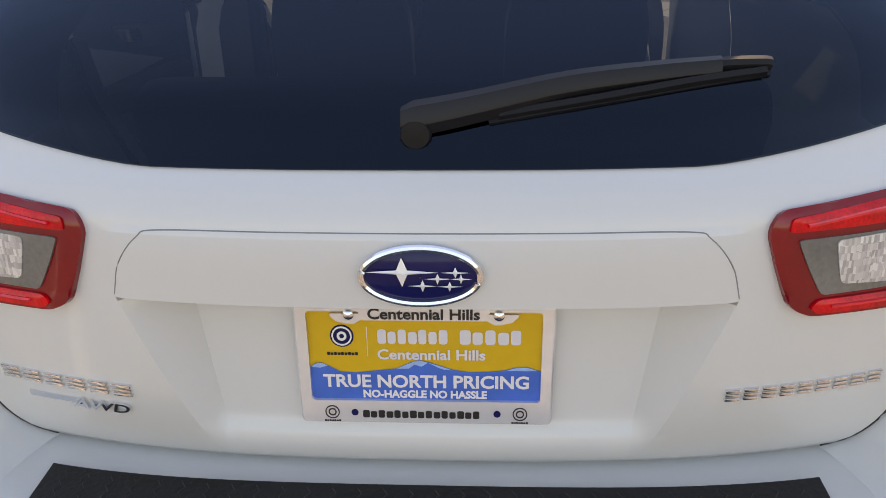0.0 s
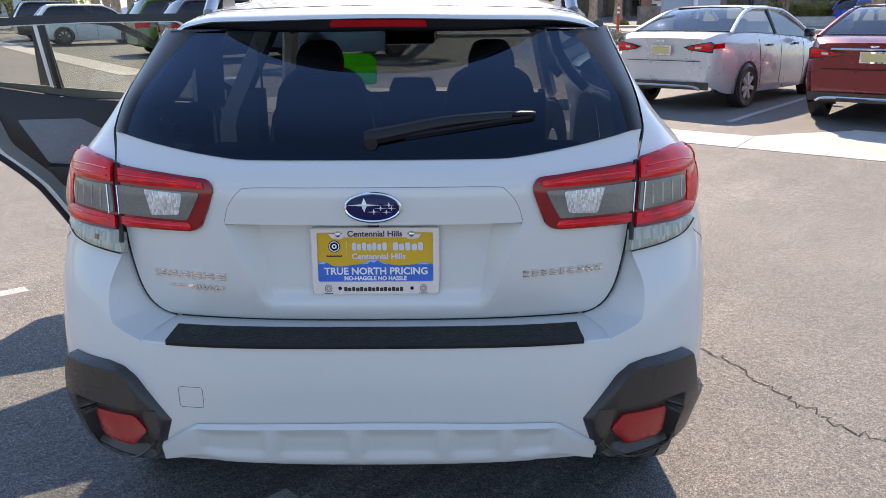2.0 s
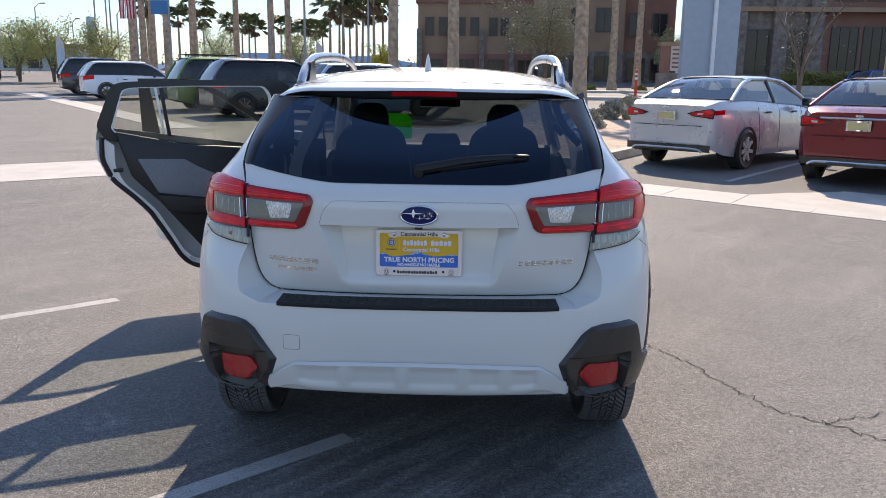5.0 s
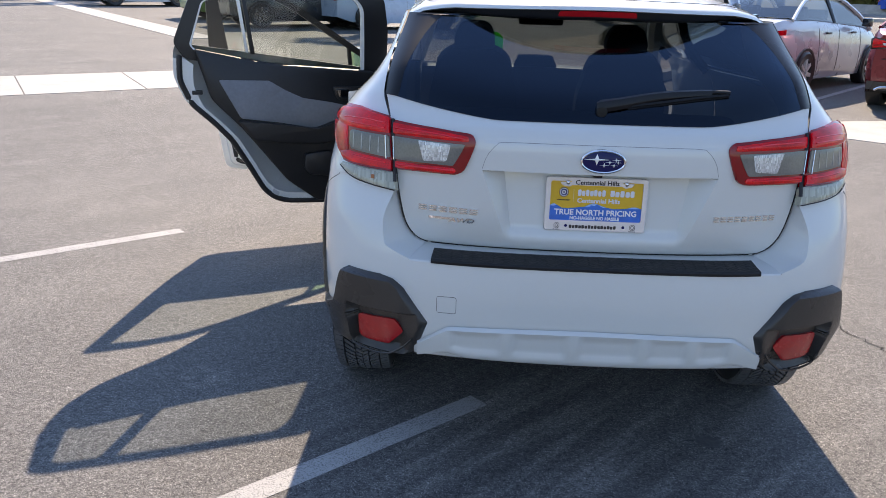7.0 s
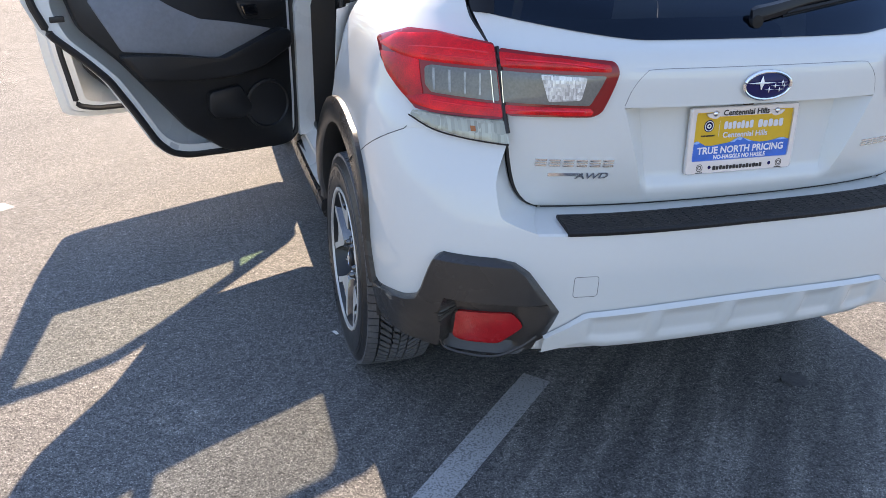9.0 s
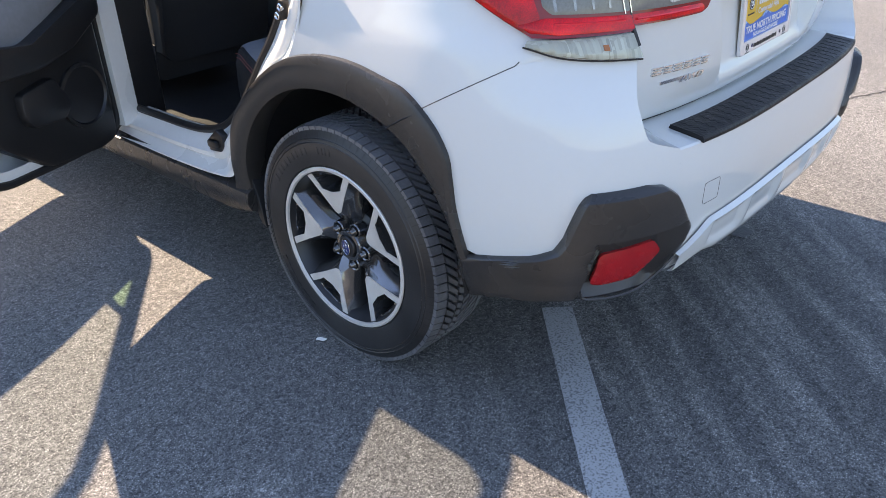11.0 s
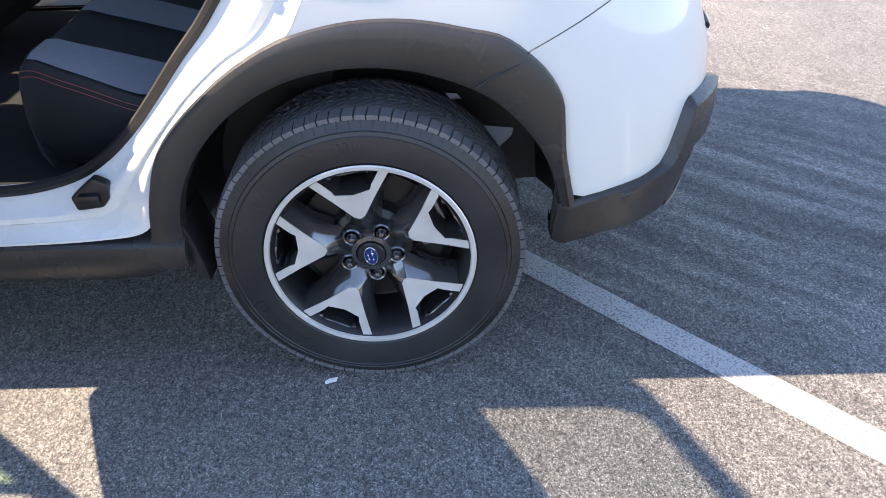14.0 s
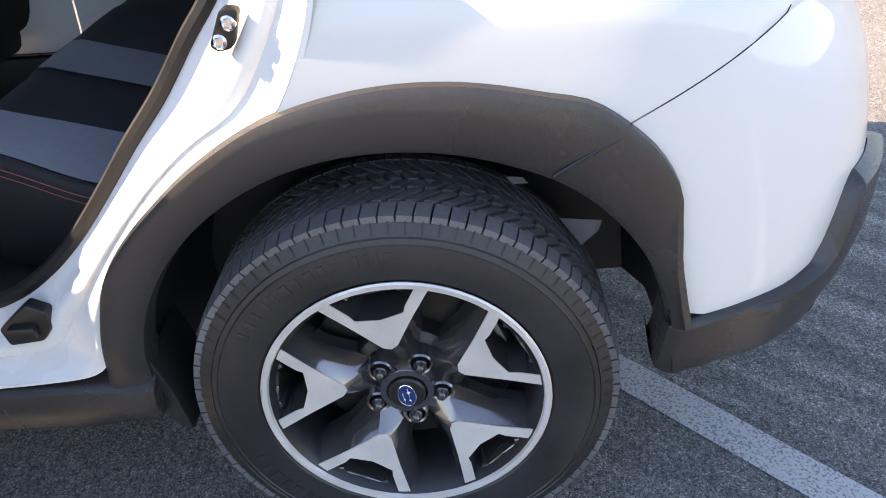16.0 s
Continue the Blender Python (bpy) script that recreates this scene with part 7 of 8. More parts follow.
    for sg in (-1, 1):
        for s in (1.75, 2.75):
            bm = bmesh.new()
            box(bm, sg * W * 0.99 - 0.012, s - back - 0.09, 0.875, sg * W * 0.99 + 0.018, s - back + 0.09, 0.905, 0.008)
            part("door_handle", bm, SATIN, c)
        for s in (1.45, 2.2 if not suv else 2.3, 3.15):
            bm = bmesh.new()
            tube(bm, [(sg * (W * wf(s) * bulge(k) + 0.001), s - back + 0.12 * (0.5 - k) * (1 if s < 2 else 0), z0(s) + (zs(s) - z0(s)) * k) for k in np.linspace(0.12, 0.98, 9)], 0.004, 4)
            part("door_gap", bm, SEAL, c)
        bm = bmesh.new()
        box(bm, sg * (W + 0.02), 3.0 - back - 0.05, 0.98, sg * (W + 0.17), 3.0 - back + 0.06, 1.12, 0.03)
        part("door_mirror", bm, BLACK, c)
    if rack:
        bm = bmesh.new()
        for sg in (-1, 1):
            tube(bm, [(sg * 0.5, y, H + 0.09) for y in (-0.5, 0.4, 1.3)], 0.018, 6)
        for y in np.linspace(-0.5, 1.3, 6):
            tube(bm, [(-0.5, y, H + 0.09), (0.5, y, H + 0.09)], 0.014, 6)
            tube(bm, [(0.5, y, H), (0.5, y, H + 0.09)], 0.014, 6); tube(bm, [(-0.5, y, H), (-0.5, y, H + 0.09)], 0.014, 6)
        part("roof_rack", bm, SATIN, c)
    return c


def smooth_line_2(pts):
    return [(p.x, p.y) for p in smooth_line([(a, b, 0) for a, b in pts], 4)]


CARGLASS = pane("car_window", (0.60, 0.66, 0.63), ior=1.85)
SUVGLASS = pane("dark_car_window", (0.16, 0.18, 0.19), ior=1.6)
SHELF = paint("grey_parcel_shelf", (0.2, 0.2, 0.2), 0.8)
PLATE_YELLOW2 = paint("temporary_plate", (0.55, 0.45, 0.2), 0.5)
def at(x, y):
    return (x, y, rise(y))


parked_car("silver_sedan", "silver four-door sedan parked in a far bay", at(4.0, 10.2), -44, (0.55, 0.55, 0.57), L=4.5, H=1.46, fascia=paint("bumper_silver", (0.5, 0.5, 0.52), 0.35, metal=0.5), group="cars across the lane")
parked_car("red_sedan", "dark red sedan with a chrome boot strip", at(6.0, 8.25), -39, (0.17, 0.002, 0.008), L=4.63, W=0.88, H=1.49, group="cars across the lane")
parked_car("blue_suv", "bright blue crossover in the distance", at(27.5, 54.0), -60, (0.015, 0.09, 0.5), True, 4.6, 0.92, 1.68, detail=False)
RZ = -56
parked_car("white_suv", "white crossover in the row of parked cars", at(-16.6, 33.2), RZ, (0.75, 0.77, 0.8), True, 4.5, 0.92, 1.68, "row of parked cars", detail=False)
parked_car("dark_suv", "black tall off-roader in the parked row", at(-20.2, 38.3), RZ, (0.02, 0.02, 0.022), True, 4.9, 0.97, 1.85, "row of parked cars", detail=False)
parked_car("green_suv", "bright green off-roader with a black roof rack", at(-9.6, 25.4), RZ, (0.10, 0.20, 0.02), True, 4.7, 0.95, 1.83, "row of parked cars", rack=True, detail=False)
parked_car("grey_suv", "dark grey large crossover in the parked row", at(-7.3, 22.0), RZ, (0.025, 0.026, 0.03), True, 5.0, 0.97, 1.76, "row of parked cars", detail=False)
parked_car("pale_blue_suv", "pale blue-white crossover in the parked row", at(-4.2, 22.4), RZ, (0.45, 0.55, 0.68), True, 4.5, 0.92, 1.66, "row of parked cars", detail=False)
parked_car("black_car", "black car far across the car park", at(-36, 56), 70, (0.02, 0.02, 0.02), False, 4.6, 0.9, 1.45, detail=False)

# ---- plants ----
def leaf_mat(name, c, c2):
    m, t, b = shader(name)
    g = t.nodes.new("ShaderNodeNewGeometry")
    r = t.nodes.new("ShaderNodeValToRGB")
    r.color_ramp.elements[0].color, r.color_ramp.elements[1].color = rgb(c), rgb(c2)
    t.links.new(g.outputs["Random Per Island"], r.inputs[0])
    t.links.new(r.outputs[0], b.inputs["Base Color"])
    put_in(b, Roughness=0.6)
    return m


PALMLEAF = leaf_mat("palm_frond", (0.07, 0.10, 0.035), (0.20, 0.22, 0.09))
DEADLEAF = leaf_mat("dry_frond", (0.16, 0.11, 0.06), (0.25, 0.18, 0.1))
PALOLEAF = leaf_mat("palo_verde_leaf", (0.30, 0.32, 0.12), (0.5, 0.5, 0.22))
OLIVELEAF = leaf_mat("olive_leaf", (0.16, 0.14, 0.07), (0.3, 0.26, 0.14))
HEDGELEAF = leaf_mat("hedge_leaf", (0.12, 0.12, 0.02), (0.26, 0.23, 0.05))
SHRUBLEAF = leaf_mat("shrub_leaf", (0.24, 0.21, 0.14), (0.42, 0.37, 0.27))
YELLOWLEAF = leaf_mat("yellow_leaf", (0.35, 0.32, 0.03), (0.5, 0.45, 0.06))
PALMBARK = paint("palm_bark", (0.40, 0.29, 0.20), 0.9, vary=0.3, scale=4, bump=1, bscale=25)
BARK = paint("tree_bark", (0.16, 0.12, 0.09), 0.9, vary=0.25, scale=5, bump=1, bscale=30)


def leaves(rng, centres, size, per, spread):
    """Many small leaves, two triangles each, round centres."""
    verts, faces = [], []
    for c in centres:
        for _ in range(per):
            p = Vector(c) + Vector((rng.gauss(0, spread), rng.gauss(0, spread), rng.gauss(0, spread * 0.8)))
            a = Vector((rng.gauss(0, 1), rng.gauss(0, 1), rng.gauss(0, 1))).normalized()
            b = a.orthogonal().normalized()
            s = size * rng.uniform(0.6, 1.3)
            i = len(verts)
            verts += [p - a * s, p + b * s * 0.5, p + a * s, p - b * s * 0.5]
            faces.append((i, i + 1, i + 2, i + 3))
    me = bpy.data.meshes.new("leaves")
    me.from_pydata([tuple(v) for v in verts], [], faces)
    return me


def palm(height, r0, seed, label, group, crown=1.0):
    rng = random.Random(seed)
    c = thing("palm_tree", (0, 0, 0), 0, label, "palm tree", group)
    bm = bmesh.new()
    rows = []
    bend = rng.uniform(-0.3, 0.3)
    for i in range(int(height * 3) + 1):
        q = i / int(height * 3)
        r = r0 * (1.25 - 0.55 * q + 0.35 * max(0, 0.08 - q) / 0.08) * (1 + 0.05 * (i % 2))
        rows.append([(bend * q * q + r * math.cos(a), r * math.sin(a), height * q) for a in np.linspace(0, 2 * math.pi, 11)[:-1]])
    grid(bm, rows, close=True)
    part("trunk", bm, PALMBARK, c)
    for name, n, mat, up in (("crown", 34, PALMLEAF, 0.0), ("dry_skirt", 16, DEADLEAF, -1.0)):
        verts, faces = [], []
        for k in range(n):
            az = rng.uniform(0, 2 * math.pi)
            el = rng.uniform(-0.25, 1.2) if up == 0 else rng.uniform(-1.4, -0.7)
            ln = crown * (rng.uniform(1.1, 1.6) if up == 0 else rng.uniform(0.7, 1.1))
            d = Vector((math.cos(az) * math.cos(el), math.sin(az) * math.cos(el), math.sin(el)))
            base = Vector((bend, 0, height - 0.05))
            tip = base + d * ln * 0.6
            side = d.cross(Vector((0, 0, 1))).normalized()
            upv = side.cross(d)
            i0 = len(verts)
            verts += [base - side * 0.02, base + side * 0.02, tip]
            faces.append((i0, i0 + 1, i0 + 2))
            for j in range(11):
                a = (j / 10 - 0.5) * 2.3
                dd = (d * math.cos(a) + side * math.sin(a)).normalized()
                l2 = ln * rng.uniform(0.42, 0.58)
                e = tip + dd * l2 + Vector((0, 0, -0.22 * l2 * (1 + abs(a))))
                w = dd.cross(upv).normalized() * 0.035 * crown * crown
                i = len(verts)
                verts += [tip - w, tip + w, (tip + dd * l2 * 0.6) + w * 1.4, e]
                faces.append((i, i + 1, i + 2, i + 3))
        me = bpy.data.meshes.new(name)
        me.from_pydata([tuple(v) for v in verts], [], faces)
        link_mesh(name, me, mat, c)
    return c


def tree(h, spread, seed, mat, label, leaf=0.10, per=26, n=70, group=""):
    rng = random.Random(seed)
    c = thing("tree", (0, 0, 0), 0, label, "tree", group)
    bm = bmesh.new()
    tips = []
    for k in range(4):
        az = k * 1.6 + rng.uniform(-0.4, 0.4)
        p = [Vector((0, 0, 0)), Vector((0.15 * math.cos(az), 0.15 * math.sin(az), h * 0.25)), Vector((0.55 * spread * math.cos(az) * 0.6, 0.55 * spread * math.sin(az) * 0.6, h * 0.55)), Vector((0.75 * spread * math.cos(az), 0.75 * spread * math.sin(az), h * 0.8))]
        sl = smooth_line(p, 3)
        tube(bm, sl, list(np.linspace(0.12, 0.03, len(sl))), 6)
        for j in range(9):
            b0 = sl[rng.randrange(3, len(sl))]
            e = b0 + Vector((rng.gauss(0, spread * 0.33), rng.gauss(0, spread * 0.33), rng.uniform(0.1, h * 0.3)))
            tube(bm, [b0, b0.lerp(e, 0.5) + Vector((0, 0, 0.08)), e], [0.03, 0.02, 0.008], 4)
            tips += [e, b0.lerp(e, 0.6)]
    part("trunk", bm, BARK, c)
    for _ in range(n):
        a, r = rng.uniform(0, 2 * math.pi), spread * math.sqrt(rng.random())
        tips.append(Vector((r * math.cos(a), r * math.sin(a), h * (0.42 + 0.5 * rng.random() * (1 - 0.6 * (r / spread) ** 2)))))
    link_mesh("crown", leaves(rng, tips, leaf, per, spread * 0.13), mat, c)
    return c


G1 = "palms by the road"
p1 = palm(13.0, 0.24, 1, "tall fan palm with a brown trunk", G1)
p1.matrix_basis = pose(*at(4.7, 30.7))
p2 = palm(15.0, 0.21, 2, "tall fan palm with a brown trunk", G1)
p2.matrix_basis = pose(*at(-3.6, 36))
p3 = palm(8.6, 0.17, 3, "fan palm seen against the sky", G1, 1.7)
p3.matrix_basis = pose(*at(-12.0, 110))
for x, y in ((-0.7, 36.5), (10.5, 56.8), (13.2, 61.3), (22.0, 40.0)):
    copy_thing(p1, pose(*at(x, y), 0, 0, x * 40))
for px, y in ((240, 50), (258, 54), (300, 50), (345, 52), (421, 60), (482, 56), (512, 62), (275, 58)):
    x = 0.28 + (px - 830) / 1414 * (y + 3.5)
    copy_thing(p2, pose(*at(x, y), 0, 0, px))
for px, y, k in ((585, 110, 1.05), (601, 118, 1.0), (608, 104, 1.1), (620, 125, 1.0), (631, 108, 1.05), (641, 120, 1.1), (651, 112, 0.95), (661, 105, 1.1), (540, 160, 1.0), (552, 170, 1.05), (563, 165, 0.95), (573, 175, 1.1), (530, 180, 1.0), (322, 95, 0.75), (352, 90, 0.9), (366, 92, 0.7), (413, 100, 0.7), (432, 110, 0.75), (444, 115, 0.8), (455, 112, 0.7), (268, 60, 0.72), (500, 120, 0.8)):
    x = 0.28 + (px - 830) / 1414 * (y + 3.5)
    q = copy_thing(p3, pose(*at(x, y), 0, 0, px * 7))
    q.scale = (k, k, k)
G2 = "pale trees beyond the car park"
t1 = tree(4.6, 2.0, 11, PALOLEAF, "airy yellow-green palo verde tree", 0.09, 30, 80, G2)
t1.matrix_basis = pose(*at(-35.5, 60))
for px, y in ((95, 60), (190, 62), (388, 78), (30, 72), (530, 95)):
    copy_thing(t1, pose(*at(0.28 + (px - 830) / 1414 * (y + 3.5), y), 0, 0, px * 3))
t2 = tree(7.2, 3.0, 12, OLIVELEAF, "dense olive-brown desert tree", 0.085, 60, 110)
t2.matrix_basis = pose(*at(5.9, 60))
t3 = tree(6.5, 2.6, 14, OLIVELEAF, "nearly bare desert tree with a grey trunk", 0.05, 7, 20)
t3.matrix_basis = pose(*at(19.8, 46))
t4 = tree(2.8, 1.1, 15, YELLOWLEAF, "bright yellow flowering tree", 0.09, 30, 30)
t4.matrix_basis = pose(*at(-7.6, 68))
t5 = tree(4.5, 1.6, 16, PALOLEAF, "yellow-green tree beyond the street", 0.09, 26, 60)
t5.matrix_basis = pose(*at(18.6, 72))


def shrub(x, y, r, mat, label, category="shrub", group="", z=0.0):
    rng = random.Random(int(x * 100 + y))
    cs = []
    for _ in range(90):
        a, e = rng.uniform(0, 2 * math.pi), math.asin(rng.random())
        cs.append((r * 0.85 * math.cos(a) * math.cos(e), r * 0.85 * math.sin(a) * math.cos(e), r * 0.9 * math.sin(e)))
    ob = link_mesh("shrub", leaves(rng, cs, r * 0.10, 28, r * 0.09), mat, None)
    ob.matrix_basis = pose(x, y, rise(y) + z)
    return tagged(ob, label, category, group)


shrub(4.5, 21.3, 0.55, SHRUBLEAF, "low brown clipped shrub on gravel", group="shrubs on the gravel", z=0.1)
shrub(3.1, 17.3, 0.50, SHRUBLEAF, "low brown clipped shrub on gravel", group="shrubs on the gravel", z=0.1)
shrub(6.2, 27.5, 0.5, SHRUBLEAF, "low brown clipped shrub on gravel", group="shrubs on the gravel", z=0.1)
for x, y in ((12.5, 56), (9.0, 57), (15.8, 53.5), (8.2, 53)):
    shrub(x, y, 0.45, HEDGELEAF, "small green shrub beside the street", group="shrubs by the street")
rng = random.Random(3)
cs = [(rng.uniform(0, 6.5), rng.uniform(0, 1.0), rng.uniform(0.05, 1.0)) for _ in range(420)]
hd = link_mesh("hedge", leaves(rng, cs, 0.075, 24, 0.09), HEDGELEAF, None)
hd.matrix_basis = pose(22.0, 54.5, rise(54.5) + 0.55)
tagged(hd, "clipped yellow-green hedge before the stone building", "hedge")
bm = bmesh.new(); box(bm, -0.4, -0.5, -0.8, 7, 1.6, 0.1)
pb = part("planter", bm, CONCRETE, None); pb.matrix_basis = pose(22.0, 54.5, rise(54.5) + 0.5)
tagged(pb, "low concrete planter under the hedge", "planter")

# ---- buildings ----
STUCCO = paint("tan_stucco", (0.30, 0.20, 0.13), 0.9, vary=0.1, scale=0.6)
ROSE = paint("rose_stucco", (0.24, 0.12, 0.09), 0.9, vary=0.12, scale=0.8)
STONE = paint("grey_stone", (0.19, 0.16, 0.14), 0.9, vary=0.3, scale=2.5, bump=1, bscale=8)
DARKPANE = paint("dark_window_pane", (0.02, 0.02, 0.022), 0.12, vary=0.1, spec=0.4)
FRAMEM = paint("bronze_window_frame", (0.06, 0.05, 0.045), 0.5)


def wall_box(name, parent, x0, y0, z0, x1, y1, z1, mat, label=""):
    bm = bmesh.new(); box(bm, x0, y0, z0, x1, y1, z1)
    return part(name, bm, mat, parent, label)


def window(parent, x0, x1, z0, z1, y, cols=2):
    """A framed window in a wall that faces -y."""
    bm = bmesh.new()
    o, i = [(x0, z0), (x1, z0), (x1, z1), (x0, z1)], [(x0 + 0.1, z0 + 0.12), (x1 - 0.1, z0 + 0.12), (x1 - 0.1, z1 - 0.1), (x0 + 0.1, z1 - 0.1)]
    grid(bm, [[(a, d, c) for a, c in r] for r, d in ((o, y + 0.05), (o, y - 0.1), (i, y - 0.1), (i, y + 0.05))], close=True)
    w = part("window", bm, FRAMEM, parent)
    for k in range(1, cols):
        xm = x0 + (x1 - x0) * k / cols
        bm = bmesh.new(); box(bm, xm - 0.04, y - 0.08, z0 + 0.1, xm + 0.04, y + 0.05, z1 - 0.08)
        part("mullion", bm, FRAMEM, w)
    for k in range(cols):
        a = x0 + (x1 - x0) * k / cols
        bm = bmesh.new(); box(bm, a + 0.03, y - 0.03, z0 + 0.03, a + (x1 - x0) / cols - 0.03, y - 0.01, z1 - 0.03)
        part("pane", bm, DARKPANE, w)


A = thing("office_building", (0, 0, 0), 0, "two-storey tan and rose stucco office building", "building")
Y = 76.0
wall_box("wall", A, -5.0, Y, 0.6, 6.0, Y + 14, 8.6, STUCCO)
wall_box("wall", A, 6.0, Y - 1.2, 0.6, 14.5, Y + 14, 11.5, STUCCO)
wall_box("wall", A, 14.5, Y - 0.4, 0.6, 19.4, Y + 14, 10.2, ROSE)
wall_box("parapet", A, -5.2, Y - 0.25, 8.6, 6.2, Y + 14, 9.0, ROSE)
wall_box("stone_base", A, -5.05, Y - 0.18, 0.6, 6.0, Y, 3.9, ROSE, "rose stone ground floor")
wall_box("stone_base", A, 6.0, Y - 1.4, 0.6, 14.5, Y - 1.2, 4.2, STONE, "grey stone ground floor")
wall_box("stone_base", A, 14.5, Y - 0.6, 0.6, 19.4, Y - 0.4, 4.2, STONE, "grey stone ground floor")
for x in (-5.1, -2.2, 0.9, 3.8):
    wall_box("pilaster", A, x, Y - 0.45, 0.6, x + 0.5, Y, 6.2, STONE)
for x in (-4.3, -3.0, -1.3, 0.0, 1.8, 2.9, 4.9):
    window(A, x, x + 0.85, 5.6, 7.3, Y, 1)
for x in (-4.2, -1.2, 1.8, 4.6):
    window(A, x, x + 1.6, 1.6, 3.4, Y - 0.18, 2)
for x in (7.0, 9.4, 11.8):
    window(A, x, x + 1.6, 6.0, 8.2, Y - 1.2, 2)
    window(A, x, x + 1.9, 1.5, 3.8, Y - 1.4, 2)
for x in (15.0, 17.2):
    window(A, x, x + 1.5, 5.6, 7.8, Y - 0.4, 2)
    window(A, x, x + 1.7, 1.5, 3.7, Y - 0.6, 2)
B = thing("stone_building", (0, 0, 0), 0, "grey stone and rose stucco building with large windows", "building")
Y = 62.0
wall_box("wall", B, 20.5, Y, 0.5, 27.0, Y + 12, 13, STONE)
wall_box("wall", B, 27.0, Y + 0.5, 0.5, 46.0, Y + 12, 12.5, ROSE)
for x in (20.4, 23.6, 26.3, 33.4, 38.8):
    wall_box("pier", B, x, Y - 0.5, 0.5, x + 1.1, Y + 0.5, 12.0, STONE)
wall_box("string_course", B, 20.3, Y - 0.6, 6.9, 46, Y + 0.45, 7.25, STUCCO)
window(B, 21.6, 23.5, 2.2, 5.6, Y, 2)
window(B, 24.8, 26.2, 2.2, 5.6, Y, 2)
for x in (28.4, 30.9, 35.0, 40.5):
    window(B, x, x + 2.2, 1.6, 5.9, Y + 0.5, 3)
    window(B, x, x + 2.2, 7.8, 10.8, Y + 0.5, 3)
PYL = paint("blue_grey_panel", (0.33, 0.38, 0.45), 0.4, metal=0.2, vary=0.05)
py = thing("sign_pylon", (0, 0, 0), 0, "tall blue-grey sign pylon with a bright edge", "sign")
yb = 45.0
wall_box("left_panel", py, 12.5, yb, 0.4, 14.1, yb + 0.8, 12, PYL)
wall_box("right_panel", py, 14.3, yb - 0.15, 0.4, 15.6, yb + 0.8, 12, PYL)
wall_box("edge_strip", py, 14.1, yb - 0.25, 0.4, 14.3, yb + 0.5, 12, paint("white_edge", (0.75, 0.76, 0.78), 0.4))
ms = thing("monument_sign", at(14.3, 55.0), 0, "brown and white street sign on a stone base", "sign")
wall_box("base", ms, -1.0, -0.3, 0.0, 1.1, 0.3, 1.35, STONE)
wall_box("post", ms, -0.8, -0.2, 1.35, -0.15, 0.2, 3.2, ROSE)
wall_box("sign_panel", ms, -0.1, -0.12, 1.5, 0.95, 0.12, 3.3, paint("sign_cream", (0.55, 0.5, 0.45), 0.7))
wall_box("cap", ms, -0.85, -0.25, 3.2, 1.0, 0.25, 3.45, STUCCO)
for k in range(5):
    wall_box("writing_bar", ms, 0.02, -0.135, 1.7 + 0.3 * k, 0.85, -0.12, 1.82 + 0.3 * k, ROSE)
ch = thing("marker_post", at(9.7, 44.0), 0, "orange-red roadside marker post", "post")
bm = bmesh.new()
lathe(bm, [(0.0001, 1.6), (0.07, 1.58), (0.09, 0.1), (0.22, 0.06), (0.22, 0.0)], 14, Matrix.Rotation(radians(-90), 4, "Y"))
part("post", bm, paint("post_orange", (0.6, 0.06, 0.03), 0.5), ch)
for z in (1.15, 1.4):
    bm = bmesh.new()
    lathe(bm, [(0.078, z), (0.083, z - 0.12)], 14, Matrix.Rotation(radians(-90), 4, "Y"))
    part("band", bm, WHITEINK, ch)

# ---- poles, flags, banners ----
POLE = paint("grey_pole", (0.3, 0.3, 0.31), 0.5, metal=0.5)
def place(px, y):
    return at(0.28 + (px - 830) / 1414 * (y + 3.5), y)


FR, FB = paint("flag_red", (0.42, 0.03, 0.04), 0.8), paint("flag_blue", (0.03, 0.05, 0.2), 0.8)
FW = paint("flag_white", (0.6, 0.58, 0.57), 0.8)
for px, y, z0, w, h in ((247, 47, 4.3, 0.95, 3.0), (480, 55, 6.6, 1.2, 3.0)):
    f = thing("flag_pole", place(px, y), 0, "striped red and white flag hanging from a pole", "flag")
    bm = bmesh.new(); tube(bm, [(0, 0, 0), (0, 0, 10)], [0.06, 0.04], 8)
    part("pole", bm, POLE, f)
    for k in range(9):
        bm = bmesh.new()
        grid(bm, [[(-w + w * (k + q) / 9 - 0.05, 0.06 * math.sin(z * 2 + k), z) for q in (0, 1)] for z in np.linspace(z0, z0 + h, 8)])
        part("stripe", bm, FR if k % 2 == 0 else FW, f)
    bm = bmesh.new()
    grid(bm, [[(-w + w * (k) / 2 - 0.05, -0.03 + 0.06 * math.sin(z * 2 + k), z) for k in (0, 1)] for z in np.linspace(z0 + h * 0.6, z0 + h, 5)])
    part("canton", bm, FB, f)
BANB = paint("banner_blue", (0.05, 0.2, 0.42), 0.7)
BANW = paint("banner_pale", (0.45, 0.58, 0.7), 0.7)
for px, y, z0, w, h in ((305, 44, 4.4, 1.0, 2.2), (176, 62, 2.9, 0.7, 2.2), (196, 66, 2.0, 0.6, 1.8)):
    f = thing("banner_pole", place(px, y), 0, "pale blue banner fixed to a pole", "banner")
    bm = bmesh.new(); tube(bm, [(0, 0, 0), (0, 0, 9)], 0.06, 8)
    part("pole", bm, POLE, f)
    wall_box("cloth", f, -w - 0.05, -0.02, z0, -0.05, 0.0, z0 + h, BANW)
    wall_box("lower_band", f, -w - 0.05, -0.03, z0, -0.05, -0.02, z0 + h * 0.35, BANB)
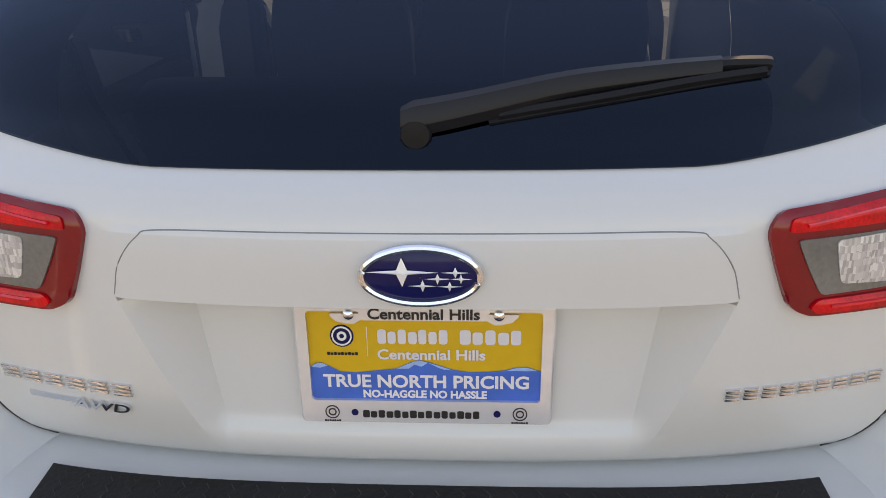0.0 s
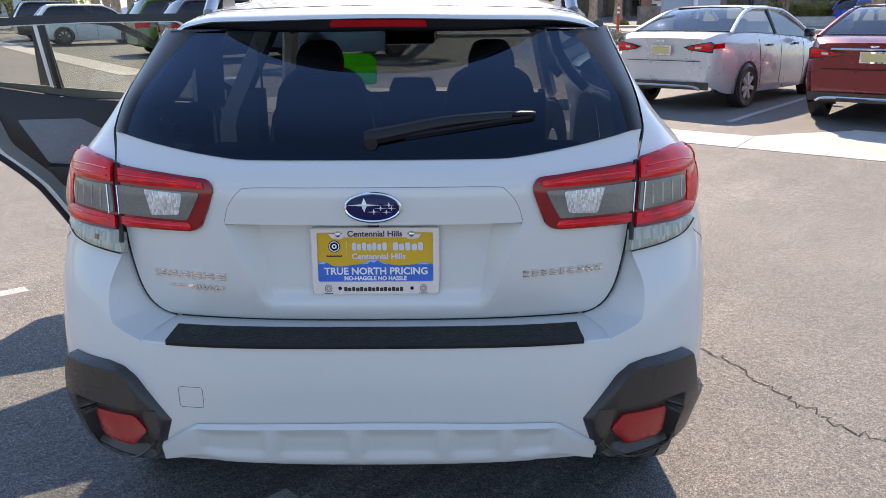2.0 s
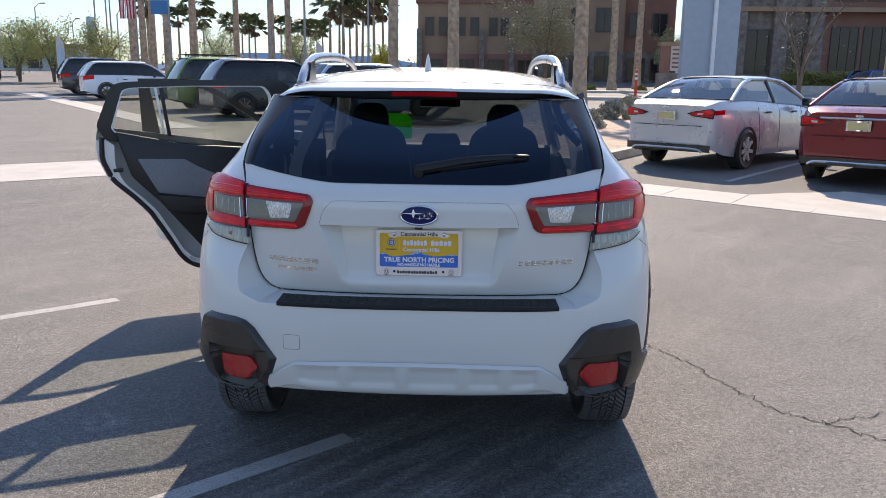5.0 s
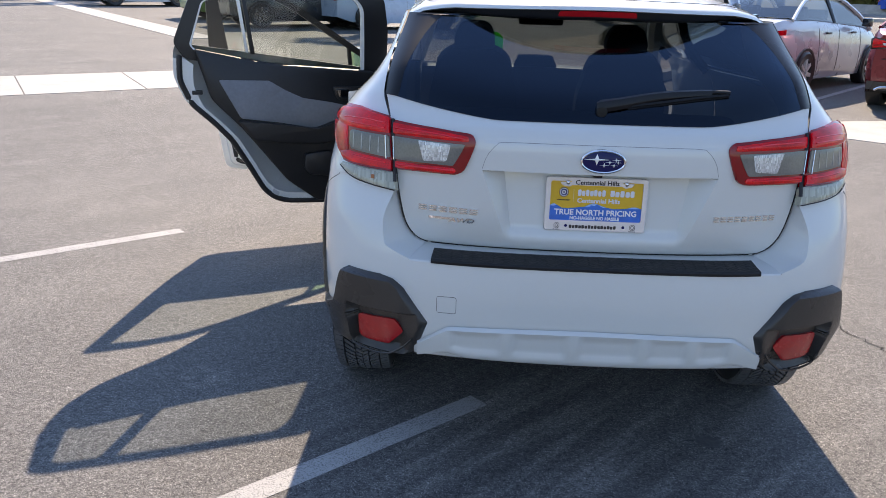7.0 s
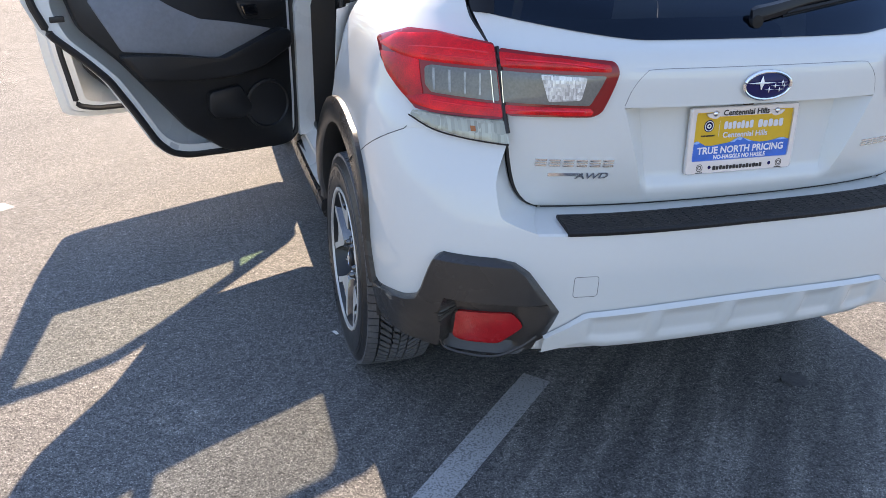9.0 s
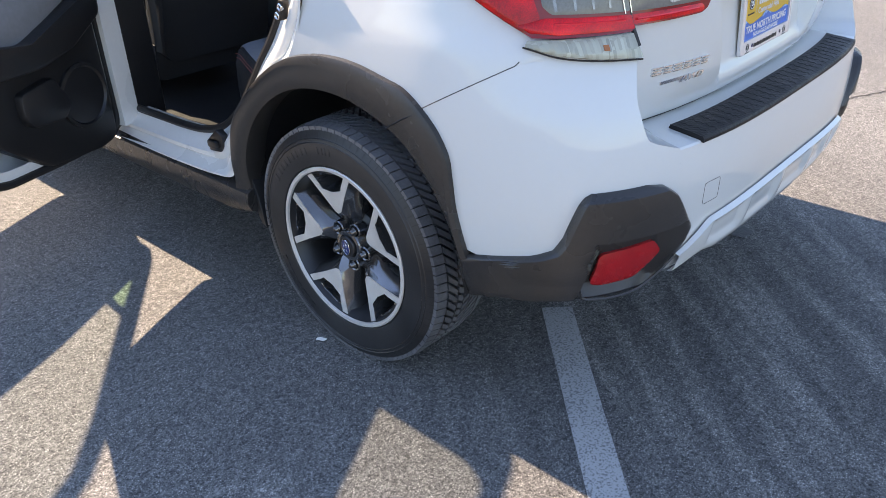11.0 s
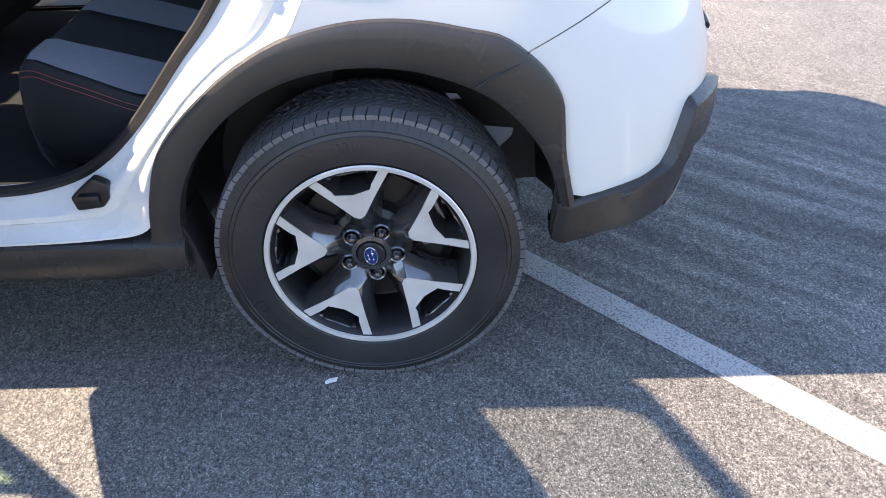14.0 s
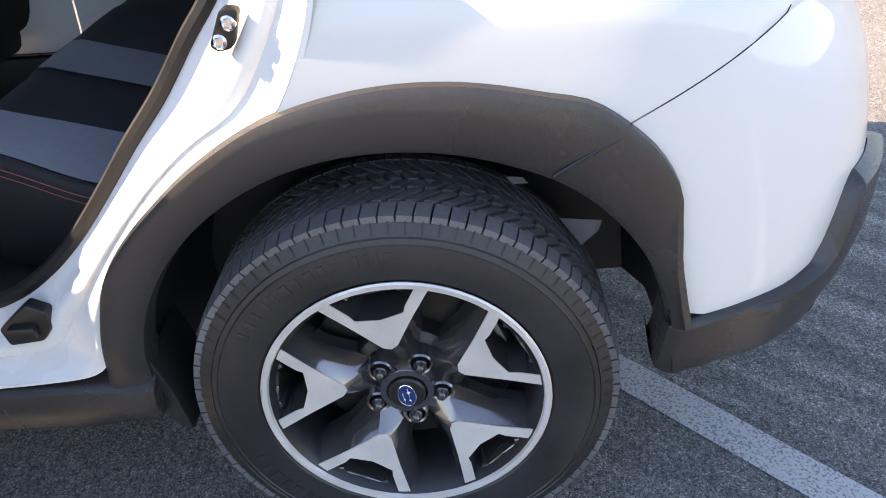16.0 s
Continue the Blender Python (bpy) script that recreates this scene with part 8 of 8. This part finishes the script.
for px, y in ((102, 52), (560, 70)):
    f = thing("feather_banner", place(px, y), 0, "tall white feather banner with a pale patch", "banner", "feather banners")
    bm = bmesh.new()
    tube(bm, smooth_line([(0, 0, 0), (0, 0, 2.2), (0.05, 0, 3.1), (0.25, 0, 3.45), (0.45, 0, 3.3)], 4), 0.02, 6)
    part("pole", bm, POLE, f)
    bm = bmesh.new()
    grid(bm, [[(0.02, 0, z), (0.02 + min(0.55, (3.6 - z) * 0.8), 0.03, z)] for z in np.linspace(0.9, 3.3, 9)])
    part("cloth", bm, FW, f)
    bm = bmesh.new()
    grid(bm, [[(0.10, -0.02, z), (0.42, -0.02, z)] for z in np.linspace(1.5, 2.6, 4)])
    part("emblem_patch", bm, BANW, f)
for px, y, h, arm in ((203, 70, 7.0, 0.6), (72, 95, 7.5, 0.9), (540, 48, 8.2, -1.9), (215, 80, 6, 0.4), (136, 90, 5.5, 0.5), (650, 60, 9, 1.0)):
    f = thing("street_lamp", place(px, y), 0, "grey street lamp on a tall pole", "street lamp", "street lamps")
    bm = bmesh.new(); tube(bm, [(0, 0, 0), (0, 0, h)], [0.09, 0.06], 8)
    tube(bm, [(0, 0, h - 0.1), (arm * 0.6, 0, h + 0.35), (arm, 0, h + 0.4)], 0.04, 6)
    part("pole", bm, POLE, f)
    bm = bmesh.new(); box(bm, arm - 0.1, -0.12, h + 0.36, arm + 0.4, 0.12, h + 0.48, 0.03)
    part("lamp_head", bm, SATIN, f)
# low white building and hills
C = thing("low_building", (0, 0, 0), 0, "low pale building at the lot's far end", "building")
wall_box("wall", C, -62, 95, 1.0, -48, 105, 4.6, paint("pale_render", (0.55, 0.55, 0.54), 0.8))
wall_box("roof_band", C, -62.4, 94.6, 4.6, -47.6, 105, 5.1, STONE)
for x in (-60, -57, -54, -51):
    window(C, x, x + 1.8, 2.2, 3.8, 95, 2)
bm = bmesh.new()
rng = random.Random(9)
xs = np.linspace(-1400, 900, 120)
hz = [8 + 26 * abs(noise.noise((x * 0.0035, 0.3, 0))) + 9 * noise.noise((x * 0.013, 1.3, 0)) + 20 * math.exp(-((x + 250) / 160) ** 2) for x in xs]
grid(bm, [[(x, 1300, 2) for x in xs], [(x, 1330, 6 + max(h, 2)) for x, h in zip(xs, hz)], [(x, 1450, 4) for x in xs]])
# distance haze is put into the hills' blue base colour
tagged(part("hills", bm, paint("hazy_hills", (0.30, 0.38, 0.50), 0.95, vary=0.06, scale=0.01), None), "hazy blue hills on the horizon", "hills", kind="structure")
# far town along the horizon
rng = random.Random(21)
cs = [(x + rng.uniform(-3, 3), 190 + rng.uniform(-15, 15), 1.6 + rng.uniform(0.2, 3.2)) for x in np.linspace(-190, -10, 130)]
wd = link_mesh("far_trees", leaves(rng, cs, 0.45, 30, 1.2), OLIVELEAF, None)
tagged(wd, "band of far trees beyond the lot", "trees", kind="stuff")


# no piece lies deeper than thing, part, piece
for ob in list(scene.objects):
    chain = [ob]
    while chain[-1].parent:
        chain.append(chain[-1].parent)
    if len(chain) > 3:
        ob.parent = chain[-2]
